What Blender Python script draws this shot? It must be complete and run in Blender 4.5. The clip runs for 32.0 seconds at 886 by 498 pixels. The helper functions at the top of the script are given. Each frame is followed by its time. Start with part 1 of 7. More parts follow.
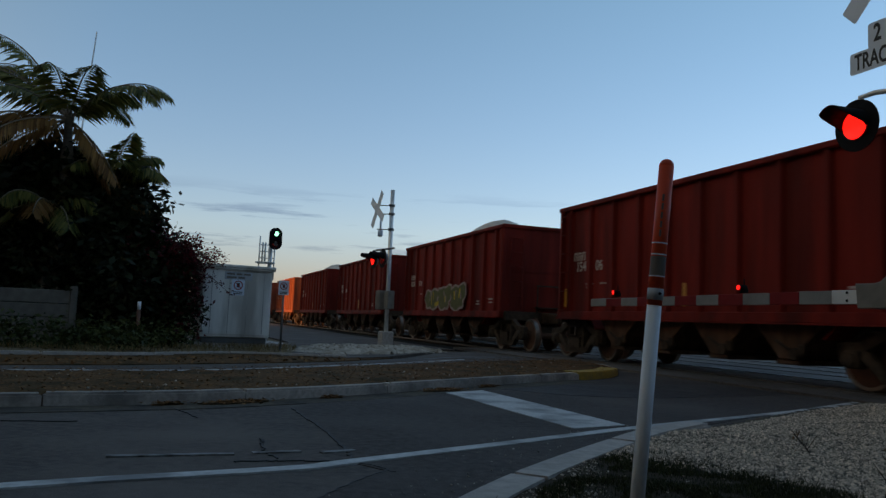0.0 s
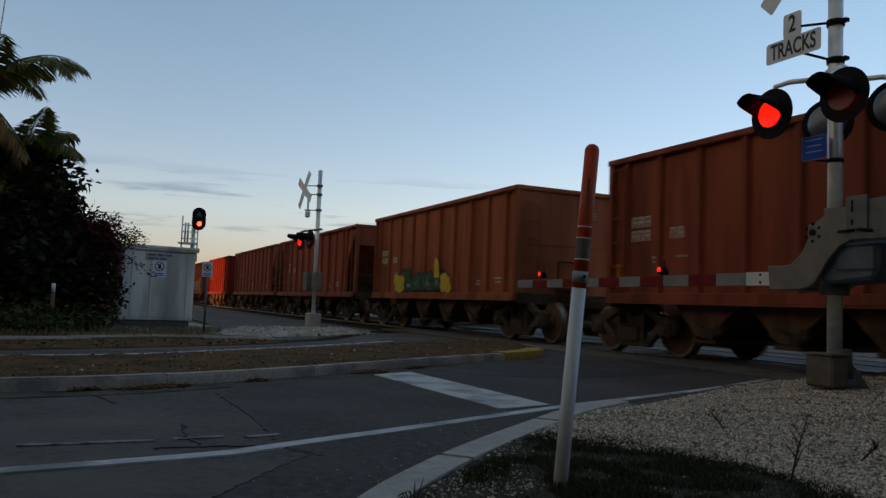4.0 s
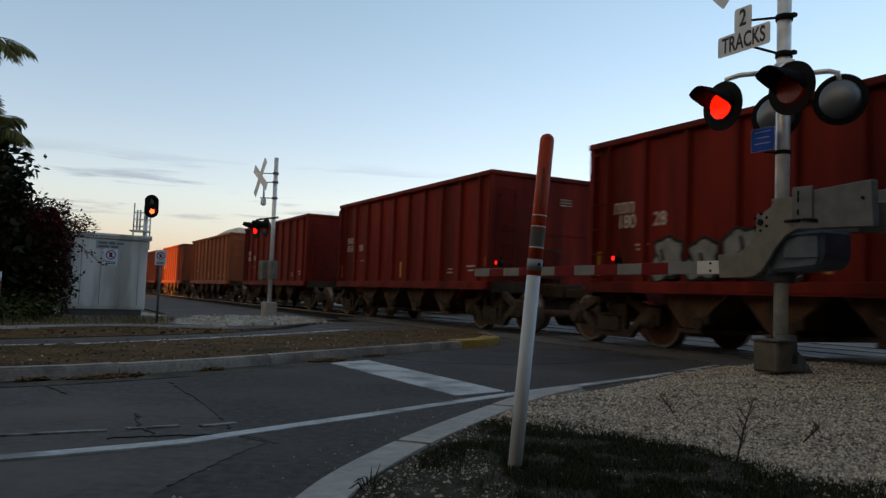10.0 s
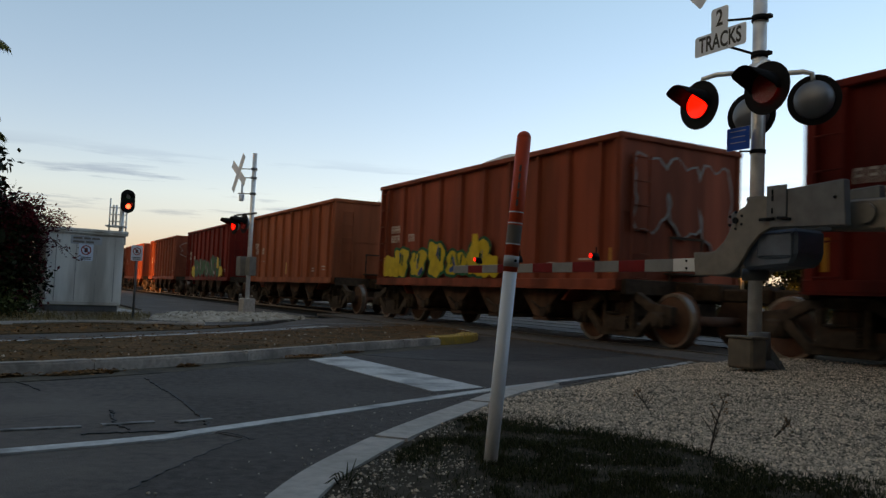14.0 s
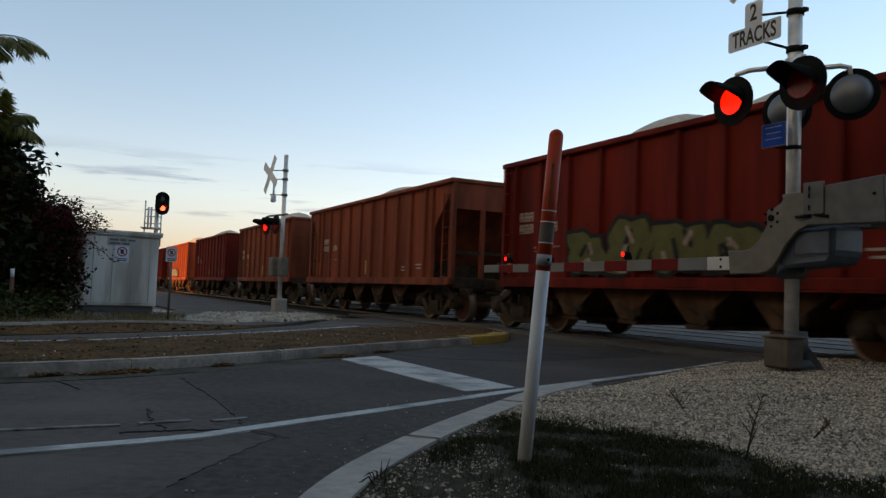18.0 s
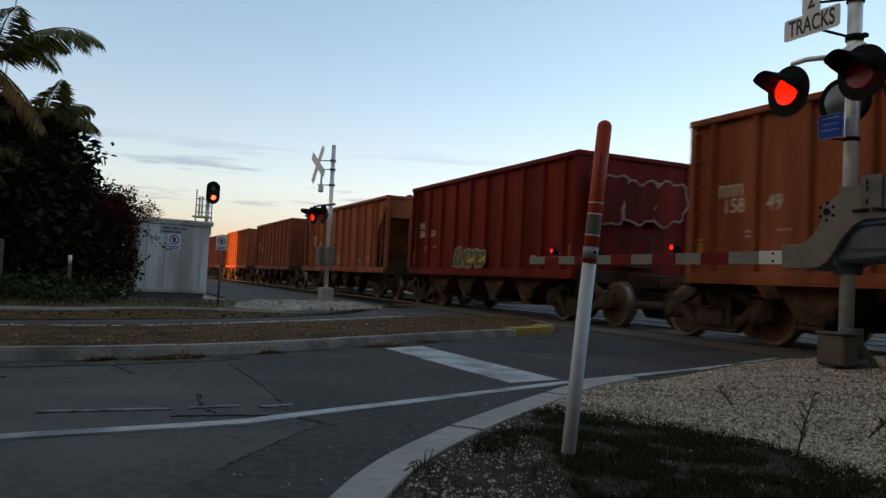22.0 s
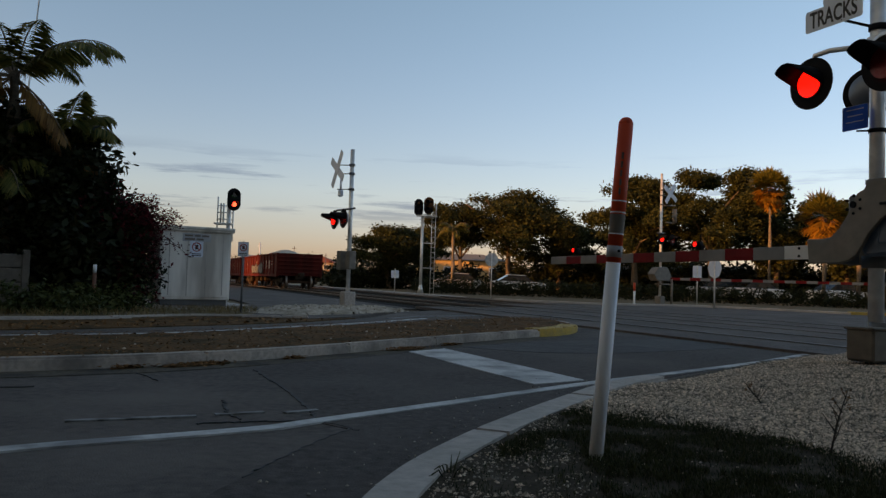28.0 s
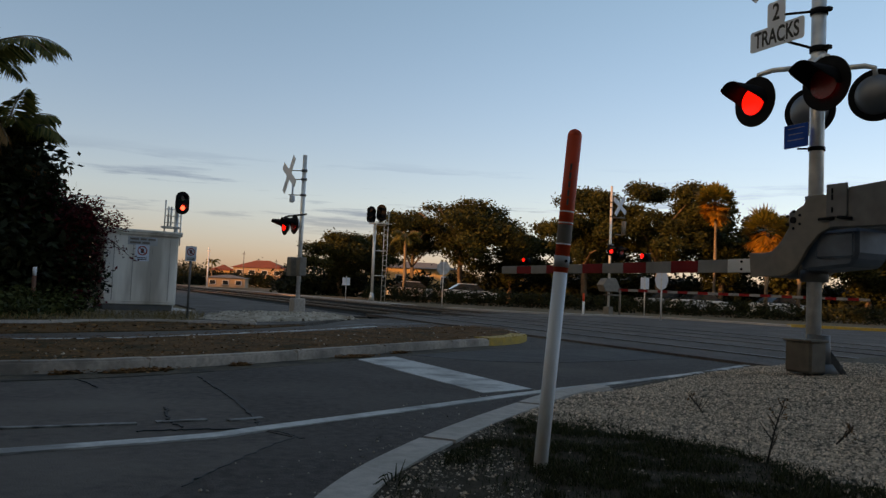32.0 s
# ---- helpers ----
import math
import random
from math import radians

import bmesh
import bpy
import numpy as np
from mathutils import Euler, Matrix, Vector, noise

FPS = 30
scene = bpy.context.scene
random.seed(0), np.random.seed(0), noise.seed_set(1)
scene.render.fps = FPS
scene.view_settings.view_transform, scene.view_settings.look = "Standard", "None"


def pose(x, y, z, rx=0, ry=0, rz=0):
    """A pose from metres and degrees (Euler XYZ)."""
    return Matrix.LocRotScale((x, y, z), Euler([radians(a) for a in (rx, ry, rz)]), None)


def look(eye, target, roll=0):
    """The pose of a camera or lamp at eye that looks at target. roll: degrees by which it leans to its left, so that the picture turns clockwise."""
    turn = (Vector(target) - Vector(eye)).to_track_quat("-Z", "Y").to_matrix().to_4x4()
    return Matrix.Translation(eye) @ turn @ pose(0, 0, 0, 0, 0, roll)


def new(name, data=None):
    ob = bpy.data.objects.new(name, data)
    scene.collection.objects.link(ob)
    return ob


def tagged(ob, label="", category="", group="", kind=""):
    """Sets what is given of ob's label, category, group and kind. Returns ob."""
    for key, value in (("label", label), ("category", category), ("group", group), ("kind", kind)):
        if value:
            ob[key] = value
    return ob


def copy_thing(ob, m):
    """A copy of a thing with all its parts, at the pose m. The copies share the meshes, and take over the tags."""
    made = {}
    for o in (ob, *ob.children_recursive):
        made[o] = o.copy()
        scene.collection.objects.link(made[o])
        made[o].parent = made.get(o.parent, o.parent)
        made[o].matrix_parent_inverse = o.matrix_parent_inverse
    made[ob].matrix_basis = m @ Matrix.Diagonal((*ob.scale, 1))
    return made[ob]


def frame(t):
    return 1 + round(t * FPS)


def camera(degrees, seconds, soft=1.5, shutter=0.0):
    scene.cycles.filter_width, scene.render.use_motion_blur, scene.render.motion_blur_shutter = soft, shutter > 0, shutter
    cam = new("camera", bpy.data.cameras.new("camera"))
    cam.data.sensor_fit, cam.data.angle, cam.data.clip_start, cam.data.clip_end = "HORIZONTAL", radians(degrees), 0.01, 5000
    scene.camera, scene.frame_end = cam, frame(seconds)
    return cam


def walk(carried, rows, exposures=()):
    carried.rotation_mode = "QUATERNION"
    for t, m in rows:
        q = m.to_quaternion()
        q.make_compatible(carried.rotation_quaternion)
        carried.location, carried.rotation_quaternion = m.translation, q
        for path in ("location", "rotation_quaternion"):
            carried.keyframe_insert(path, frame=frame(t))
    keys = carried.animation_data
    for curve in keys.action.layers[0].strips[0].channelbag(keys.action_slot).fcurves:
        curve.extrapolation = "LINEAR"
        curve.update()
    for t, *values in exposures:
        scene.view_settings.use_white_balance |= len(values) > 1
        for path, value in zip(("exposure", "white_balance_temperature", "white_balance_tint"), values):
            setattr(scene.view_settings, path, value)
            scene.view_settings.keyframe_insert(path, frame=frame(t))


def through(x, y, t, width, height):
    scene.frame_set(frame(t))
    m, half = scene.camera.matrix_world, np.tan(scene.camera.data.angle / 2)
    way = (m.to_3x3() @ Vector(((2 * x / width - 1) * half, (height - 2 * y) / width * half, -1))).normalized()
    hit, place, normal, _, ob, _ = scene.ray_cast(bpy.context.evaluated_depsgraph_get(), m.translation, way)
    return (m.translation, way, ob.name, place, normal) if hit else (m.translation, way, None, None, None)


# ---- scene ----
from functools import lru_cache


def aim(x, y, z, yaw, pitch, roll):
    """A camera's pose from its place and yaw (left), pitch (up) and roll in degrees."""
    return pose(x, y, z) @ pose(0, 0, 0, 0, 0, yaw) @ pose(0, 0, 0, 90 + pitch) @ pose(0, 0, 0, 0, 0, roll)


cam = camera(59.3, 32.0, soft=1.4, shutter=0.12)
PATH = [
    (0.0, -0.006, 0.007, 0.741, 6.42, 5.29, 2.47),
    (0.5, -0.008, 0.025, 0.744, 6.34, 5.11, 2.65),
    (1.0, -0.013, 0.021, 0.744, 6.73, 4.81, 2.18),
    (1.5, -0.016, 0.028, 0.741, 7.05, 4.79, 2.30),
    (2.0, -0.017, 0.033, 0.737, 7.28, 4.71, 2.25),
    (2.5, -0.016, 0.035, 0.738, 6.62, 4.68, 2.51),
    (3.0, -0.009, 0.026, 0.748, 5.03, 5.40, 2.18),
    (3.5, -0.003, 0.023, 0.749, 1.30, 4.31, 2.27),
    (5.5, -0.007, 0.006, 0.739, 0.90, 3.90, 2.35),
    (6.0, -0.004, -0.003, 0.737, 0.63, 3.39, 3.25),
    (6.5, 0.001, -0.004, 0.739, 0.19, 2.81, 3.11),
    (7.0, 0.005, 0.004, 0.740, -0.69, 2.43, 3.14),
    (7.5, 0.003, 0.009, 0.743, -1.08, 2.86, 3.25),
    (8.0, 0.001, 0.005, 0.740, -0.93, 3.14, 3.71),
    (8.5, -0.002, 0.006, 0.742, -0.56, 3.24, 2.91),
    (9.0, 0.002, 0.012, 0.741, -1.75, 2.84, 2.62),
    (9.5, -0.000, 0.004, 0.740, -1.62, 3.24, 2.14),
    (10.0, 0.000, -0.001, 0.743, -2.06, 3.43, 2.19),
    (10.5, 0.004, -0.001, 0.741, -2.18, 3.46, 2.17),
    (11.0, 0.008, -0.005, 0.741, -2.80, 3.38, 1.85),
    (11.5, 0.014, -0.009, 0.738, -2.35, 3.13, 1.73),
    (12.0, 0.015, -0.013, 0.738, -2.21, 2.78, 2.22),
    (12.5, 0.016, -0.017, 0.738, -2.75, 3.39, 2.32),
    (13.0, 0.017, -0.019, 0.742, -3.11, 3.19, 2.38),
    (13.5, 0.013, -0.019, 0.740, -3.27, 2.92, 2.66),
    (14.0, 0.009, -0.014, 0.740, -3.58, 3.26, 2.35),
    (14.5, 0.009, -0.012, 0.741, -3.64, 3.21, 2.12),
    (16.5, 0.001, -0.010, 0.741, -3.24, 3.59, 1.49),
    (17.0, 0.003, -0.018, 0.741, -3.52, 3.59, 1.69),
    (17.5, 0.004, -0.017, 0.738, -2.68, 3.26, 1.15),
    (18.0, -0.000, -0.011, 0.738, -1.37, 3.16, 2.16),
    (18.5, 0.000, -0.001, 0.737, -0.95, 2.36, 2.56),
    (19.0, -0.002, -0.007, 0.738, -0.53, 2.75, 2.29),
    (19.5, 0.006, -0.004, 0.742, -1.21, 2.53, 1.79),
    (20.0, 0.007, -0.011, 0.740, -1.79, 2.99, 1.82),
    (20.5, 0.006, -0.008, 0.739, -2.14, 2.82, 1.45),
    (21.0, 0.002, -0.010, 0.739, -1.39, 2.60, 2.02),
    (21.5, -0.002, -0.010, 0.738, -0.65, 2.58, 3.11),
    (22.0, 0.000, -0.012, 0.739, 1.95, 2.34, 2.89),
    (22.5, 0.009, -0.007, 0.742, 2.24, 2.36, 3.11),
    (23.0, 0.008, -0.004, 0.737, -0.14, 2.69, 2.67),
    (23.5, 0.007, -0.010, 0.738, -1.70, 2.69, 2.18),
    (24.0, 0.011, -0.013, 0.742, -3.23, 2.75, 1.92),
    (24.5, 0.006, -0.006, 0.738, -4.07, 2.37, 2.35),
    (25.0, 0.009, -0.015, 0.741, -4.71, 3.29, 1.70),
    (25.5, 0.009, -0.019, 0.742, -2.92, 3.71, 1.55),
    (26.0, 0.008, -0.006, 0.740, -1.17, 2.35, 1.25),
    (26.5, 0.003, 0.004, 0.746, 1.48, 2.60, 1.49),
    (28.5, -0.007, 0.013, 0.740, 3.49, 2.39, 1.76),
    (29.0, -0.003, 0.015, 0.744, 3.08, 2.50, 1.85),
    (29.5, -0.001, 0.006, 0.741, 2.95, 2.57, 2.10),
    (30.0, 0.006, 0.009, 0.741, 2.46, 2.73, 2.27),
    (30.5, 0.001, 0.002, 0.742, 1.96, 3.19, 2.18),
    (31.0, 0.002, 0.006, 0.742, 2.15, 2.98, 1.99),
    (31.5, 0.001, 0.007, 0.742, 1.85, 2.79, 2.05),
    (32.0, 0.007, 0.013, 0.739, -0.03, 3.16, 2.53),
]
EXPOSURES = [(0, 0.0, 8300, 17), (1.5, 0.03, 8500, 18), (3, 0.12, 9300, 21), (6, 0.3, 10400, 23), (7, 0.52, 10500, 23), (8, 0.54, 10800, 24), (13, 0.52, 10800, 24), (18, 0.58, 10800, 24), (20, 0.69, 10800, 23), (22, 0.61, 10700, 23), (23, 0.6, 10600, 23), (24, 0.4, 10200, 22), (25, 0.08, 9700, 21), (26, -0.1, 9400, 21), (29, 0.06, 10100, 24), (32, 0.06, 10100, 24)]
walk(cam, [(t, aim(*row)) for t, *row in PATH], EXPOSURES)

# ---- light: dusk, a low sun from the west behind unseen added houses, clear sky with thin cloud streaks ----
SUN_AZ, SUN_EL = 236.0, 7.0   # clockwise from +y, degrees
world = bpy.data.worlds.new("dusk_sky")
scene.world = world
world.use_nodes = True
wn, wl = world.node_tree.nodes, world.node_tree.links
sky = wn.new("ShaderNodeTexSky")
sky.sky_type = 'NISHITA'
sky.sun_disc = False
sky.sun_elevation, sky.sun_rotation = radians(SUN_EL), radians(SUN_AZ)
sky.air_density, sky.dust_density, sky.ozone_density = 1.0, 0.4, 3.0
co = wn.new("ShaderNodeTexCoord")
mp = wn.new("ShaderNodeMapping")
mp.inputs["Scale"].default_value = (2.6, 2.6, 34.0)
cloud = wn.new("ShaderNodeTexNoise")
cloud.inputs["Scale"].default_value, cloud.inputs["Detail"].default_value, cloud.inputs["Roughness"].default_value = 1.6, 6, 0.6
wl.new(co.outputs["Generated"], mp.inputs["Vector"])
wl.new(mp.outputs[0], cloud.inputs["Vector"])
cut = wn.new("ShaderNodeMapRange")
cut.inputs["From Min"].default_value, cut.inputs["From Max"].default_value, cut.inputs["To Max"].default_value = 0.54, 0.64, 1.0
wl.new(cloud.outputs["Fac"], cut.inputs["Value"])
sep = wn.new("ShaderNodeSeparateXYZ")
wl.new(co.outputs["Generated"], sep.inputs[0])
band = wn.new("ShaderNodeValToRGB")     # cloud lies low over the horizon all round
band.color_ramp.elements[0].position, band.color_ramp.elements[0].color = 0.05, (0, 0, 0, 1)
band.color_ramp.elements[1].position, band.color_ramp.elements[1].color = 0.165, (0, 0, 0, 1)
e = band.color_ramp.elements.new(0.102)
e.color = (1, 1, 1, 1)
wl.new(sep.outputs["Z"], band.inputs[0])
amount = wn.new("ShaderNodeMath")
amount.operation = 'MULTIPLY'
wl.new(cut.outputs[0], amount.inputs[0])
wl.new(band.outputs[0], amount.inputs[1])
clouds = wn.new("ShaderNodeMix")
clouds.data_type, clouds.blend_type = 'RGBA', 'MULTIPLY'
clouds.inputs[7].default_value = (0.42, 0.46, 0.58, 1)
wl.new(amount.outputs[0], clouds.inputs[0])
haze = wn.new("ShaderNodeValToRGB")      # rosy haze low down, clearer blue higher up
haze.color_ramp.elements[0].position, haze.color_ramp.elements[0].color = 0.0, (0.52, 0.46, 0.72, 1)
haze.color_ramp.elements[1].position, haze.color_ramp.elements[1].color = 0.4, (0.89, 0.98, 0.95, 1)
rose = haze.color_ramp.elements.new(0.11)
rose.color = (0.88, 0.82, 0.92, 1)
wl.new(sep.outputs["Z"], haze.inputs[0])
hazy = wn.new("ShaderNodeMix")
hazy.data_type, hazy.blend_type = 'RGBA', 'MULTIPLY'
hazy.inputs[0].default_value = 1.0
wl.new(sky.outputs[0], hazy.inputs[6])
wl.new(haze.outputs[0], hazy.inputs[7])
warm = wn.new("ShaderNodeMix")
warm.data_type, warm.blend_type = 'RGBA', 'MULTIPLY'
warm.inputs[0].default_value = 1.0
warm.inputs[7].default_value = (1.0, 1.0, 1.04, 1)
wl.new(hazy.outputs[2], warm.inputs[6])
toward = wn.new("ShaderNodeVectorMath")     # the western sky glows warm round the low sun
toward.operation = 'DOT_PRODUCT'
toward.inputs[1].default_value = (math.sin(radians(SUN_AZ)), math.cos(radians(SUN_AZ)), 0.12)
wl.new(co.outputs["Generated"], toward.inputs[0])
west = wn.new("ShaderNodeMapRange")
west.inputs["From Min"].default_value, west.inputs["From Max"].default_value = -0.02, 0.9
wl.new(toward.outputs["Value"], west.inputs["Value"])
sunset = wn.new("ShaderNodeMix")
sunset.data_type, sunset.blend_type = 'RGBA', 'MULTIPLY'
sunset.inputs[7].default_value = (1.58, 0.93, 0.53, 1)
wl.new(west.outputs[0], sunset.inputs[0])
wl.new(warm.outputs[2], sunset.inputs[6])
wl.new(sunset.outputs[2], clouds.inputs[6])
wn["Background"].inputs["Strength"].default_value = 0.32
wl.new(clouds.outputs[2], wn["Background"].inputs["Color"])
sun = new("sun", bpy.data.lights.new("sun", "SUN"))
sun.data.energy, sun.data.angle, sun.data.color = 4.2, radians(0.5), (1.0, 0.53, 0.24)
sun_dir = Vector((math.sin(radians(SUN_AZ)) * math.cos(radians(SUN_EL)), math.cos(radians(SUN_AZ)) * math.cos(radians(SUN_EL)), math.sin(radians(SUN_EL))))
sun.matrix_world = look(sun_dir * 60, (0, 0, 0))

# ---- materials ----
def mat(name, base, rough=0.7, metal=0.0, vary=0.25, scale=6.0, stain=None, stain_amount=0.4, stain_scale=1.2, bump=0.2, bump_scale=60.0, island=0.0, stretch=(1, 1, 1), spec=0.5):
    """Base colour varied by a fine and a coarse noise, a second stain colour in patches, and fine relief."""
    m = bpy.data.materials.new(name)
    m.use_nodes = True
    nt = m.node_tree
    b = nt.nodes["Principled BSDF"]
    co = nt.nodes.new("ShaderNodeTexCoord")
    mp = nt.nodes.new("ShaderNodeMapping")
    mp.inputs["Scale"].default_value = stretch
    nt.links.new(co.outputs["Object"], mp.inputs["Vector"])

    def nz(sc, detail=5):
        n = nt.nodes.new("ShaderNodeTexNoise")
        n.inputs["Scale"].default_value, n.inputs["Detail"].default_value = sc, detail
        nt.links.new(mp.outputs[0], n.inputs["Vector"])
        return n.outputs["Fac"]

    def ramp(fac, lo, hi, a, c):
        r = nt.nodes.new("ShaderNodeValToRGB")
        r.color_ramp.elements[0].position, r.color_ramp.elements[1].position = lo, hi
        r.color_ramp.elements[0].color, r.color_ramp.elements[1].color = (*a, 1), (*c, 1)
        nt.links.new(fac, r.inputs[0])
        return r.outputs[0]

    def mix(kind, fac, a, c):
        x = nt.nodes.new("ShaderNodeMix")
        x.data_type, x.blend_type = 'RGBA', kind
        if isinstance(fac, (int, float)):
            x.inputs[0].default_value = fac
        else:
            nt.links.new(fac, x.inputs[0])
        for k, v in ((6, a), (7, c)):
            if isinstance(v, tuple):
                x.inputs[k].default_value = (*v, 1)
            else:
                nt.links.new(v, x.inputs[k])
        return x.outputs[2]

    lo, hi = tuple(c * (1 - vary) for c in base), tuple(min(1, c * (1 + vary)) for c in base)
    col = ramp(nz(scale), 0.3, 0.7, lo, hi)
    if stain:
        s = ramp(nz(stain_scale, 8), 0.45, 0.65, (0, 0, 0), (stain_amount,) * 3)
        col = mix('MIX', s, col, stain)
    if island:
        g = nt.nodes.new("ShaderNodeNewGeometry")
        oi = nt.nodes.new("ShaderNodeObjectInfo")
        add = nt.nodes.new("ShaderNodeMath")
        add.operation = 'ADD'
        nt.links.new(g.outputs["Random Per Island"], add.inputs[0])
        nt.links.new(oi.outputs["Random"], add.inputs[1])
        fr = nt.nodes.new("ShaderNodeMath")
        fr.operation = 'FRACT'
        nt.links.new(add.outputs[0], fr.inputs[0])
        col = mix('MULTIPLY', 1.0, col, ramp(fr.outputs[0], 0, 1, (1 - island,) * 3, (1 + island,) * 3))
    nt.links.new(col, b.inputs["Base Color"])
    rr = nt.nodes.new("ShaderNodeMapRange")
    rr.inputs["To Min"].default_value, rr.inputs["To Max"].default_value = max(0.02, rough - 0.12), min(1, rough + 0.12)
    nt.links.new(nz(scale * 2.3), rr.inputs["Value"])
    nt.links.new(rr.outputs[0], b.inputs["Roughness"])
    b.inputs["Metallic"].default_value = metal
    b.inputs["Specular IOR Level"].default_value = spec
    if bump:
        bp = nt.nodes.new("ShaderNodeBump")
        bp.inputs["Strength"].default_value, bp.inputs["Distance"].default_value = bump, 0.01
        nt.links.new(nz(bump_scale), bp.inputs["Height"])
        nt.links.new(bp.outputs[0], b.inputs["Normal"])
    return m


def glow(name, color, strength):
    m = bpy.data.materials.new(name)
    m.use_nodes = True
    b = m.node_tree.nodes["Principled BSDF"]
    b.inputs["Base Color"].default_value = (*color, 1)
    b.inputs["Emission Color"].default_value = (*color, 1)
    b.inputs["Emission Strength"].default_value = strength
    return m


def leafy(name, base, tip, rough=0.55, through=0.25):
    """Leaves: two greens mixed leaf by leaf, some light passing through."""
    m = bpy.data.materials.new(name)
    m.use_nodes = True
    nt = m.node_tree
    b = nt.nodes["Principled BSDF"]
    g = nt.nodes.new("ShaderNodeNewGeometry")
    r = nt.nodes.new("ShaderNodeValToRGB")
    r.color_ramp.elements[0].color, r.color_ramp.elements[1].color = (*base, 1), (*tip, 1)
    nt.links.new(g.outputs["Random Per Island"], r.inputs[0])
    nt.links.new(r.outputs[0], b.inputs["Base Color"])
    b.inputs["Roughness"].default_value = rough
    b.inputs["Specular IOR Level"].default_value = 0.2
    t = nt.nodes.new("ShaderNodeBsdfTranslucent")
    nt.links.new(r.outputs[0], t.inputs["Color"])
    mx = nt.nodes.new("ShaderNodeMixShader")
    mx.inputs[0].default_value = through
    nt.links.new(b.outputs[0], mx.inputs[1])
    nt.links.new(t.outputs[0], mx.inputs[2])
    nt.links.new(mx.outputs[0], nt.nodes["Material Output"].inputs["Surface"])
    return m


ASPHALT = mat("worn_asphalt", (0.096, 0.077, 0.067), 0.85, vary=0.4, scale=17, stain=(0.163, 0.133, 0.115), stain_amount=0.8, stain_scale=0.8, bump=0.7, bump_scale=110, spec=0.3)
ASPHALT_NEW = mat("dark_asphalt", (0.072, 0.057, 0.05), 0.85, vary=0.4, scale=17, stain=(0.109, 0.088, 0.076), stain_amount=0.8, stain_scale=0.7, bump=0.7, bump_scale=110, spec=0.3)
TYRE_BAND = mat("tyre_dark_asphalt", (0.048, 0.039, 0.036), 0.75, vary=0.35, scale=5, stain=(0.08, 0.07, 0.062), stain_amount=0.8, stain_scale=1.1, bump=0.5, bump_scale=110, spec=0.3)
TAR = mat("crack_tar", (0.026, 0.025, 0.024), 0.7, scale=20)
PAINT = mat("road_paint", (0.55, 0.55, 0.53), 0.7, vary=0.15, scale=30, stain=(0.12, 0.118, 0.115), stain_amount=0.75, stain_scale=2.5, bump=0.3, bump_scale=150)
PAINT_WORN = mat("worn_road_paint", (0.24, 0.24, 0.23), 0.75, vary=0.2, scale=30, stain=(0.075, 0.068, 0.06), stain_amount=1.0, stain_scale=12, bump=0.3, bump_scale=150)
CONCRETE = mat("kerb_concrete", (0.47, 0.4, 0.345), 0.85, vary=0.2, scale=25, stain=(0.12, 0.11, 0.1), stain_amount=0.7, stain_scale=2.2, bump=0.35, bump_scale=90)
PALE_CONCRETE = mat("pale_concrete", (0.46, 0.4, 0.355), 0.85, vary=0.18, scale=18, stain=(0.28, 0.26, 0.22), stain_scale=1.6, bump=0.3, bump_scale=80)
RUBBLE = mat("broken_limerock", (0.5, 0.42, 0.34), 0.95, spec=0.08, vary=0.35, scale=9, stain=(0.26, 0.2, 0.14), stain_amount=0.8, stain_scale=2.5, bump=0.9, bump_scale=30)
YELLOW = mat("yellow_kerb_paint", (0.55, 0.33, 0.05), 0.7, vary=0.2, scale=20, stain=(0.25, 0.2, 0.12), stain_scale=6)
GRAVEL = mat("limerock_gravel", (0.13, 0.105, 0.08), 0.9, spec=0.08, vary=0.45, scale=45, stain=(0.15, 0.13, 0.1), stain_scale=1.5, bump=0.9, bump_scale=70)
STONE = mat("limerock_chip", (0.62, 0.49, 0.385), 0.9, spec=0.08, vary=0.3, scale=30, island=0.55, bump=0.2)
GRIT = mat("dusty_grit", (0.4, 0.34, 0.28), 0.9, spec=0.08, vary=0.3, scale=30, island=0.8, bump=0)
DIRT = mat("leaf_littered_dirt", (0.15, 0.076, 0.034), 0.95, spec=0.08, vary=0.45, scale=25, stain=(0.05, 0.036, 0.017), stain_amount=0.85, stain_scale=2.4, bump=0.9, bump_scale=50)
SOIL = mat("sandy_soil", (0.2, 0.15, 0.1), 0.95, spec=0.08, vary=0.3, scale=12, stain=(0.1, 0.085, 0.045), stain_scale=0.6, bump=0.6, bump_scale=40)
GRASS = leafy("short_grass", (0.014, 0.022, 0.007), (0.055, 0.056, 0.016), 0.7, 0.2)
DARK_SOIL = mat("dark_root_soil", (0.055, 0.042, 0.029), 0.95, spec=0.08, vary=0.4, scale=30, stain=(0.105, 0.08, 0.06), stain_scale=9, bump=0.8, bump_scale=60)
GUTTER = mat("sandy_gutter_dust", (0.12, 0.1, 0.078), 0.95, spec=0.08, vary=0.3, scale=18, stain=(0.06, 0.056, 0.052), stain_amount=0.9, stain_scale=3, bump=0.4, bump_scale=90)
DRY_GRASS = leafy("dry_grass", (0.12, 0.09, 0.04), (0.32, 0.22, 0.1), 0.7, 0.2)
LITTER = mat("dead_leaf", (0.23, 0.11, 0.048), 0.8, spec=0.08, vary=0.3, scale=40, island=0.5, bump=0)
BALLAST = mat("oily_ballast", (0.014, 0.012, 0.01), 0.95, spec=0.08, vary=0.5, scale=30, bump=0.9, bump_scale=40, stain=(0.025, 0.02, 0.016))
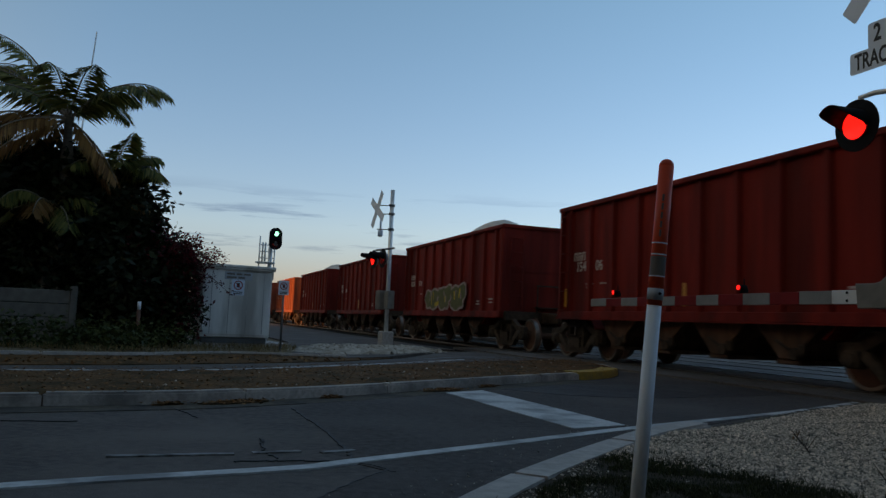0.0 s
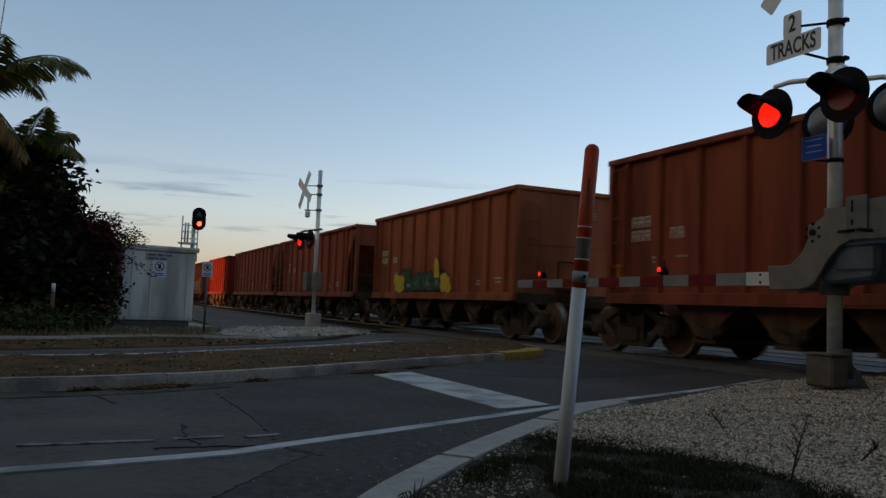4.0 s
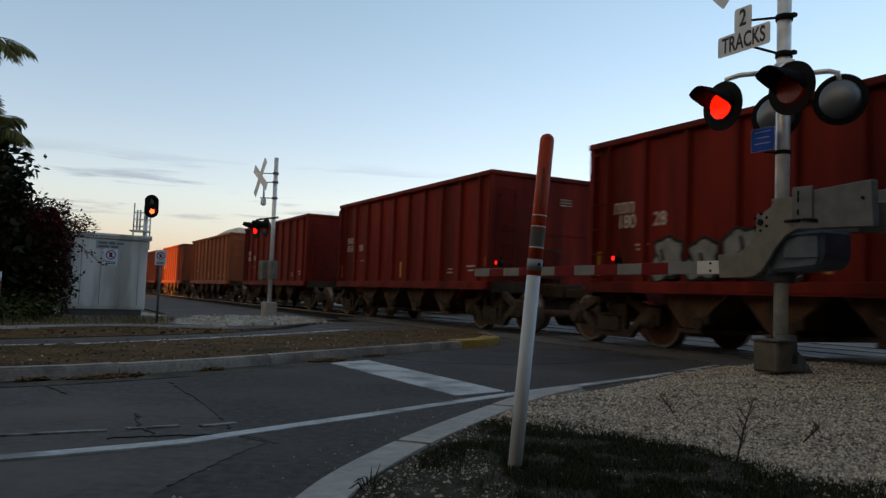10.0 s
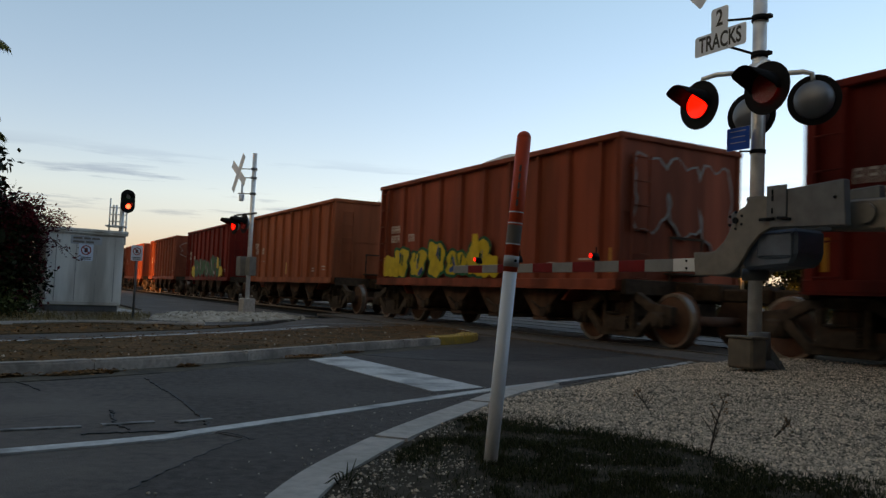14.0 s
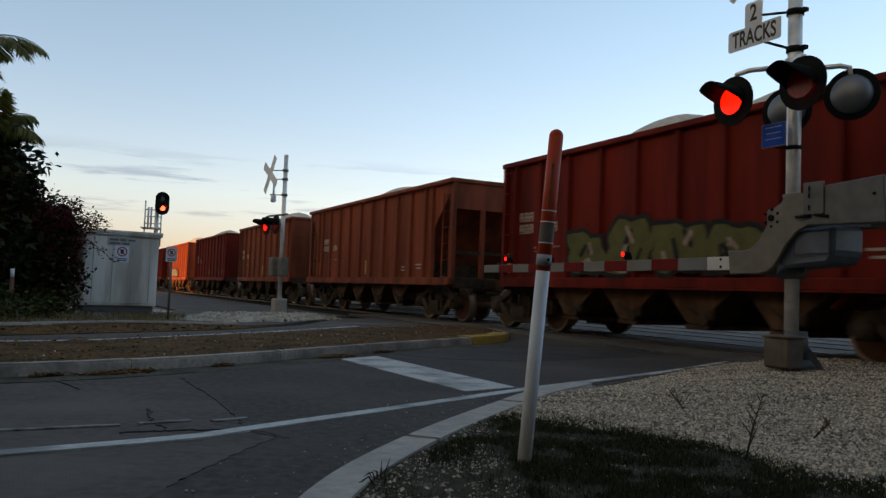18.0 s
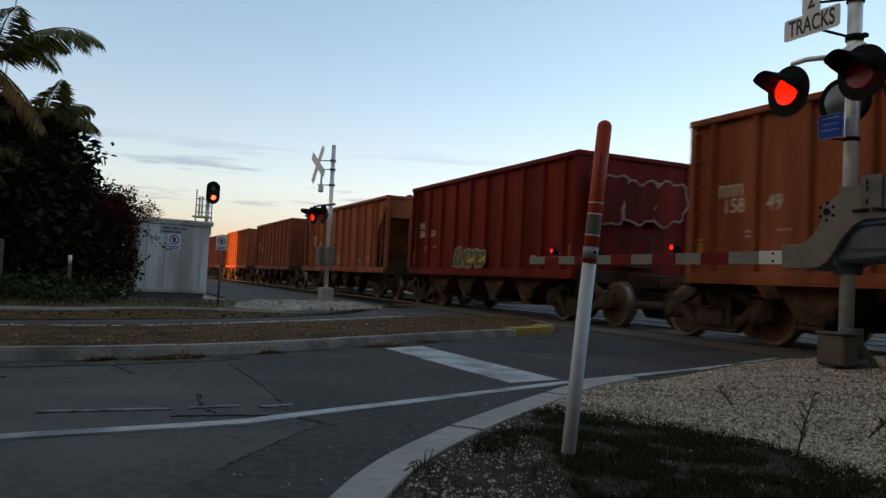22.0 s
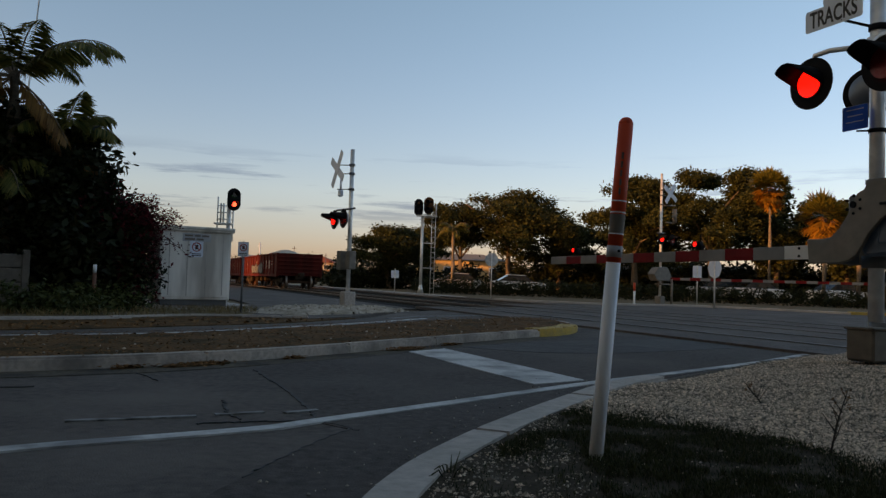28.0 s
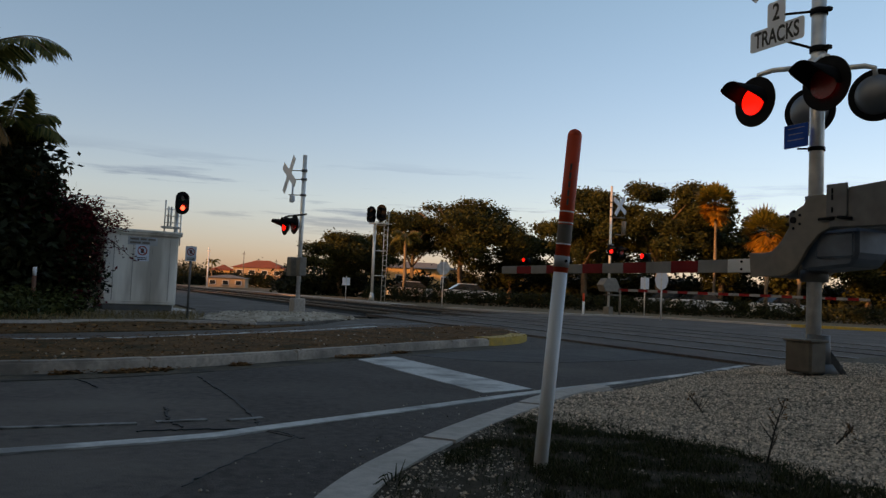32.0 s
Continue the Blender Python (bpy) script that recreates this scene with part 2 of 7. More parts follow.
TIE = mat("creosoted_tie", (0.03, 0.022, 0.016), 0.9, spec=0.08, vary=0.3, scale=20)
RAIL = mat("rail_steel", (0.06, 0.04, 0.03), 0.5, metal=0.7, vary=0.2)
RAIL_TOP = mat("polished_rail_head", (0.14, 0.12, 0.105), 0.45, metal=0.7, vary=0.1)


# ---- mesh helpers ----
def part(name, bm, material, parent=None, label=""):
    """Links a bmesh as one mesh object, under a thing or a part if one is given."""
    me = bpy.data.meshes.new(name)
    bm.to_mesh(me)
    bm.free()
    ob = new(name, me)
    for m in (material if isinstance(material, (list, tuple)) else (material,)):
        me.materials.append(m)
    ob.parent = parent
    if label:
        ob["label"] = label
    return ob


def thing(name, label, category, m=None, group="", kind=""):
    ob = new(name)
    ob.empty_display_size = 0.2
    if m is not None:
        ob.matrix_basis = m
    return tagged(ob, label, category, group, kind)


def pydata(name, verts, faces, material, parent=None, label="", smooth=False):
    me = bpy.data.meshes.new(name)
    me.from_pydata(verts, [], faces)
    if smooth:
        me.polygons.foreach_set("use_smooth", [True] * len(me.polygons))
    me.update()
    me.materials.append(material)
    ob = new(name, me)
    ob.parent = parent
    if label:
        ob["label"] = label
    return ob


def box(bm, c, s, m=None, bevel=0.0, mi=0):
    r = bmesh.ops.create_cube(bm, size=1.0, matrix=(m or Matrix()) @ Matrix.Translation(c) @ Matrix.Diagonal((*s, 1)))
    vs = r["verts"]
    fs = {f for v in vs for f in v.link_faces}
    for f in fs:
        f.material_index = mi
    if bevel:
        bmesh.ops.bevel(bm, geom=list({e for v in vs for e in v.link_edges}), offset=bevel, segments=1, affect='EDGES', profile=0.7)
    return bm


def rod(bm, a, b, r0, r1=None, n=12, smooth=True, mi=0, caps=True):
    a, b = Vector(a), Vector(b)
    q = (b - a).to_track_quat("Z", "Y").to_matrix().to_4x4()
    r = bmesh.ops.create_cone(bm, cap_ends=caps, segments=n, radius1=r0, radius2=r0 if r1 is None else r1, depth=(b - a).length,
                              matrix=Matrix.Translation((a + b) / 2) @ q)
    for f in {f for v in r["verts"] for f in v.link_faces}:
        f.smooth = smooth and len(f.verts) == 4
        f.material_index = mi
    return bm


def tube(bm, pts, r, n=8, mi=0):
    """A round bar along a line of points."""
    pts = [Vector(p) for p in pts]
    rings = []
    for i, p in enumerate(pts):
        d = (pts[min(i + 1, len(pts) - 1)] - pts[max(i - 1, 0)]).normalized()
        side = d.cross(Vector((0, 0, 1)))
        side = side.normalized() if side.length > 1e-3 else Vector((1, 0, 0))
        up = side.cross(d)
        rr = r[i] if isinstance(r, (list, tuple)) else r
        rings.append([bm.verts.new(p + side * rr * math.cos(6.2832 * k / n) + up * rr * math.sin(6.2832 * k / n)) for k in range(n)])
    for a, b in zip(rings, rings[1:]):
        for k in range(n):
            f = bm.faces.new((a[k], a[(k + 1) % n], b[(k + 1) % n], b[k]))
            f.smooth, f.material_index = True, mi
    for ring in (rings[0][::-1], rings[-1]):
        bm.faces.new(ring).material_index = mi
    return bm


def prism(bm, outline, t0, t1, m=None, bevel=0.0, mi=0):
    """An outline in x, y pushed from z = t0 to t1, then moved by m."""
    m = m or Matrix()
    lo = [bm.verts.new(m @ Vector((x, y, t0))) for x, y in outline]
    hi = [bm.verts.new(m @ Vector((x, y, t1))) for x, y in outline]
    fs = [bm.faces.new(lo[::-1]), bm.faces.new(hi)]
    k = len(outline)
    fs += [bm.faces.new((lo[i], lo[(i + 1) % k], hi[(i + 1) % k], hi[i])) for i in range(k)]
    for f in fs:
        f.material_index = mi
    bmesh.ops.recalc_face_normals(bm, faces=fs)
    if bevel:
        bmesh.ops.bevel(bm, geom=list({e for f in fs for e in f.edges}), offset=bevel, segments=1, affect='EDGES')
    return bm


def slab(name, outline, z0, z1, material, label="", category="", kind="structure", parent=None):
    ob = part(name, prism(bmesh.new(), outline, z0, z1), material, parent)
    return tagged(ob, label, category, kind=kind)


def strip(outer, width):
    """The outline of a band of that width to the left of a line of points."""
    pts = [Vector(p).to_2d() for p in outer]
    inner = []
    for i, p in enumerate(pts):
        d = (pts[min(i + 1, len(pts) - 1)] - pts[max(i - 1, 0)]).normalized()
        inner.append(p + Vector((-d.y, d.x)) * width)
    return [tuple(p) for p in pts] + [tuple(p) for p in inner[::-1]]


def text(name, body, size, material, m, parent, squeeze=1.0, bold=0.012):
    cu = bpy.data.curves.new(name, 'FONT')
    cu.body, cu.size, cu.align_x, cu.align_y, cu.extrude, cu.offset = body, size, 'CENTER', 'CENTER', 0.001, size * bold
    tmp = bpy.data.objects.new(name, cu)
    me = bpy.data.meshes.new_from_object(tmp)
    bpy.data.objects.remove(tmp)
    me.transform(Matrix.Diagonal((squeeze, 1, 1, 1)))
    me.materials.clear()
    me.materials.append(material)
    ob = new(name, me)
    ob.parent, ob.matrix_basis = parent, m
    return ob


def smooth_line(pts, steps=6):
    """A curve through the points."""
    pts = [Vector((*p, 0)).to_2d() for p in pts]
    out = []
    for i in range(len(pts) - 1):
        a, b, c, d = pts[max(i - 1, 0)], pts[i], pts[i + 1], pts[min(i + 2, len(pts) - 1)]
        for k in range(steps):
            t = k / steps
            out.append(tuple(0.5 * (2 * b + (c - a) * t + (2 * a - 5 * b + 4 * c - d) * t * t + (3 * b - a - 3 * c + d) * t ** 3)))
    return out + [tuple(pts[-1])]


# ---- the line of the tracks ----
ALONG, ACROSS = Vector((-0.4324, 0.9017)), Vector((0.9017, 0.4324))
TRACK_TURN = math.degrees(math.atan2(ALONG.y, ALONG.x))
RAIL_Z = 0.05
TRACK_1, TRACK_2 = 9.6, 13.85


def on_track(s, off, z=0.0):
    p = ALONG * s + ACROSS * off
    return Vector((p.x, p.y, z))


def track_pose(s, off, z=0.0, turn=0):
    p = on_track(s, off)
    return pose(p.x, p.y, z, 0, 0, TRACK_TURN + turn)

# ---- ground ----
slab("ground", [(-1500, -1000), (1500, -1000), (1500, 1500), (-1500, 1500)], -0.3, -0.06, SOIL, "sandy roadside soil reaching the horizon", "ground")
rnd = random.Random(4)


def tk(s, off):
    return tuple(on_track(s, off).to_2d())


KERB_RUN = smooth_line([(-0.66, -6.0), (-0.6, 0.5), (-0.49, 2.1), (-0.4, 2.77), (-0.21, 3.4), (0.03, 4.01), (0.37, 4.77), (0.7, 5.45), (1.12, 6.1)])
KERB_NEAR = strip(KERB_RUN[::-1], 0.075)[len(KERB_RUN):]      # the foot of the kerb, the run's outer line set back
KERB_IN = [(-0.4, -6.0), (-0.36, 0.5), (-0.27, 2.0), (-0.17, 2.62), (0.01, 3.24), (0.24, 3.85), (0.57, 4.62), (0.88, 5.27), (1.2, 5.86)]
GRAVEL_EDGE = [(1.12, 6.1), (2.68, 8.15), (4.1, 9.95), (5.3, 11.45), (6.6, 12.35)]
FAR_EDGE = [(17.2, 29.4), (13.2, 29.2), (12.0, 31.4), (10.0, 33.6), (8.0, 33.8), (5.2, 32.5), (2.0, 33.4), (0.5, 34.4)]
LANE_EDGE = [(-30, -8.0), (-13.5, 3.4), (-8.2, 6.9), (-5.29, 9.47), (-4.74, 10.2), (-3.9, 11.38), (-3.14, 12.59), (-2.33, 14.91), (-2.0, 18.9)]
road_outline = [(-0.66, -30.0)] + KERB_NEAR + GRAVEL_EDGE[1:] + [(9.6, 11.6), (16, 8.0), (80, -26), (80, 4)] + FAR_EDGE + [tk(25.9, 15.6), tk(18.6, 7.4)] + LANE_EDGE[::-1] + [(-60, -30), (-60, -60), (-0.66, -60)]
slab("road", road_outline, -0.2, 0.0, ASPHALT, "worn grey asphalt road with cracks and faded lines", "road")
slab("road_patch", [(-0.92, 2.66), (-0.86, 2.98), (-0.8, 3.37), (-0.68, 3.85), (-0.88, 4.0), (-0.97, 4.3), (-1.35, 5.15), (-1.83, 6.1), (-1.83, 6.7), (-1.35, 7.5), (-0.78, 8.5), (0.0, 9.85), (0.78, 11.05), (1.4, 12.1), (1.6, 13.6), (3.0, 14.4), (5.6, 12.6),
     (5.2, 11.5), (2.62, 8.2), (1.1, 6.04), (0.77, 5.44), (0.44, 4.74), (0.1, 4.0), (-0.14, 3.38), (-0.33, 2.75), (-0.43, 1.5), (-0.5, -2.0), (-1.0, -2.0), (-0.96, 1.5)], -0.1, 0.004, ASPHALT_NEW, "darker resurfaced asphalt lane before the crossing", "road")
slab("tyre_band", smooth_line([(-.3, 8.95), (.5, 8.6), (1.5, 8.9), (3.2, 10.3), (5.0, 11.75), (4.9, 12.3), (3.6, 12.0), (2.0, 11.2), (.5, 10.0), (-.3, 8.95)], 5)[:-1], -0.1, 0.0065, TYRE_BAND, "asphalt darkened by tyres before the crossing", "road")
slab("side_road", [tk(19.8, 3.2), tk(19.8, 7.35), tk(150, 8.3), tk(150, 2.2), tk(45, 3.0)], -0.2, -0.01, ASPHALT, "grey asphalt side road along the tracks", "road")
slab("stop_line", [(0.35, 5.82), (0.76, 6.2), (-0.47, 8.62), (-0.82, 8.1)], -0.05, 0.009, PAINT, "faded white painted stop line", "road marking")
edge = [(-9.0, -1.0), (-3.4, 2.03), (-1.78, 3.18), (-1.06, 3.71), (-0.83, 3.98), (0.04, 5.03), (0.92, 6.11), (2.62, 8.01), (3.99, 9.77), (5.3, 11.45)]
slab("edge_line", strip(smooth_line(edge, 4), 0.1), -0.05, 0.01, PAINT, "white painted edge line along the gravel", "road marking")
slab("crossing_line", strip([(4.3, 10.75), (5.3, 11.9)], 0.09), -0.05, 0.011, PAINT_WORN, "faded white dash at the crossing", "road marking")
for a, b in (((-2.05, 3.72), (-1.5, 4.0)), ((-1.42, 4.06), (-1.2, 4.2)), ((-1.08, 4.2), (-0.93, 4.34))):
    slab("lane_line", strip([a, b], 0.045), -0.05, 0.008, PAINT_WORN, "ghost of a worn white lane line", "road marking")
slab("far_edge_line", strip(smooth_line([(-9.2, 5.2), (-4.84, 8.62), (-3.8, 9.62), (-3.03, 11.12), (-2.06, 13.15), (-1.2, 15.4)], 4), 0.12), -0.05, 0.008, PAINT, "white painted line along the median", "road marking")
slab("apron_line", strip(smooth_line([(-1.9, 14.9), (-1.3, 16.4), (0.2, 18.2)], 4), 0.1), -0.05, 0.008, PAINT_WORN, "faded white curved line", "road marking")


def crack(pts, width, material=TAR, label="dark crack in the worn asphalt"):
    """A jagged tar-dark crack."""
    line = []
    for a, b in zip(pts, pts[1:]):
        for k in range(12):
            f = k / 12
            line.append((a[0] + (b[0] - a[0]) * f + rnd.uniform(-.012, .012), a[1] + (b[1] - a[1]) * f + rnd.uniform(-.012, .012)))
    tagged(part("road_crack", prism(bmesh.new(), strip(line, width), -0.02, 0.0065), material), label, "crack", "cracks in the road", "structure")


for pts, w in (([(-1.84, 6.1), (-1.6, 5.6), (-1.35, 5.15), (-0.97, 4.3), (-0.88, 4.0)], .026), ([(-1.55, 4.55), (-1.42, 4.2), (-1.26, 3.95)], .02), ([(-1.42, 3.82), (-1.2, 3.93), (-0.9, 4.02)], .026),
               ([(-2.7, 5.75), (-2.45, 5.5), (-2.25, 5.25)], .018), ([(-0.88, 4.0), (-0.72, 3.92), (-0.62, 3.8)], .014),
               ([(-0.68, 3.85), (-0.8, 3.37), (-0.9, 2.8)], .012), ([(-3.3, 4.6), (-2.8, 4.8)], .01)):
    crack(pts, w * .5)
PILES = ((-2.35, 6.22, .34), (-0.86, 8.35, .3), (-2.75, 5.85, .14), (-1.75, 7.0, .13), (-0.45, 9.1, .16))
# leaf piles blown against the median kerb
for x, y, r in PILES:
    o = [(x + r * math.cos(a) * .62 * rnd.uniform(.8, 1.1) + r * math.sin(a) * .1, y + r * math.cos(a) * .75 * rnd.uniform(.8, 1.1) + r * math.sin(a) * -.22) for a in [6.2832 * k / 14 for k in range(14)]]
    tagged(part("leaf_pile", prism(bmesh.new(), o, -0.01, 0.016), DIRT), "low brown pile of blown leaves at the kerb", "leaf litter", "leaf piles at the kerb", "stuff")

# median: a littered strip between kerbs, its nose painted yellow
MED_NEAR = smooth_line([(-24, -4.5), (-12, 1.0), (-6.2, 3.6), (-3.11, 5.62), (-2.21, 6.52), (-1.48, 7.55), (-0.83, 8.65), (-0.1, 9.88), (0.73, 11.15)])
MED_FAR = smooth_line([(-25, -1.5), (-13, 3.0), (-7.4, 5.6), (-4.33, 7.77), (-3.41, 8.69), (-2.55, 10.24), (-1.8, 11.56), (-0.76, 13.6), (0.55, 15.7)])
NOSE = smooth_line([(0.73, 11.15), (1.04, 11.58), (1.32, 12.25), (1.5, 13.4), (1.3, 14.9), (0.55, 15.7)], 5)
fill = MED_NEAR + NOSE[1:-1] + MED_FAR[::-1]
fc = [p for p in fill if p[1] > 1]


def mound(name, outline, base, rise, reach, step, material, label, category, kind="structure", rough=0.02, seed=0, skirt=True):
    """A low uneven bank of earth inside an outline, highest away from its edge."""
    xs, ys = [p[0] for p in outline], [p[1] for p in outline]
    ids, v, f = {}, [], []
    for i in range(int((max(xs) - min(xs)) / step) + 2):
        for j in range(int((max(ys) - min(ys)) / step) + 2):
            x, y = min(xs) + i * step, min(ys) + j * step
            ins = inside(x, y, outline)
            g = edge_gap(x, y, outline)
            if ins or (skirt and g < step):
                ids[i, j] = len(v)
                v.append((x, y, base + (rise * min(1, g / reach) + rough * noise.noise((x * 5, y * 5, seed)) if ins else -.02)))
    for (i, j) in ids:
        q = [(i, j), (i + 1, j), (i + 1, j + 1), (i, j + 1)]
        if all(k in ids for k in q):
            f.append([ids[k] for k in q])
    return tagged(pydata(name, v, f, material, smooth=True), label, category, kind=kind)


def inside(x, y, poly):
    hit = False
    for (x0, y0), (x1, y1) in zip(poly, poly[1:] + poly[:1]):
        if (y0 > y) != (y1 > y) and x < (x1 - x0) * (y - y0) / (y1 - y0) + x0:
            hit = not hit
    return hit


def edge_gap(x, y, poly):
    best = 1e9
    for (ax, ay), (bx, by) in zip(poly, poly[1:] + poly[:1]):
        dx, dy = bx - ax, by - ay
        f = max(0.0, min(1.0, ((x - ax) * dx + (y - ay) * dy) / max(1e-9, dx * dx + dy * dy)))
        best = min(best, (x - ax - dx * f) ** 2 + (y - ay - dy * f) ** 2)
    return math.sqrt(best)


near_med = [p for p in MED_NEAR if p[0] > -11] + NOSE[1:-1] + [p for p in MED_FAR if p[0] > -11][::-1]
mound("median", near_med, 0.075, 0.03, 0.3, 0.14, DIRT, "median strip of brown dirt and dead leaves", "median", rough=.02, skirt=False)
inner = [strip(ln, wd)[len(ln):][::-1] for ln, wd in ((MED_NEAR, .07), (NOSE, .12), (MED_FAR[::-1], .05))]
slab("median_base", inner[0] + inner[1][1:-1] + inner[2], -0.1, 0.07, DIRT, "brown dirt under the median litter", "median")


def kerb(line, width, z, material, label, length=1.5, name="kerb"):
    """Kerb stones end to end along a line, each one a piece of its own."""
    top = thing(name, label, "kerb", kind="structure")
    pts = [Vector(p) for p in line]
    run, start = 0.0, 0
    for i in range(1, len(pts)):
        run += (pts[i] - pts[i - 1]).length
        if run >= length or i == len(pts) - 1:
            o = strip(pts[start:i + 1], width)
            c = sum((Vector(p) for p in o), Vector((0, 0))) / len(o)
            o = [tuple(c + (Vector(p) - c) * 0.995) for p in o]
            bm = prism(bmesh.new(), o, -0.1, z + rnd.uniform(-.004, .004))
            tops = [e for e in bm.edges if all(v.co.z > z - .01 for v in e.verts)]
            bmesh.ops.bevel(bm, geom=tops, offset=0.018, segments=2, affect='EDGES')
            part("kerb_stone", bm, material, top)
            run, start = 0.0, i
    return top


slab("gutter", strip([p for p in MED_NEAR if p[0] > -14], -0.32), -0.05, 0.0055, GUTTER, "sandy dust in the gutter of the median kerb", "road")
kerb(MED_NEAR, 0.13, 0.1, CONCRETE, "weathered grey concrete kerb of the median")
kerb(MED_FAR[::-1], 0.1, 0.075, CONCRETE, "weathered grey concrete kerb of the median")
kerb(NOSE[:14], 0.3, 0.11, YELLOW, "yellow painted rounded kerb at the median nose", 0.7)
kerb(NOSE[13:], 0.12, 0.08, CONCRETE, "weathered grey concrete kerb of the median")
kerb(([p for p in KERB_NEAR if p[1] > -3])[::-1], 0.195, 0.082, PALE_CONCRETE, "pale curved concrete kerb beside the grass", 1.3)
kerb(smooth_line([(-22, 1.6), (-12.0, 7.4), (-8.4, 9.5), (-6.28, 11.22), (-5.65, 12.11), (-5.1, 13.1), (-4.08, 13.57), (-3.2, 13.75)], 5), 0.14, 0.06, PALE_CONCRETE, "pale low kerb along the far verge")
VERGE = [(-26, -6.0), (-13.5, 3.4), (-8.2, 6.9), (-5.29, 9.47), (-4.74, 10.2), (-3.9, 11.38), (-3.14, 12.59), (-2.5, 14.6), (-3.2, 13.75), (-4.08, 13.57), (-5.1, 13.1), (-5.65, 12.11), (-6.28, 11.22), (-8.4, 9.5), (-12, 7.4), (-22, 1.6)]
slab("verge", VERGE, -0.2, 0.012, DIRT, "strip of dark dirt between the far lane and the kerb", "verge")
BACK_VERGE = [(-22, 1.6), (-12.0, 7.4), (-8.4, 9.5), (-6.28, 11.22), (-5.65, 12.11), (-5.1, 13.1), (-4.3, 13.5), (-4.6, 15.4), (-6.2, 19.6), (-14, 20), (-30, 14)]
slab("back_verge", BACK_VERGE, -0.2, 0.03, SOIL, "sandy verge with thin dry grass round the signal case", "verge")
APRON = [(-4.3, 13.5), (-3.2, 13.72), (-2.7, 14.6), (-2.03, 19.0), (-2.35, 20.6), (-3.3, 22.4), (-6.2, 21.0), (-6.2, 19.5), (-4.6, 15.4)]
slab("apron", APRON, -0.2, 0.02, ASPHALT, "grey crumbling asphalt apron before the crossing mast", "pavement")
mound("rubble_bank", [(-4.5, 15.0), (-3.6, 14.6), (-2.75, 15.9), (-1.95, 18.7), (-3.0, 19.9), (-4.5, 18.2), (-5.2, 17.6)], 0.02, 0.07, 0.5, 0.11, RUBBLE, "low bank of pale broken limerock", "rubble", rough=.09, seed=3)
slab("far_pavement", strip([tk(230, 16.3), tk(60, 16.3), tk(36, 16.0)], -1.7)[:], -0.1, 0.03, PALE_CONCRETE, "pale concrete walk beyond the tracks", "pavement")
kerb(smooth_line([(0.2, 35.2), (2.0, 33.5), (5.2, 32.6), (8.0, 33.9), (10.0, 33.7), (12.0, 31.5), (13.2, 29.3)], 4), 0.6, 0.07, PALE_CONCRETE, "pale concrete kerb beyond the tracks", 2.5)
kerb([(13.2, 29.3), (15.0, 29.1), (18.5, 28.0), (24, 25.5), (30, 22.0)], 0.5, 0.1, YELLOW, "yellow painted kerb beyond the tracks", 3)

# the corner on which the gate stands: grass, soil and pale gravel, gently raised
CORNER = KERB_IN + [(2.74, 8.08), (4.18, 9.9), (5.4, 11.3), (6.7, 12.2), (9.4, 11.3), (30, 0), (30, -12), (-0.42, -12)]


def corner_z(x, y):
    g = edge_gap(x, y, CORNER)
    rim = 0.074 - 0.062 * min(1, max(0, (y - 5.4) / 1.0))
    return rim + (0.062 - rim) * min(1, g / 0.8) + 0.045 * min(1, max(0, (y - 3.2) / 4)) * min(1, g / 1.2) + 0.012 * noise.noise((x * 1.3, y * 1.3, 0)) + 0.008 * noise.noise((x * 6, y * 6, 2))


def gravel_share(x, y):
    """How much of the ground is pale gravel here (1), against grass and soil (0)."""
    line = float(np.interp(x, (.3, .64, 1.13, 1.35, 1.45, 1.6, 1.9, 3), (4.4, 4.29, 3.97, 3.78, 3.3, 3.08, 2.91, 2.5))) + 0.3 * noise.noise((x * 2.4, y * 2.4, 3)) + 0.1 * noise.noise((x * 9, y * 9, 4))
    bare = 0.04 if x < 0.3 else 0.0
    return max(bare, min(1.0, (y - line) / 0.42 + 0.5))


STEP = 0.07
cells, verts = {}, []
quads = {0: [], 1: []}
for i in range(170):
    for j in range(160):
        x, y = -0.5 + STEP * i, 0.6 + STEP * j
        if inside(x, y, CORNER) or edge_gap(x, y, CORNER) < 0.1:
            cells[i, j] = len(verts)
            verts.append((x, y, corner_z(x, y)))
for (i, j) in list(cells):
    q = [(i, j), (i + 1, j), (i + 1, j + 1), (i, j + 1)]
    if all(k in cells for k in q):
        x, y = -0.5 + STEP * i, 0.6 + STEP * j
        quads[1 if gravel_share(x, y) > rnd.random() else 0].append([cells[k] for k in q])
tagged(pydata("gravel", verts, quads[1], GRAVEL, smooth=True), "pale limerock gravel around the gate mast", "gravel", kind="structure")
tagged(pydata("corner_soil", verts, quads[0], DARK_SOIL, smooth=True), "dark soil between grass and gravel", "soil", kind="structure")
slab("corner_base", CORNER, -0.2, 0.006, SOIL, "sandy soil under the gravel corner", "ground")

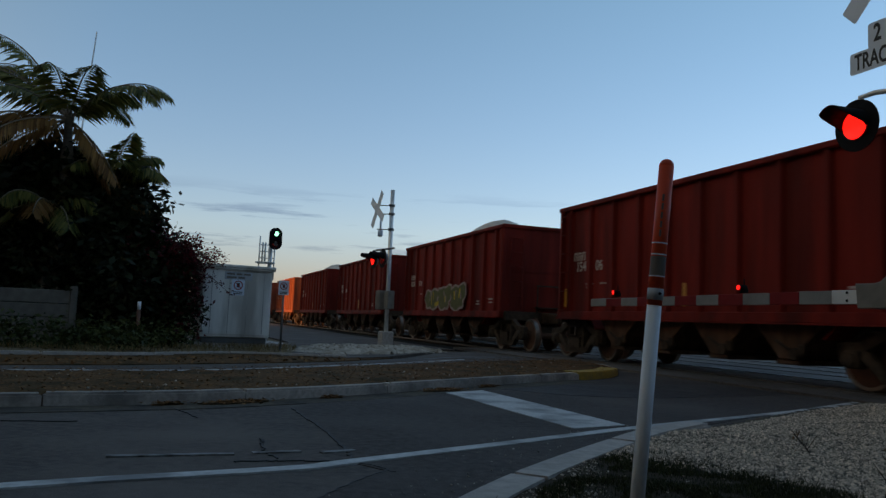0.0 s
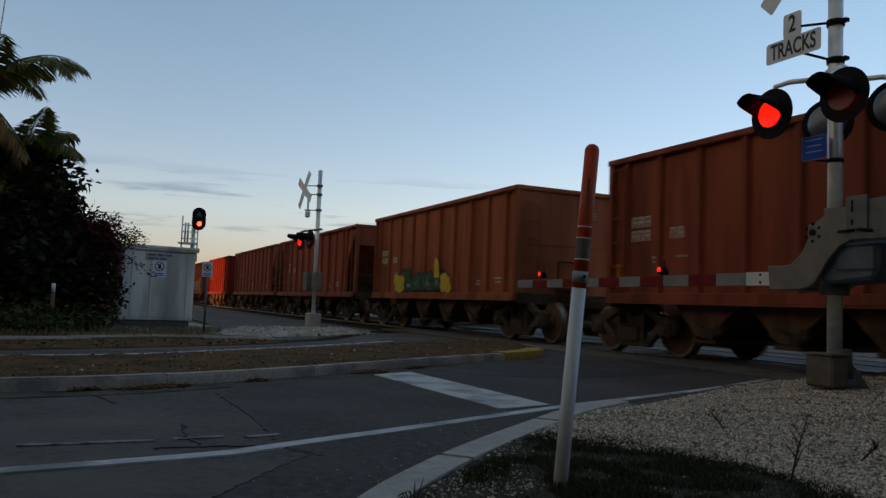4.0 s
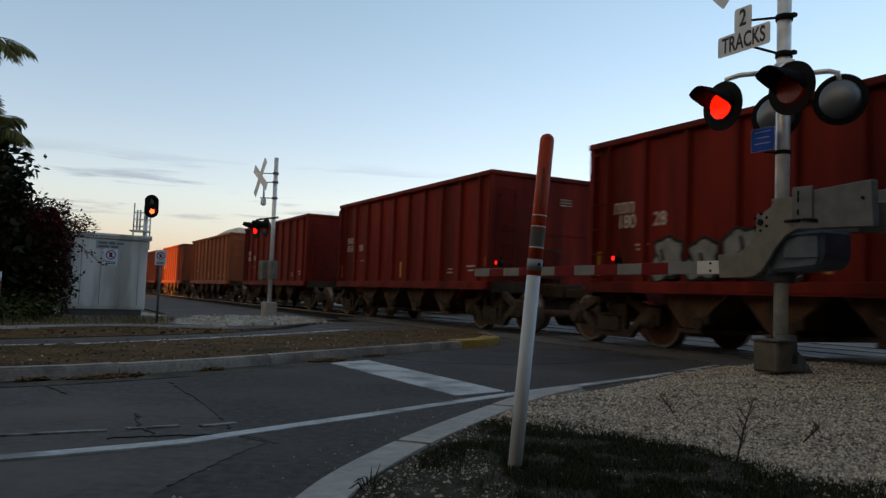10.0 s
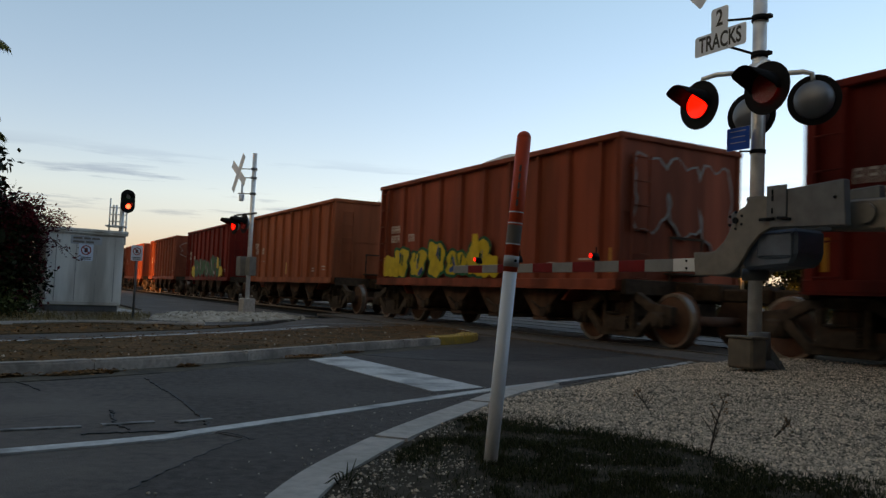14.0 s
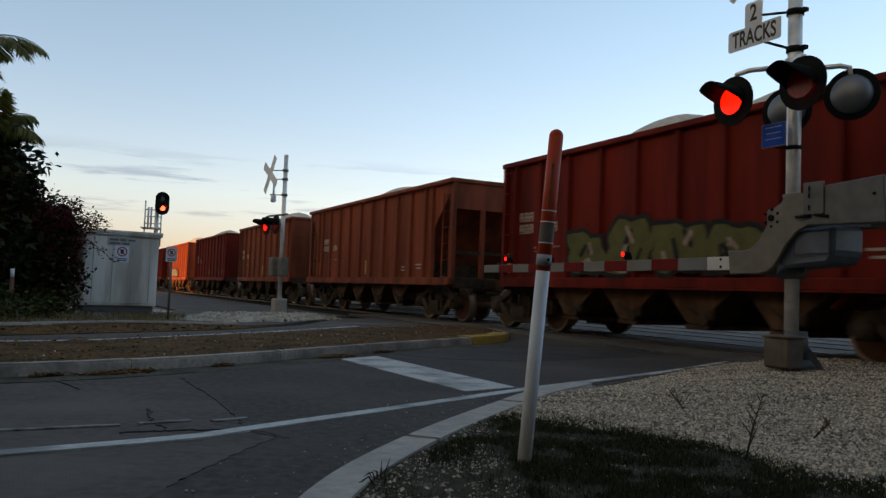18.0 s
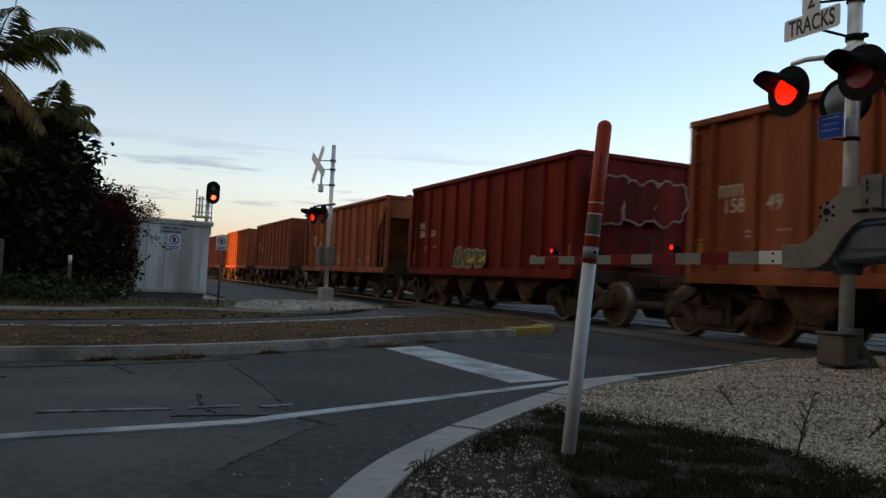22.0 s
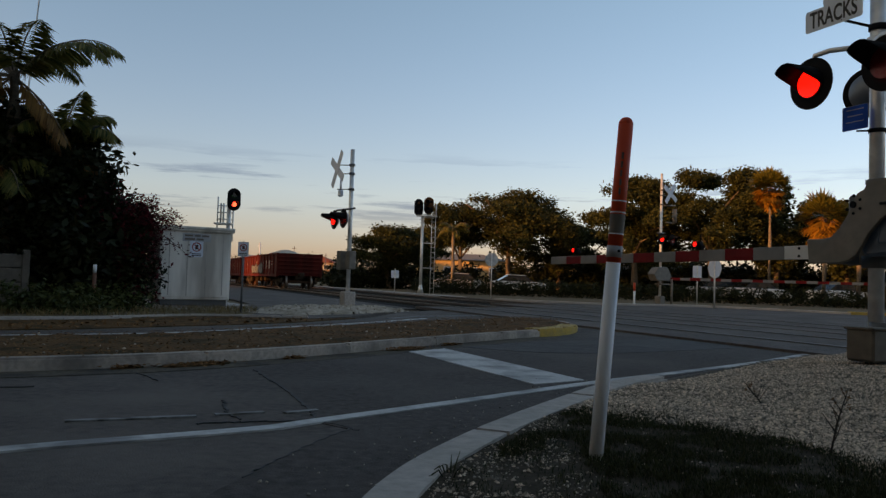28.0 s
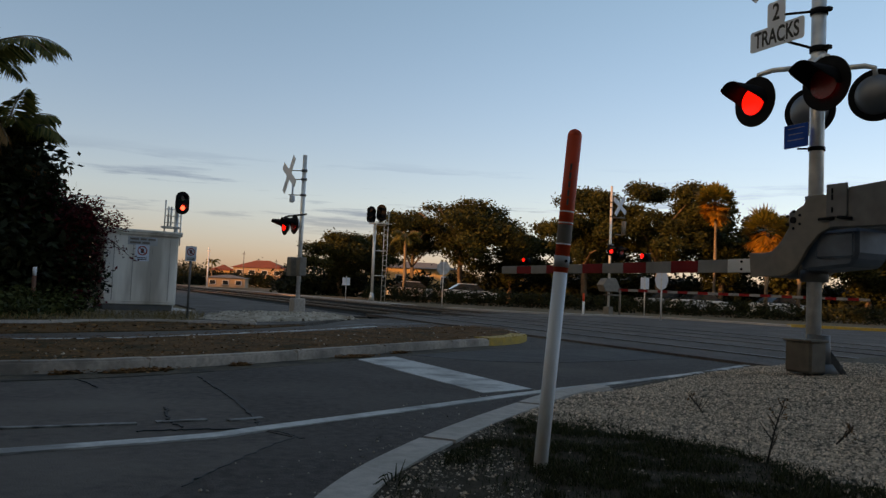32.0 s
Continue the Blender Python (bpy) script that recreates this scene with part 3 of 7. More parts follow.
# tracks: ballast away from the crossing, rails with dark flangeways on it, ties
slab("ballast", [tk(18.6, 7.4), tk(25.9, 15.6), tk(28, 16.2), tk(750, 16.2), tk(750, 7.6), tk(60, 7.6)], -0.2, RAIL_Z - 0.07, BALLAST, "dark oily ballast bed of the two tracks", "ballast")
slab("ballast", [tk(-14, 7.4), tk(-14, 16.2), tk(-750, 16.2), tk(-750, 7.4)], -0.2, RAIL_Z - 0.04, BALLAST, "dark oily ballast bed of the two tracks", "ballast")
for off in (TRACK_1, TRACK_2):
    track = thing("railway_track", "steel rails on dark wooden ties", "track", track_pose(0, off), kind="structure")
    for sd in (-1, 1):
        bm = bmesh.new()
        box(bm, (0, sd * 0.7525, RAIL_Z - 0.02), (1500, 0.068, 0.04))
        part("rail_head", bm, RAIL_TOP, track)
        bm = bmesh.new()
        box(bm, (0, sd * 0.7525, RAIL_Z - 0.09), (1500, 0.02, 0.1))
        box(bm, (0, sd * 0.7525, RAIL_Z - 0.135), (1500, 0.14, 0.02))
        part("rail", bm, RAIL, track)
        for w in (-1, 1):
            bm = box(bmesh.new(), (3.4, sd * 0.7525 + w * .085, 0.0), (34.6, .1, .05))
            part("flangeway", bm, TAR, track)
        bm = bmesh.new()
    p_end = 20.6 if off == TRACK_1 else 24.6
    for y0, y1 in ((-2.0, -.9), (-.6, .6), (.9, 2.0)):
        part("crossing_panel", prism(bmesh.new(), [(-14, y0), (p_end, y0), (p_end, y1), (-14, y1)], -.1, RAIL_Z - .012), ASPHALT, track)
    bm = bmesh.new()
    box(bm, (0, 0, RAIL_Z - 0.11), (0.23, 2.6, 0.12), bevel=0.012)
    tie = part("tie", bm, TIE, track)
    s0 = 19.5 if off == TRACK_1 else 25.0
    tie.location = (s0, 0, 0)
    for k in range(1, 140):
        o = tie.copy()
        scene.collection.objects.link(o)
        o.location = (s0 + 0.53 * k, rnd.uniform(-.03, .03), 0)

# ---- the train ----
RED = mat("dark_red_car_paint", (0.19, 0.016, 0.01), 0.7, vary=0.3, scale=3, spec=0.12, stain=(0.07, 0.009, 0.006), stain_amount=0.8, stain_scale=1.6, bump=0.08, bump_scale=25, stretch=(1, 1, 0.14))
BROWN = mat("oxide_brown_car_paint", (0.26, 0.06, 0.033), 0.7, vary=0.3, scale=3, spec=0.12, stain=(0.13, 0.034, 0.018), stain_amount=0.8, stain_scale=1.6, bump=0.08, bump_scale=25, stretch=(1, 1, 0.14))
ORANGE = mat("sunburnt_oxide_car_paint", (0.32, 0.088, 0.042), 0.7, vary=0.28, scale=3, spec=0.12, stain=(0.18, 0.045, 0.018), stain_amount=0.8, stain_scale=1.6, bump=0.08, bump_scale=25, stretch=(1, 1, 0.14))
DUSTY = mat("dusty_pink_brown_car_paint", (0.36, 0.115, 0.066), 0.8, vary=0.25, scale=3, spec=0.1, stain=(0.24, 0.07, 0.04), stain_amount=0.8, stain_scale=1.6, bump=0.08, bump_scale=25, stretch=(1, 1, 0.14))
GONDOLA_RED = mat("gondola_red_paint", (0.11, 0.013, 0.009), 0.7, vary=0.3, scale=3, spec=0.12, stain=(0.05, 0.01, 0.007), stain_amount=0.8, stain_scale=1.6, bump=0.08, bump_scale=25, stretch=(1, 1, 0.14))
# brake-dusted steel, base darkened further for the shade under the cars
SHADED_GRIME = mat("brake_dust_shade_steel", (0.045, 0.03, 0.022), 0.85, vary=0.4, scale=9, spec=0.1, stain=(0.1, 0.066, 0.045), stain_scale=2)
WHEEL = mat("rusty_wheel_steel", (0.13, 0.058, 0.034), 0.8, metal=0.1, vary=0.25, scale=8)
TREAD = mat("worn_wheel_tread", (0.3, 0.25, 0.21), 0.4, metal=0.8)
DUST = mat("dried_stone_dust", (0.26, 0.225, 0.21), 0.95, vary=0.2, scale=2.5, spec=0.08, stain=(0.13, 0.075, 0.06), stain_amount=0.7, stain_scale=1.3, stretch=(1, 1, 0.4))
TRUCK = mat("dusty_truck_casting", (0.075, 0.053, 0.04), 0.9, vary=0.4, scale=7, spec=0.1, stain=(0.05, 0.034, 0.025), stain_amount=0.8, stain_scale=3)
POCKET = mat("dusty_pocket_steel", (0.115, 0.062, 0.042), 0.85, vary=0.4, scale=5, spec=0.1, stain=(0.05, 0.03, 0.022), stain_amount=0.8, stain_scale=1.6, stretch=(1, 1, 0.4))
LOAD = mat("limestone_load", (0.5, 0.46, 0.4), 0.95, vary=0.25, scale=9, bump=0.9, bump_scale=14)
STENCIL = mat("chalky_stencil_paint", (0.46, 0.38, 0.34), 0.8, vary=0.25, scale=12, stain=(0.15, 0.03, 0.02), stain_amount=0.9, stain_scale=3.5)
MARK = mat("white_number_paint", (0.5, 0.45, 0.4), 0.8, vary=0.15, scale=12, stain=(0.25, 0.12, 0.09), stain_amount=0.4, stain_scale=6)
SILVER_TAG = mat("silver_spray_paint", (0.22, 0.225, 0.22), 0.6, spec=0.1, vary=0.2, scale=5, stain=(0.2, 0.2, 0.2))
GREEN_TAG = mat("green_spray_paint", (0.015, 0.1, 0.045), 0.6, spec=0.1, vary=0.3, scale=5, stain=(0.03, 0.04, 0.03), stain_scale=2)
YELLOW_TAG = mat("yellow_spray_paint", (0.55, 0.38, 0.03), 0.5, spec=0.1, vary=0.15)
BLACK_TAG = mat("black_spray_paint", (0.02, 0.02, 0.02), 0.5, spec=0.1)
OLIVE_TAG = mat("olive_spray_paint", (0.12, 0.12, 0.05), 0.6, spec=0.1, vary=0.15)
BLUE_TAG = mat("blue_spray_paint", (0.04, 0.08, 0.2), 0.5, spec=0.1)
ROSE_TAG = mat("rose_spray_paint", (0.12, 0.035, 0.03), 0.6, spec=0.1, vary=0.3, scale=4, stain=(0.16, 0.15, 0.13), stain_scale=3)
PINK_TAG = mat("pale_pink_spray_paint", (0.33, 0.24, 0.22), 0.6, spec=0.1)
AMBER_TAPE = mat("amber_reflector_tape", (0.5, 0.22, 0.02), 0.4, vary=0.1)

SIDE = Matrix.Rotation(radians(90), 4, 'X')      # outline (x, z) pushed along -y
PITCH, SPEED, FIRST = 12.1, 20.05, 3.52
HALF, WIDE, SILL, TOP = 4.42, 1.38, 0.95, 3.32      # hopper: half body length, half width, sill and top heights


@lru_cache(None)
def truck_meshes():
    """Meshes of a freight truck, wheelbase 1.78 m, wheels 0.84 m."""
    out = {}
    bm = bmesh.new()
    def bar(pts, wd):      # a cast member of that depth along a bent line
        for a, b in zip(pts, pts[1:]):
            d = (Vector(b) - Vector(a)).normalized() * .5 * wd
            a_, b_ = Vector(a) - d * .5, Vector(b) + d * .5
            n = Vector((-d.y, d.x))
            prism(bm, [tuple(a_ - n), tuple(b_ - n), tuple(b_ + n), tuple(a_ + n)], -.06, .06, SIDE, bevel=.01)
    bar([(-1.1, .56), (-.72, .6), (-.4, .76), (.4, .76), (.72, .6), (1.1, .56)], .14)
    bar([(-.74, .5), (-.42, .2), (.42, .2), (.74, .5)], .13)
    for x in (-.3, .3):
        bar([(x, .22), (x, .76)], .1)
    for x in (-1.08, 1.08):
        bar([(x, .38), (x, .6)], .09)
    out["side_frame"] = bm
    out["truck"] = box(bmesh.new(), (0, 0, .56), (.36, 2.0, .26), bevel=.03)
    bm = bmesh.new()
    o = [(.25 - .03 * (q % 2), .24 + .022 * q) for q in range(12)]      # a stack of coils between the frame's columns
    prism(bm, o + [(-x, z) for x, z in o[::-1]], -.07, .07, SIDE)
    out["spring_nest"] = bm
    bm = bmesh.new()
    rod(bm, (0, -.065, 0), (0, .005, 0), .41, .405, n=28)
    rod(bm, (0, .005, 0), (0, .04, 0), .405, .35, n=28)
    rod(bm, (0, .03, 0), (0, .1, 0), .13, .1, n=14)
    rod(bm, (0, -.1, 0), (0, -.065, 0), .44, .44, n=28)
    rod(bm, (0, -.07, 0), (0, .034, 0), .416, .412, n=28, caps=False, mi=1)
    for q in range(28):      # worn bright rim on the outer face
        a, b = 6.2832 * q / 28, 6.2832 * (q + 1) / 28
        prism(bm, [(.365 * math.cos(a), .365 * math.sin(a)), (.408 * math.cos(a), .408 * math.sin(a)), (.408 * math.cos(b), .408 * math.sin(b)), (.365 * math.cos(b), .365 * math.sin(b))], -.044, -.03, SIDE, mi=1)
    out["wheel"] = bm
    out["axle"] = rod(bmesh.new(), (0, -1.0, 0), (0, 1.0, 0), .075, n=10)
    bm = bmesh.new()
    box(bm, (0, 0, 0), (.26, .2, .24), bevel=.03)
    rod(bm, (0, .09, 0), (0, .135, 0), .085, n=12)
    out["axle_box"] = bm
    res = {}
    for k, b in out.items():
        me = bpy.data.meshes.new(k)
        b.to_mesh(me)
        b.free()
        me.materials.append(WHEEL if k in ("wheel", "axle") else TRUCK)
        if k == "wheel":
            me.materials.append(TREAD)
        res[k] = me
    return res


def add_trucks(car, half):
    ms = truck_meshes()
    for x in (-half, half):
        t = new("truck", ms["truck"])
        t.parent, t.location = car, (x, 0, 0)

        def put(k, m):
            o = new(k, ms[k])
            o.parent, o.matrix_basis = t, m
        for s, turn in ((1, 0), (-1, 180)):
            put("side_frame", pose(0, s * 1.02, 0))
            put("spring_nest", pose(0, s * 1.05, 0))
            for dx in (-.89, .89):
                put("wheel", pose(dx, s * .76, .42, 0, 0, turn))
                put("axle_box", pose(dx, s * 1.03, .42, 0, 0, turn))
        for dx in (-.89, .89):
            put("axle", pose(dx, 0, .42))


def heap_mesh(half, wide, base, height, seed, lumps=2):
    """A load of broken stone heaped between the sides."""
    r = random.Random(seed)
    peaks = [(r.uniform(-half * .4, half * .4), r.uniform(.82, 1.0) * height, r.uniform(1.8, 2.8)) for _ in range(lumps)]
    v, f, nx, ny = [], [], 44, 14
    for i in range(nx + 1):
        x = -half + 2 * half * i / nx
        for j in range(ny + 1):
            y = -wide + 2 * wide * j / ny
            h = max(p[1] * max(0, 1 - math.hypot((x - p[0]) / p[2], y / (wide * 1.15)) ** 1.6) for p in peaks)
            v.append((x, y, base + h + .03 * noise.noise((x * 4, y * 4, seed))))
    for i in range(nx):
        for j in range(ny):
            a = i * (ny + 1) + j
            f.append((a, a + ny + 1, a + ny + 2, a + 1))
    return v, f


def ladder(bm, x, y, z0, z1, w, axis='x', r=.011):
    n = int((z1 - z0) / .38)
    for k in range(n + 1):
        z = z0 + (z1 - z0) * k / n
        if axis == 'x':
            rod(bm, (x - w / 2, y, z), (x + w / 2, y, z), r, n=6)
        else:
            rod(bm, (x, y - w / 2, z), (x, y + w / 2, z), r, n=6)
    for s in (-1, 1):
        if axis == 'x':
            box(bm, (x + s * w / 2, y, (z0 + z1) / 2), (.035, .02, z1 - z0 + .1))
        else:
            box(bm, (x, y + s * w / 2, (z0 + z1) / 2), (.02, .035, z1 - z0 + .1))


RIBS = (-4.345, -3.95, -3.13, -2.25, -1.35, -.45, .45, 1.35, 2.25, 3.13, 3.95, 4.345)


def build_hopper(paint, label, over=0.0, h=HALF):
    """An open-top stone hopper; x ahead, the trackside face towards +y. With over, its open ends stand out that far, a posted frame round each end bay."""
    car = thing("hopper_car", label, "train car", group="hopper cars of the train")
    w = WIDE
    open_ends = over > 0
    ho = h + over
    bay = ho - .95                       # where an open car's side sheet stops
    for side in (1, -1):
        bm = bmesh.new()
        if open_ends:
            prism(bm, [(-bay, SILL), (bay, SILL), (bay, TOP - 1.1), (ho - .1, TOP - .25), (ho - .05, TOP), (-ho + .05, TOP), (-ho + .1, TOP - .25), (-bay, TOP - 1.1)], side * (w - .09) - .015, side * (w - .09) + .015, Matrix(((1, 0, 0, 0), (0, 0, 1, 0), (0, 1, 0, 0), (0, 0, 0, 1))))
        else:
            box(bm, (0, side * (w - .09), (SILL + TOP) / 2), (2 * h, .03, TOP - SILL))
        part("side_wall", bm, paint, car)
        post = None
        for k in range(12):
            if post is None:
                bm = bmesh.new()
                prism(bm, [(-.065, 0), (.065, 0), (.04, .075), (-.04, .075)], SILL + .06, TOP - .09)
                post = part("side_post", bm, paint, car)
                me = post.data
            else:
                post = new("side_post", me)
                post.parent = car
            at = RIBS[k] * (bay - .06) / 4.345 if open_ends else RIBS[k] * h / HALF
            post.matrix_basis = pose(at, side * (w - .075), 0, 0, 0, 0 if side > 0 else 180)
        bm = bmesh.new()
        box(bm, (0, side * (w - .05), TOP - .04), (2 * ho + .06, .15, .1), bevel=.015)
        part("top_chord", bm, paint, car)
        bm = bmesh.new()
        box(bm, (0, side * (w - .04), SILL), (2 * ho + (.1 if open_ends else .04), .12, .15), bevel=.012)
        box(bm, (0, side * (w - .02), SILL - .085), (2 * ho + .02, .16, .03))
        part("side_sill", bm, paint, car)
    for end in (1, -1):
        if open_ends:
            part("end_header", box(bmesh.new(), (end * (ho - .02), 0, TOP - .36), (.03, 2 * w - .12, .66)), paint, car)
            for y in (-w + .1, w - .1):
                part("corner_post", box(bmesh.new(), (end * (ho - .03), y, (SILL + TOP) / 2), (.13, .1, TOP - SILL - .1), bevel=.012), paint, car)
            for y in (-.5, .5):
                part("end_post", box(bmesh.new(), (end * (ho - .04), y, (SILL + TOP) / 2 - .3), (.1, .1, TOP - SILL - .65), bevel=.01), paint, car)
            part("end_beam", box(bmesh.new(), (end * (ho - .05), 0, 1.62), (.06, 2 * w - .3, .08)), SHADED_GRIME, car)
        else:
            part("end_wall", box(bmesh.new(), (end * (h - .02), 0, (SILL + TOP) / 2 - .06), (.03, 2 * w - .1, TOP - SILL + .1)), paint, car)
            for y in (-w + .06, w - .06):
                part("corner_angle", box(bmesh.new(), (end * (h + .005), y, (SILL + TOP) / 2), (.05, .1, TOP - SILL - .1), bevel=.01), paint, car)
            bm = bmesh.new()
            ladder(bm, end * (h + .07), end * -.95, SILL + .1, TOP - .35, .36, 'y')
            for z in (SILL + .25, TOP - .5):
                for q in (-1, 1):
                    box(bm, (end * (h + .03), end * -.95 + q * .18, z), (.09, .035, .035))
            part("end_ladder", bm, paint, car)
            bm = bmesh.new()
            for q in (-.35, .35):
                box(bm, (end * (h + .12), q, SILL + .42), (.03, .03, .75))
            box(bm, (end * (h + .12), 0, SILL + .78), (.04, .74, .04))
            box(bm, (end * (h + .12), 0, SILL + .2), (.26, .74, .03))
            part("brake_platform", bm, SHADED_GRIME, car)
            part("end_seam", box(bmesh.new(), (end * (h + .002), 0, 2.1), (.018, 2 * w - .22, .035)), paint, car)
        bm = bmesh.new()
        box(bm, (end * (ho - .02), 0, TOP - .03), (.13, 2 * w, .1), bevel=.015)
        part("end_chord", bm, paint, car)
        bm = bmesh.new()      # the floor slopes up to the end
        m = pose(end * (ho - 1.09), 0, 2.08, 0, -end * 45, 0) if open_ends else pose(end * (h - .75), 0, 1.3, 0, -end * 42, 0)
        box(bm, (0, 0, 0), (2.74 if open_ends else 1.9, 2 * w - .22, .03), m)
        part("slope_sheet", bm, paint, car)
        if open_ends:
            part("end_bulkhead", box(bmesh.new(), (end * (ho - 1.75), 0, 1.2), (.05, 2 * w - .25, .6)), SHADED_GRIME, car)
            part("brake_gear", box(bmesh.new(), (end * (ho - .35), -.35, 1.25), (.4, .35, .4), bevel=.05), SHADED_GRIME, car)
        bm = bmesh.new()
        box(bm, (end * (ho + .06), 0, SILL - .04), (.12, 2 * w - .2, .24), bevel=.012)
        box(bm, (end * (ho + .2), 0, SILL - .07), (.6, .4, .28), bevel=.02)
        for y in (-w + .22, w - .22):      # stirrup steps under the corner
            rod(bm, (end * (ho - .1), y, SILL), (end * (ho - .1), y, .5), .018, n=6)
            rod(bm, (end * (ho - .45), y, SILL), (end * (ho - .45), y, .5), .018, n=6)
            rod(bm, (end * (ho - .45), y, .5), (end * (ho - .1), y, .5), .018, n=6)
        part("end_sill", bm, SHADED_GRIME, car)
        bm = bmesh.new()
        box(bm, (end * (h + 1.2), 0, .83), (.75, .17, .2), bevel=.03)
        box(bm, (end * (h + 1.52), .03 * end, .83), (.22, .3, .28), bevel=.05)
        part("coupler", bm, SHADED_GRIME, car)
        for side in (1, -1) if open_ends else (end,):
            bm = bmesh.new()
            ladder(bm, end * (ho - .3), side * (w - .06 if open_ends else w + .02), SILL + .1, TOP - (.35 if open_ends else .2), .36)
            part("ladder", bm, paint, car)
    # discharge pockets under the floor: hanging V plates with a dark hollow behind them
    for k, x in enumerate((-2.25, -.75, .75, 2.25)):
        bm = bmesh.new()
        m = Matrix.Rotation(radians(90), 4, 'X')
        prism(bm, [(x - .7, SILL - .02), (x + .7, SILL - .02), (x + .16, .36), (x - .12, .36)], -(w - .16), w - .16, m, bevel=.012)
        pk = part("discharge_pocket", bm, POCKET, car)
        bm = bmesh.new()      # pale worn edge of the slope, the door with its shaft and lever
        rod(bm, (x - .68, w - .13, SILL - .1), (x - .14, w - .13, .4), .022, n=6)
        box(bm, (x + .02, 0, .32), (.46, 2 * w - .4, .07), bevel=.01)
        part("pocket_edge", bm, POCKET, pk)
        bm = bmesh.new()
        rod(bm, (x - .22, w - .24, .44), (x - .22, w - .06, .44), .09, n=10)
        rod(bm, (x - .22, w - .1, .44), (x + .12, w - .08, .62), .025, n=6)
        box(bm, (x - .32, w - .14, .5), (.12, .08, .16), bevel=.02)
        part("door_gear", bm, SHADED_GRIME, pk)
    bm = bmesh.new()
    box(bm, (0, 0, .86), (2 * h + 1.9, .34, .26), bevel=.02)
    box(bm, (0, 0, .62), (5.6, .3, .5), bevel=.02)
    part("centre_sill", bm, SHADED_GRIME, car)
    for z, x, L in ((1.35, -3.6, .36), (1.26, -3.6, .26), (1.3, -2.7, .26), (1.22, -2.7, .34), (1.6, 3.2, .3), (1.53, 3.2, .22), (1.6, 2.65, .24)):
        part("data_stencil", box(bmesh.new(), (x, w - .071, z), (L, .006, .035)), STENCIL, car)
    for z in (2.86, 2.8, 2.74):
        part("end_stencil", box(bmesh.new(), (-ho - .012, -.55, z), (.006, .3, .03)), STENCIL, car)
    for x in (bay - .1 if open_ends else h - .2, 0.0, (-bay + .1) if open_ends else -h + .2):
        part("reflector_strip", box(bmesh.new(), (x, w - .071, 1.32), (.1, .006, .4)), AMBER_TAPE, car)
    add_trucks(car, h - .27)
    return car


def build_gondola():
    car = thing("gondola_car", "long dark red gondola car with worn white lettering", "train car", group="gondola cars of the train")
    h, w, lo, hi = 6.85, 1.35, .78, 2.1
    for side in (1, -1):
        bm = bmesh.new()
        box(bm, (0, side * (w - .06), (lo + hi) / 2), (2 * h, .03, hi - lo))
        part("side_wall", bm, GONDOLA_RED, car)
        bm = bmesh.new()
        box(bm, (0, side * (w - .04), hi - .03), (2 * h + .05, .14, .1), bevel=.015)
        part("top_chord", bm, GONDOLA_RED, car)
        bm = bmesh.new()
        box(bm, (0, side * (w - .05), lo), (2 * h, .1, .16), bevel=.012)
        part("side_sill", bm, GONDOLA_RED, car)
        me = None
        for k in range(13):
            if me is None:
                bm = bmesh.new()
                prism(bm, [(-.07, 0), (.07, 0), (.04, .06), (-.04, .06)], lo + .06, hi - .08)
                p = part("side_post", bm, GONDOLA_RED, car)
                me = p.data
            else:
                p = new("side_post", me)
                p.parent = car
            p.matrix_basis = pose(-h + .08 + k * (2 * h - .16) / 12, side * (w - .045), 0, 0, 0, 0 if side > 0 else 180)
    for end in (1, -1):
        bm = bmesh.new()
        box(bm, (end * (h - .02), 0, (lo + hi) / 2), (.04, 2 * w - .15, hi - lo))
        for z in (.95, 1.18, 1.41, 1.64, 1.87):
            box(bm, (end * (h + .02), 0, z), (.09, 2 * w - .2, .11), bevel=.025)
        part("end_wall", bm, GONDOLA_RED, car)
        bm = bmesh.new()
        box(bm, (end * (h + .35), 0, .83), (.8, .2, .22), bevel=.03)
        box(bm, (end * (h + .7), 0, .83), (.24, .3, .28), bevel=.05)
        part("coupler", bm, SHADED_GRIME, car)
        bm = bmesh.new()
        ladder(bm, end * (h - .3), end * (w + .05), lo + .1, hi - .1, .4)
        part("ladder", bm, GONDOLA_RED, car)
    bm = bmesh.new()
    box(bm, (0, 0, .72), (2 * h, .5, .3), bevel=.02)
    for x in (-3, -1.2, .9, 2.6):
        box(bm, (x, .5, .55), (.5, .5, .3), bevel=.05)
    part("underframe", bm, SHADED_GRIME, car)
    bm = bmesh.new()
    box(bm, (0, 0, lo + .1), (2 * h - .1, 2 * w - .2, .1))
    part("floor", bm, SHADED_GRIME, car)
    v, f = heap_mesh(h - .1, w - .12, hi - .2, .62, 7, 4)
    pydata("load", v, f, LOAD, car, "heaped pale crushed stone", True)
    # big worn lettering, as plain upright blocks
    y = w - .044
    for k in range(6):
        part("lettering_block", box(bmesh.new(), (2.1 - 1.02 * k, y, 1.44), (.36 - .05 * (k % 2), .006, .52)), MARK, car, "worn white lettering")
    for x, zs in ((5.3, (1.6, 1.5, 1.2)), (4.7, (1.62, 1.52, 1.2)), (3.6, (1.72, 1.2)), (-5.2, (1.62, 1.45)), (-4.8, (1.62, 1.45))):
        for z in zs:
            part("data_stencil", box(bmesh.new(), (x, y, z), (.24, .006, .055)), STENCIL, car)
    add_trucks(car, 5.6)
    return car


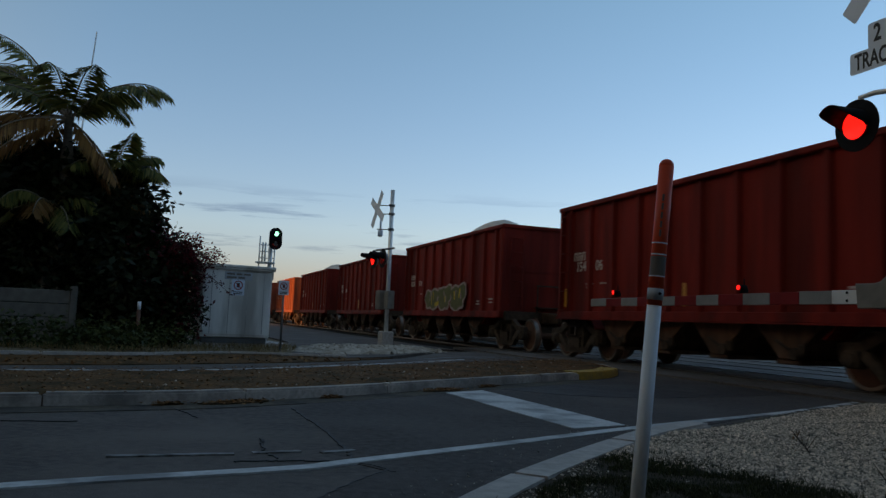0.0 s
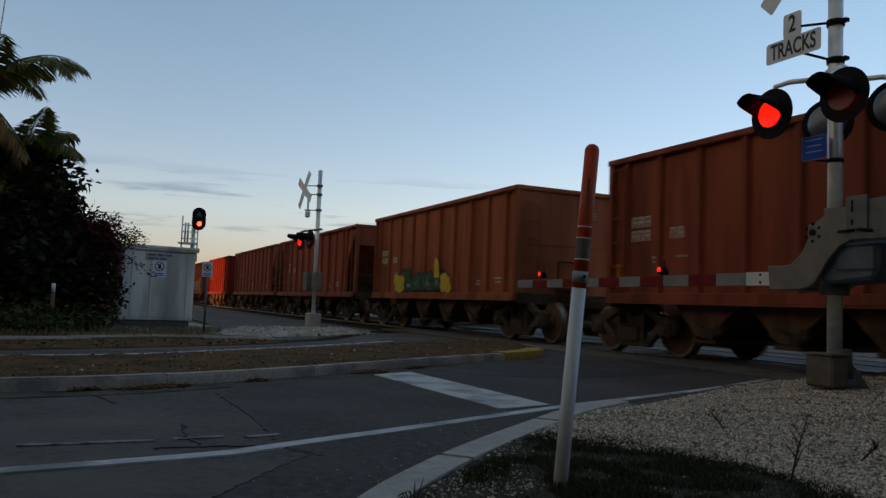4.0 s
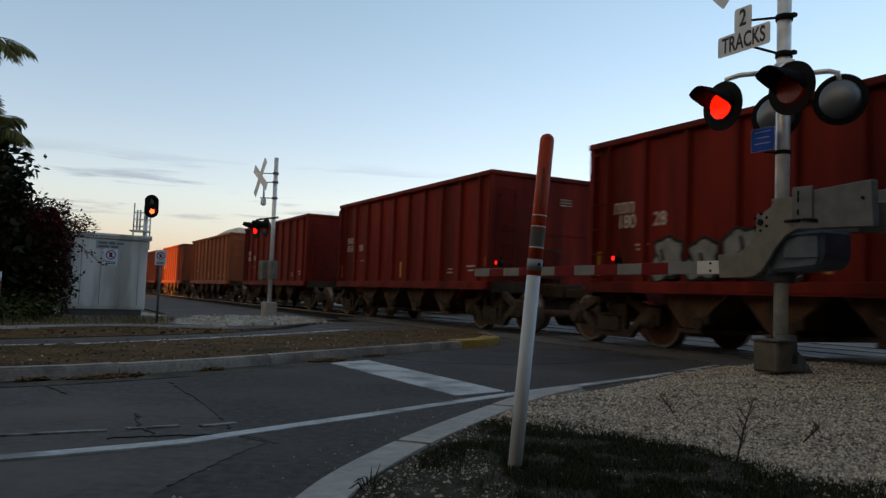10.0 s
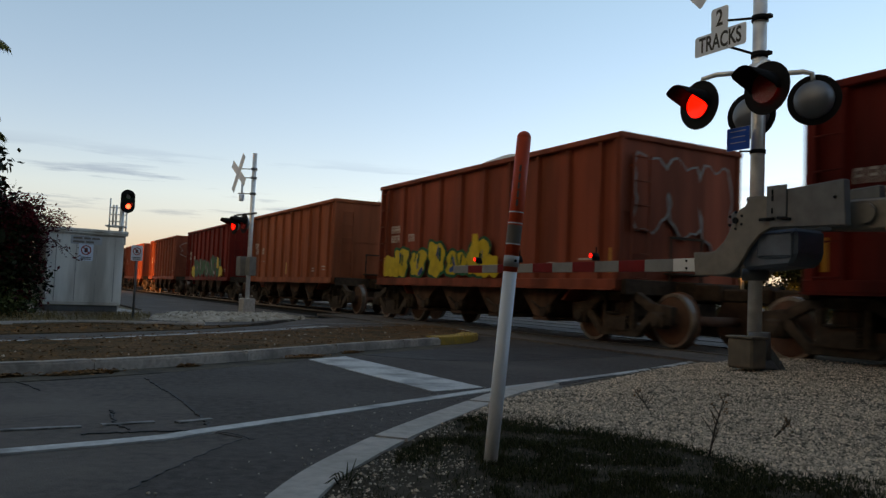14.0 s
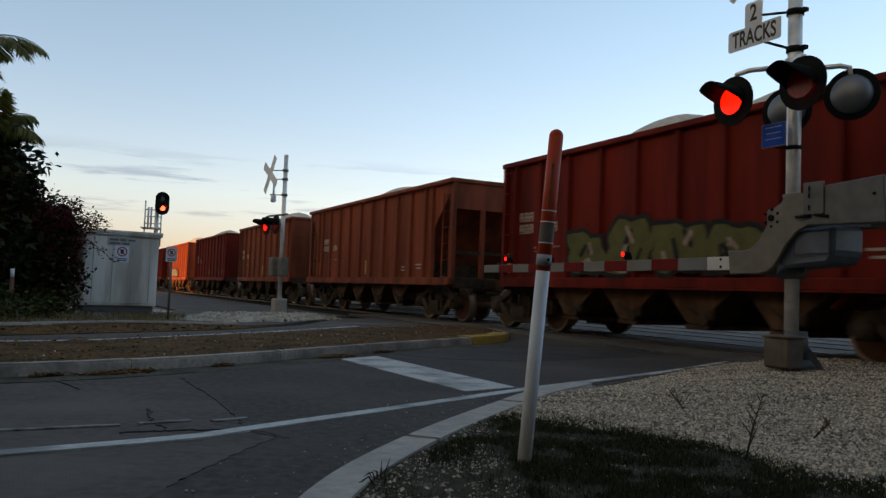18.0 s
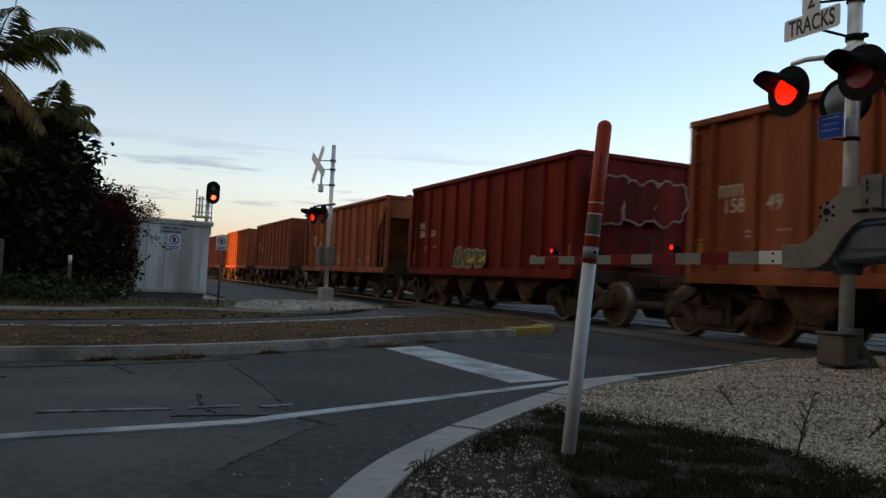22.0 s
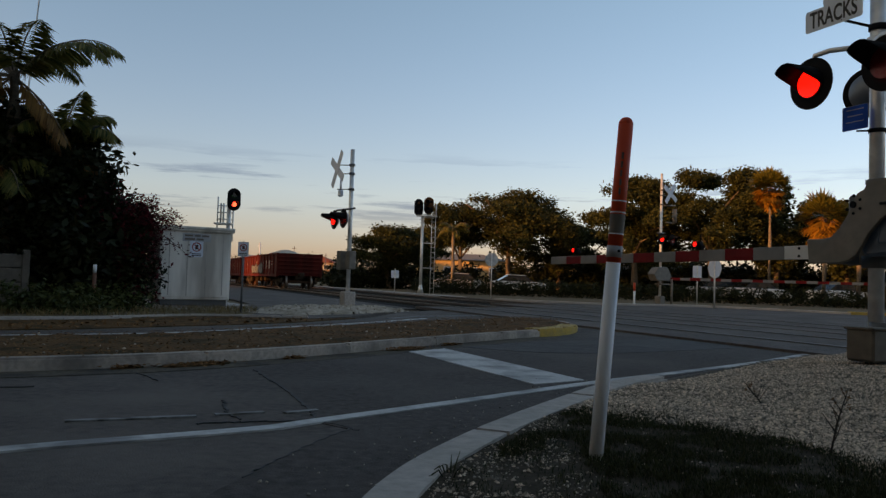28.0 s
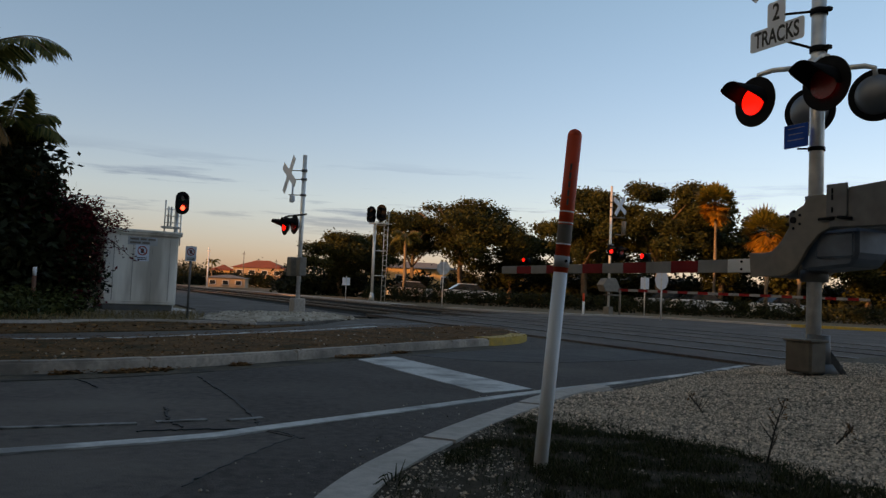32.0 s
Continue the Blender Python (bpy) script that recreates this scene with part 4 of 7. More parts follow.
def stroke(bm, a, b, r, yy, m):
    """A sprayed stroke: a thin plate with round ends from a to b on the car's side."""
    a, b = Vector(a), Vector(b)
    d = (b - a)
    ang = math.atan2(d.y, d.x)
    o = []
    for c, s0 in ((b, -90), (a, 90)):
        for k in range(7):
            t = ang + radians(s0 + 30 * k)
            o.append((c.x + r * math.cos(t), c.y + r * math.sin(t)))
    prism(bm, o, -yy - .0015, -yy, m)




def bubble(bm, x, z, w, h, grow, yy, m, seed):
    """A swollen sprayed shape with a wavy, notched outline."""
    r = random.Random(seed)
    p = [r.uniform(0, 6.28) for _ in range(3)]
    o = []
    for k in range(26):
        a = 6.2832 * k / 26
        q = 1 + .1 * math.sin(2 * a + p[0]) + .1 * math.sin(3 * a + p[1]) + .09 * math.sin(7 * a + p[2])
        c, s = math.cos(a), math.sin(a)
        e = (abs(c) ** 5 + abs(s) ** 5) ** -.2
        o.append((x + c * e * (w / 2 * q + grow), z + s * e * (h / 2 * q + grow)))
    prism(bm, o, -yy - .0015, -yy, m)


TAG_PAINT = {"green": (GREEN_TAG, BLACK_TAG, SILVER_TAG), "silver": (SILVER_TAG, BLACK_TAG, GREEN_TAG), "white": (SILVER_TAG, BLACK_TAG, SILVER_TAG), "olive": (OLIVE_TAG, BLACK_TAG, PINK_TAG), "grey": (OLIVE_TAG, ORANGE, BLACK_TAG),
             "pink": (PINK_TAG, RED, PINK_TAG), "yellow": (YELLOW_TAG, GREEN_TAG, BLUE_TAG), "cream": (OLIVE_TAG, PINK_TAG, YELLOW_TAG)}


def graffiti(car, kind, seed, x0, x1, top, n, y=WIDE + .013, z0=SILL + .08):
    """Overlapping sprayed bubbles with edges, shading and streaks from x0 back to x1 along the lower side."""
    r = random.Random(seed)
    m = SIDE
    body, edge, third = TAG_PAINT[kind]
    outl, accent = bmesh.new(), bmesh.new()
    step, hgt0 = (x0 - x1) / n, top - z0
    size = min(step, hgt0)
    for k in range(n):
        w, hgt = step * r.uniform(1.0, 1.2), hgt0 * r.uniform(.72, 1.0)
        x, z, sd = x0 - step * (k + .5), z0 + hgt / 2, seed * 31 + k
        yy = y + .0012 * (k % 3)
        bubble(outl, x, z, w * .86, hgt * .86, .05 * size, yy, m, sd)
        letter = bmesh.new()
        bubble(letter, x, z, w * .86, hgt * .86, -.025 * size, yy + .005, m, sd)
        part("graffiti_shape", letter, body, car, "sprayed graffiti bubble shape")
        if kind == "silver":      # green fade over the feet of the shapes
            bubble(accent, x, z0 + hgt * .29, w * .84, hgt * .56, 0, yy + .009, m, sd + 7)
        for j in range(r.choice((3, 4, 5))):      # dark slits and pale streaks inside
            a = (x + w * r.uniform(-.22, .22), z + hgt * r.uniform(-.28, .1))
            b = (a[0] + size * r.uniform(-.14, .14), a[1] + size * r.uniform(.12, .3))
            stroke(outl if j % 2 == 0 else accent, a, b, size * r.uniform(.02, .05), yy + .012 + .002 * j, m)
        if r.random() < .5 and kind != "silver":
            q = (x + w * r.uniform(-.3, .3), z0 + r.uniform(.08, .2))
            stroke(accent, q, (q[0] - r.uniform(.1, .3), q[1] + r.uniform(-.03, .1)), .07 * size, yy + .01, m)
    if kind in ("green", "yellow"):
        dabs = bmesh.new()
        bubble(dabs, x0 + .1, z0 + .25, .75, .5, 0, y + .024, m, seed)
        bubble(dabs, x1 - .05, z0 + .22, .6, .45, 0, y + .024, m, seed + 1)
        bubble(dabs, x1 + .5, z0 + .6, .3, .5, 0, y + .026, m, seed + 2)
        part("graffiti_dab", dabs, YELLOW_TAG, car)
    if kind == "silver":      # figures sprayed at either end of the row
        dabs = bmesh.new()
        for q, (dx, dz, w, hgt) in enumerate(((x0 - .1, .45, .5, .75), (x0 - .55, .85, .35, .3), (x1 + .25, .7, .5, 1.0), (x1 - .2, .95, .4, .6), (x1 + .05, 1.25, .3, .3))):
            bubble(outl, dx, z0 + dz, w, hgt, .05, y + .02, m, seed + q)
            bubble(dabs, dx, z0 + dz, w * .8, hgt * .8, 0, y + .027 + .001 * q, m, seed + q)
        part("graffiti_figure", dabs, ROSE_TAG, car, "dull rose sprayed figures")
    part("graffiti_edge", outl, edge, car, "sprayed graffiti edge")
    if len(accent.verts):
        part("graffiti_accent", accent, third, car)
    else:
        accent.free()


def end_graffiti(car, fill, edge, seed, n, low, high):
    """Sprayed bubbles side by side on the car's trailing end wall."""
    r = random.Random(seed)
    inner, outer = bmesh.new(), bmesh.new()
    m = pose(-HALF - .055, 0, 0, 0, 0, 90) @ SIDE
    for k in range(n):
        x, h = -1.1 + 2.2 * (k + .5) / n, (high - low) * r.uniform(.75, 1)
        bubble(outer, x, high - h / 2 - .05, 2.2 / n * 1.05, h, .024, .001 * (k % 3), m, seed + k)
        bubble(inner, x, high - h / 2 - .05, 2.2 / n * 1.05, h, -.014, .005 + .001 * (k % 3), m, seed + k)
    part("end_graffiti_edge", outer, edge, car, "thin sprayed outline on the end wall")
    part("end_graffiti", inner, fill, car)


@lru_cache(None)
def mark_bars():
    bm = bmesh.new()
    for z, xs in ((2.2, (0, .17, .34)), (1.97, (0, .17, .34, .95, 1.12))):
        for x in xs:
            X = HALF - .62 - x
            y = WIDE - .071
            for dx in (-.045, .045):
                box(bm, (X + dx, y, z), (.03, .006, .18))
            box(bm, (X, y, z + .075), (.1, .006, .03))
            if rnd.random() < .6:
                box(bm, (X, y, z - .0), (.1, .006, .03))
    me = bpy.data.meshes.new("reporting_mark")
    bm.to_mesh(me)
    bm.free()
    me.materials.append(MARK)
    return me


def reporting_marks(car, number=None):
    """Initials as plain bars; the car's number where it can be read, else bars too."""
    if number is None:
        ob = new("reporting_mark", mark_bars())
        ob.parent = car
        tagged(ob, kind="stuff")
        return
    bm = bmesh.new()
    for x in (0, .17, .34):
        X = HALF - .62 - x
        for dx in (-.045, .045):
            box(bm, (X + dx, WIDE - .071, 2.2), (.03, .006, .18))
        box(bm, (X, WIDE - .071, 2.275), (.1, .006, .03))
    part("reporting_mark", bm, MARK, car, "chalky stencilled marks")
    for body, x in zip(number, (.86, 1.6)):
        text("car_number", body, .3, MARK, pose(HALF - x, WIDE - .07, 1.97, 90, 0, 180), car, .95)


PAINTS = {"D": DUSTY, "R": RED, "B": BROWN, "O": ORANGE}
WORDS = {"D": "open stone hopper car in dusty pink-brown paint", "R": "open stone hopper car in dark red paint", "B": "open stone hopper car in dull brown paint", "O": "open stone hopper car in orange-brown paint"}
# paint of each hopper from the sixth ahead of the clip's first one to the last; lower case: open-ended cars
COLOURS = "BORRRR" + "RBRbbOBBBB" + "RBBORRRdBB" + "ROBRRBRBbR" + "OBOBoROB"
HEAPS = {-4, -2, 0, 7, 8, 9, 13, 20, 22, 25, 26, 27, 28, 29, 30}
# paint, front and rear end along the car, top, number of shapes
TAGS = {-2: ("cream", 1.8, -1.85, 2.0, 3), 1: ("grey", 1.5, -3.6, 2.1, 4), 10: ("white", 2.3, -2.9, 1.75, 6), 16: ("white", 2.9, .2, 1.8, 4),
        17: ("white", 1.2, -3.9, 2.0, 6), 20: ("green", 2.3, -3.2, 2.05, 5), 22: ("yellow", 3.5, -.8, 1.85, 5), 29: ("olive", 2.2, -2.2, 2.05, 4), 30: ("silver", 4.2, -4.25, 2.15, 8),
        35: ("cream", 1.2, -.6, 1.6, 3), 5: ("green", 2.0, -1.0, 1.7, 4), 25: ("white", 2.0, -.8, 1.75, 4), 24: ("silver", 2.5, -1.6, 1.8, 5)}
END_TAGS = {22: (BROWN, SILVER_TAG, 3, 1.6, 3.0), 19: (BROWN, PINK_TAG, 2, 2.2, 2.9), 35: (RED, PINK_TAG, 3, 2.0, 2.9)}
NUMBERS = {-1: ("154", "06"), 1: ("155", "78"), 11: ("159", "09"), 16: ("180", "28"), 21: ("158", "02"), 31: ("158", "06"), 32: ("153", "57"), 36: ("158", "49"), 37: ("180", "92")}
moving = []
HALVES = {2: 4.17, 12: 4.17, 32: 4.17, 13: 4.9, 35: 4.27, 37: 4.24}      # cars shorter or longer than the rest
AHEAD = {11: .45, 12: .35, 13: .75, 33: .5, 36: .4}      # couplings drawn tighter than the usual pitch
OVERHANG = {3: 1.25, 4: 1.25, 17: 0.8, 28: 0.95, 34: 0.95}
masters = {}
for i, k in enumerate(range(-6, 38)):
    c = COLOURS[i]
    h = HALVES.get(k, HALF)
    over = OVERHANG.get(k, 0.0)
    if (c, h, over) not in masters:
        car = masters[c, h, over] = build_hopper(PAINTS[c.upper()], ("short " if h < 4.2 else "") + WORDS[c.upper()] + (" with open ends" if over else ""), over, h)
    else:
        car = copy_thing(masters[c, h, over], Matrix())
    moving.append((car, FIRST - PITCH * k - h + AHEAD.get(k, 0.0), k))
for car, s, k in moving:
    label = car["label"]
    reporting_marks(car, NUMBERS.get(k))
    if k in HEAPS:
        v, f = heap_mesh(HALVES.get(k, HALF) - .1, WIDE - .12, TOP - .3, .55 if k == 20 else .95, k + 20, 1 + k % 2)
        pydata("load", v, f, LOAD, car, "heaped pale crushed stone", True)
        label += ", heaped"
    if k in TAGS:
        graffiti(car, TAGS[k][0], k + 50, *TAGS[k][1:])
        label += ", graffitied"
    if k == 16:      # its end is grey with dried stone dust
        part("dust_coat", box(bmesh.new(), (-HALF - .02, 0, (SILL + TOP) / 2 - .02), (.012, 2 * WIDE - .24, TOP - SILL - .12)), DUST, car, "grey dried stone dust on the end wall")
    if k in END_TAGS:
        end_graffiti(car, *END_TAGS[k][:2], k, *END_TAGS[k][2:])
    car["label"] = label
gon = None
for j in range(4):
    gon = build_gondola() if gon is None else copy_thing(gon, Matrix())
    moving.append((gon, FIRST - PITCH * 37 - 10.6 - 15.6 * j - 6.85, 100 + j))
    if j == 3:
        for o in gon.children:      # the last car's big lettering sits further back
            if o.name.startswith("lettering_block"):
                o.location.x -= 1.0
        graffiti(gon, "white", 77, 2.6, -1.9, 1.6, 6, 1.385, .9)


def motions():
    for car, s, k in moving:
        rows = []
        for t in (0, 8, 16, 24, 32):
            p = on_track(s + SPEED * t, TRACK_1)
            rows.append((t, pose(p.x, p.y, RAIL_Z, 0, 0, TRACK_TURN)))
        walk(car, rows)
    for ob, rows in flashing:
        walk(ob, rows)

# ---- loose stones, litter, grass on the ground ----
def chips(points, lo, hi, seed):
    """Small angular stones, one squashed double pyramid each, joined."""
    g = np.random.default_rng(seed)
    base = np.array([[1, 0, 0], [0, 1, 0], [-1, 0, 0], [0, -1, 0], [.2, .1, .8], [-.1, .15, -.6]])
    tri = np.array([[0, 1, 4], [1, 2, 4], [2, 3, 4], [3, 0, 4], [1, 0, 5], [2, 1, 5], [3, 2, 5], [0, 3, 5]])
    n = len(points)
    v = base[None] * g.uniform(.6, 1.2, (n, 6, 3)) * (lo + (hi - lo) * g.random((n, 1, 1)) ** 2.2)
    a = g.uniform(0, 6.2832, n)
    c, s = np.cos(a), np.sin(a)
    x = v[..., 0] * c[:, None] - v[..., 1] * s[:, None]
    y = v[..., 0] * s[:, None] + v[..., 1] * c[:, None]
    v = np.stack([x, y, v[..., 2]], -1) + np.asarray(points)[:, None]
    f = (tri[None] + 6 * np.arange(n)[:, None, None]).reshape(-1, 3)
    return v.reshape(-1, 3), f


g_ = np.random.default_rng(5)
pts = []
while len(pts) < 60000:
    d = 2.2 + 8.5 * g_.random() ** 1.4
    a = g_.uniform(-.1, .72)
    x, y = d * math.sin(a), d * math.cos(a)
    if inside(x, y, CORNER):
        w = gravel_share(x, y)
        if g_.random() < w:
            pts.append((x, y, corner_z(x, y) + .002))
v, f = chips(pts, .0045, .014, 6)
tagged(pydata("gravel_stones", v.tolist(), f.tolist(), STONE), "loose pale limerock chips", "gravel", kind="stuff")
pts = []
while len(pts) < 3600:      # fine grit over the bare soil inside the kerb, thinning into the grass
    x, y = g_.uniform(-.4, 2.4), g_.uniform(2.1, 4.6)
    if inside(x, y, CORNER) and g_.random() < (1 if x < .35 else .12) and noise.noise((x * 4, y * 4, 7)) > -.25:
        pts.append((x, y, corner_z(x, y) + .001))
v, f = chips(pts, .002, .0085, 16)
tagged(pydata("soil_grit", v.tolist(), f.tolist(), GRIT), "fine pale grit on bare soil by the kerb", "grit", kind="stuff")
pts = []
while len(pts) < 420:
    x, y = g_.uniform(-1.6, 1.2), g_.uniform(2.6, 6.2)
    if not inside(x, y, CORNER) and edge_gap(x, y, CORNER) < .22 + .75 * g_.random() ** 3:
        pts.append((x, y, .008))
v, f = chips(pts, .003, .009, 7)
tagged(pydata("road_grit", v.tolist(), f.tolist(), GRIT), "scattered pale grit along the gutter", "grit", kind="stuff")
pts = []
while len(pts) < 900:
    x, y = g_.uniform(-6, 1.4), g_.uniform(4.5, 15)
    if inside(x, y, near_med) and edge_gap(x, y, near_med) > .15:
        pts.append((x, y, .11))
v, f = chips(pts[:140], .007, .022, 8)
tagged(pydata("median_stones", v.tolist(), f.tolist(), STONE), "pale stones in the median dirt", "gravel", kind="stuff")


pts = []
bank = [(-4.5, 15.0), (-3.6, 14.6), (-2.75, 15.9), (-1.95, 18.7), (-3.0, 19.9), (-4.5, 18.2), (-5.2, 17.6)]
while len(pts) < 700:
    x, y = g_.uniform(-5.4, -1.8), g_.uniform(14.2, 20)
    if inside(x, y, bank) or edge_gap(x, y, bank) < .3 * g_.random():
        pts.append((x, y, .03 + .09 * min(1, edge_gap(x, y, bank) / .5) * inside(x, y, bank)))
v, f = chips(pts, .008, .034, 13)
tagged(pydata("broken_limerock", v.tolist(), f.tolist(), RUBBLE), "broken pale limerock lumps on the bank", "rubble", kind="stuff")


def flakes(pts, size, seed, flat=.35):
    g = np.random.default_rng(seed)
    c = np.asarray(pts)
    n = len(c)
    u = g.normal(size=(n, 3)) * (1, 1, flat)
    u /= np.linalg.norm(u, axis=1)[:, None]
    w = np.cross(u, np.array([0, 0, 1.0]) + g.normal(size=(n, 3)) * .3)
    w /= np.linalg.norm(w, axis=1)[:, None]
    s = size * g.uniform(.5, 1.4, n)[:, None]
    return np.stack([c - u * s, c - w * s * .5, c + u * s, c + w * s * .5], 1)


def quads_mesh(name, quads, material, parent=None, label=""):
    """One mesh from an array of n leaves of four corners each."""
    q = np.asarray(quads, np.float32)
    n = len(q)
    me = bpy.data.meshes.new(name)
    me.vertices.add(4 * n)
    me.vertices.foreach_set("co", q.ravel())
    me.loops.add(4 * n)
    me.loops.foreach_set("vertex_index", np.arange(4 * n, dtype=np.int32))
    me.polygons.add(n)
    me.polygons.foreach_set("loop_start", np.arange(0, 4 * n, 4, dtype=np.int32))
    me.polygons.foreach_set("loop_total", np.full(n, 4, np.int32))
    me.update()
    me.validate()
    me.materials.append(material)
    ob = new(name, me)
    ob.parent = parent
    if label:
        ob["label"] = label
    return ob


pts = []
while len(pts) < 12000:
    x, y = g_.uniform(-9, 1.4), g_.uniform(1.5, 15.6)
    if inside(x, y, near_med):
        pts.append((x, y, .105 + .02 * g_.random()))
tagged(quads_mesh("leaf_litter", flakes(pts, .015, 9, .12), LITTER), "brown dead leaves on the median", "leaf litter", kind="stuff")
pts = []
for x, y, r in PILES:
    for q in range(int(1400 * r)):
        a, d = g_.uniform(0, 6.2832), r * abs(g_.normal(0, .5))
        pts.append((x + d * (.7 * math.cos(a) + .25 * math.sin(a)), y + d * (.75 * math.cos(a) - .25 * math.sin(a)), .012 + .02 * g_.random()))
tagged(quads_mesh("gutter_leaves", flakes(pts, .02, 19, .2), LITTER), "dead leaves drifted in the gutter", "leaf litter", kind="stuff")
pts = []
while len(pts) < 700:
    x, y = g_.uniform(-9, -2.5), g_.uniform(6, 15)
    if inside(x, y, VERGE):
        pts.append((x, y, .02))
tagged(quads_mesh("verge_litter", flakes(pts, .04, 10), LITTER), "brown dead leaves on the verge", "leaf litter", kind="stuff")


def blades(pts, h, w, seed):
    """Grass blades, each a narrow bent quad."""
    g = np.random.default_rng(seed)
    c = np.asarray(pts)
    n = len(c)
    a = g.uniform(0, 6.2832, n)
    d = np.stack([np.cos(a), np.sin(a), 0 * a], 1)
    lean = np.stack([np.cos(a + 1.3), np.sin(a + 1.3), 0 * a], 1) * g.uniform(.1, .9, n)[:, None]
    L = h * g.uniform(.4, 1.3, n)[:, None]
    tip = c + (np.array([0, 0, 1.0]) + lean) * L
    mid = c + (np.array([0, 0, 1.0]) + lean * .35) * L * .5
    return np.stack([c - d * w, mid - d * w * .8, tip, mid + d * w * .8], 1)


pts = []
while len(pts) < 50000:
    d = 2.0 + 2.6 * g_.random()
    a = g_.uniform(-.05, .75)
    x, y = d * math.sin(a), d * math.cos(a)
    if inside(x, y, CORNER) and edge_gap(x, y, CORNER) > .05:
        w = 1 - gravel_share(x, y)
        thin = .1 if x < .38 + .2 * noise.noise((x * 3, y * 3, 9)) and y < 3.1 + .5 * noise.noise((x * 4, y * 4, 8)) else 1
        if g_.random() < (w ** 1.5) * thin * (.16 + .84 * (noise.noise((x * 5, y * 5, 5)) > -.12)):
            pts.append((x, y, corner_z(x, y)))
tagged(quads_mesh("grass", blades(pts, .025, .0022, 11), GRASS), "patch of short dark grass by the marker post", "grass", kind="stuff")
pts = []
while len(pts) < 3800:
    x, y = g_.uniform(-8.6, -4.0), g_.uniform(11, 16.2)
    if inside(x, y, BACK_VERGE) and noise.noise((x * 1.5, y * 1.5, 2)) > -.25:
        pts.append((x, y, .03))
tagged(quads_mesh("verge_grass", blades(pts, .12, .006, 12), DRY_GRASS), "thin dry grass round the signal case", "grass", kind="stuff")
WEED = mat("dry_weed_stem", (0.06, 0.042, 0.03), 0.9, vary=0.3, bump=0)


def weed(x, y, h, seed):
    g = random.Random(seed)
    t = thing("weed", "thin dry brown weed standing in the gravel", "weed", pose(x, y, corner_z(x, y) - .01), group="weeds in the gravel")
    bm = bmesh.new()
    lean = g.uniform(-.12, .12)
    tube(bm, [(0, 0, 0), (lean * .4, .01, h * .5), (lean, .02, h)], [.005, .004, .002], 5)
    fl = []
    for k in range(7):
        f = .25 + .7 * k / 7
        a = g.uniform(0, 6.28)
        r = (1 - f) * .06 + .02
        s = Vector((lean * f, .015 * f, h * f))
        e = s + Vector((math.cos(a) * r, math.sin(a) * r, r * 1.4))
        tube(bm, [s, e], [.003, .0012], 4)
        for q in range(5):
            fl.append(tuple(s.lerp(e, .4 + .13 * q)))
    for q in range(16):
        fl.append((lean + g.uniform(-.015, .015), .02 + g.uniform(-.015, .015), h - g.uniform(0, .09)))
    tagged(part("stem", bm, WEED, t), kind="stuff")
    tagged(quads_mesh("dry_leaf_mass", flakes(fl, .009, seed, 1.0), LITTER, t), kind="stuff")


for k, (x, y, h) in enumerate(((1.44, 3.4, .29), (1.64, 4.79, .11), (1.98, 3.9, .09))):
    weed(x, y, h, k)
bm = bmesh.new()
for k in range(9):
    a = rnd.uniform(0, 6.28)
    tube(bm, [(0, 0, 0), (.05 * math.cos(a), .05 * math.sin(a), .07), (.1 * math.cos(a), .1 * math.sin(a), .07 + rnd.uniform(-.04, .05))], [.003, .003, .001], 4)
tuft = thing("grass_tuft", "small grass tuft growing through the kerb", "grass", pose(-.12, 2.72, .03))
part("blade_mass", bm, GRASS, tuft)

# ---- crossing gear ----
GALV = mat("galvanised_pipe", (0.78, 0.77, 0.75), 0.36, metal=0.35, vary=0.15, scale=8, stain=(0.4, 0.38, 0.35), stain_scale=3, bump=0.05)
CAST = mat("grey_cast_housing", (0.2, 0.178, 0.152), 0.6, metal=0.2, vary=0.2, scale=7, stain=(0.17, 0.16, 0.15), stain_scale=2.5, bump=0.1)
CAST_DARK = mat("dark_grey_plate", (0.13, 0.135, 0.14), 0.55, metal=0.3, vary=0.2, scale=6, bump=0.1)
BOX_BROWN = mat("rust_stained_box", (0.14, 0.115, 0.09), 0.7, vary=0.25, scale=7, stain=(0.08, 0.06, 0.045), stain_scale=3)
CAST_BLUE = mat("grey_blue_motor_case", (0.1, 0.135, 0.18), 0.5, metal=0.3, vary=0.2, scale=6, bump=0.1)
MATT_BLACK = mat("matt_black_paint", (0.006, 0.006, 0.007), 0.8, vary=0.2, bump=0, spec=0.2)
SIGN_WHITE = mat("reflective_white_sign", (0.68, 0.76, 0.86), 0.5, vary=0.06, stain=(0.56, 0.62, 0.69), stain_scale=3, bump=0)
SIGN_BLACK = mat("sign_black", (0.02, 0.02, 0.02), 0.6, bump=0)
SIGN_BLUE = mat("sign_blue", (0.008, 0.08, 0.42), 0.7, spec=0.1, bump=0)
SIGN_RED = mat("sign_red", (0.38, 0.025, 0.02), 0.5, vary=0.08, bump=0)
SIGN_GREY = mat("weathered_sign_grey", (0.36, 0.38, 0.4), 0.6, bump=0)
SIGN_BACK = mat("bare_sign_back", (0.42, 0.42, 0.42), 0.45, metal=0.7, bump=0)
ARM_RED = mat("gate_arm_red", (0.2, 0.011, 0.012), 0.6, vary=0.12, spec=0.15, bump=0)
ARM_GREY = mat("gate_arm_grey", (0.22, 0.225, 0.225), 0.6, vary=0.12, spec=0.15, bump=0)
ARM_WHITE = mat("gate_arm_white", (0.66, 0.66, 0.65), 0.45, vary=0.08, bump=0)
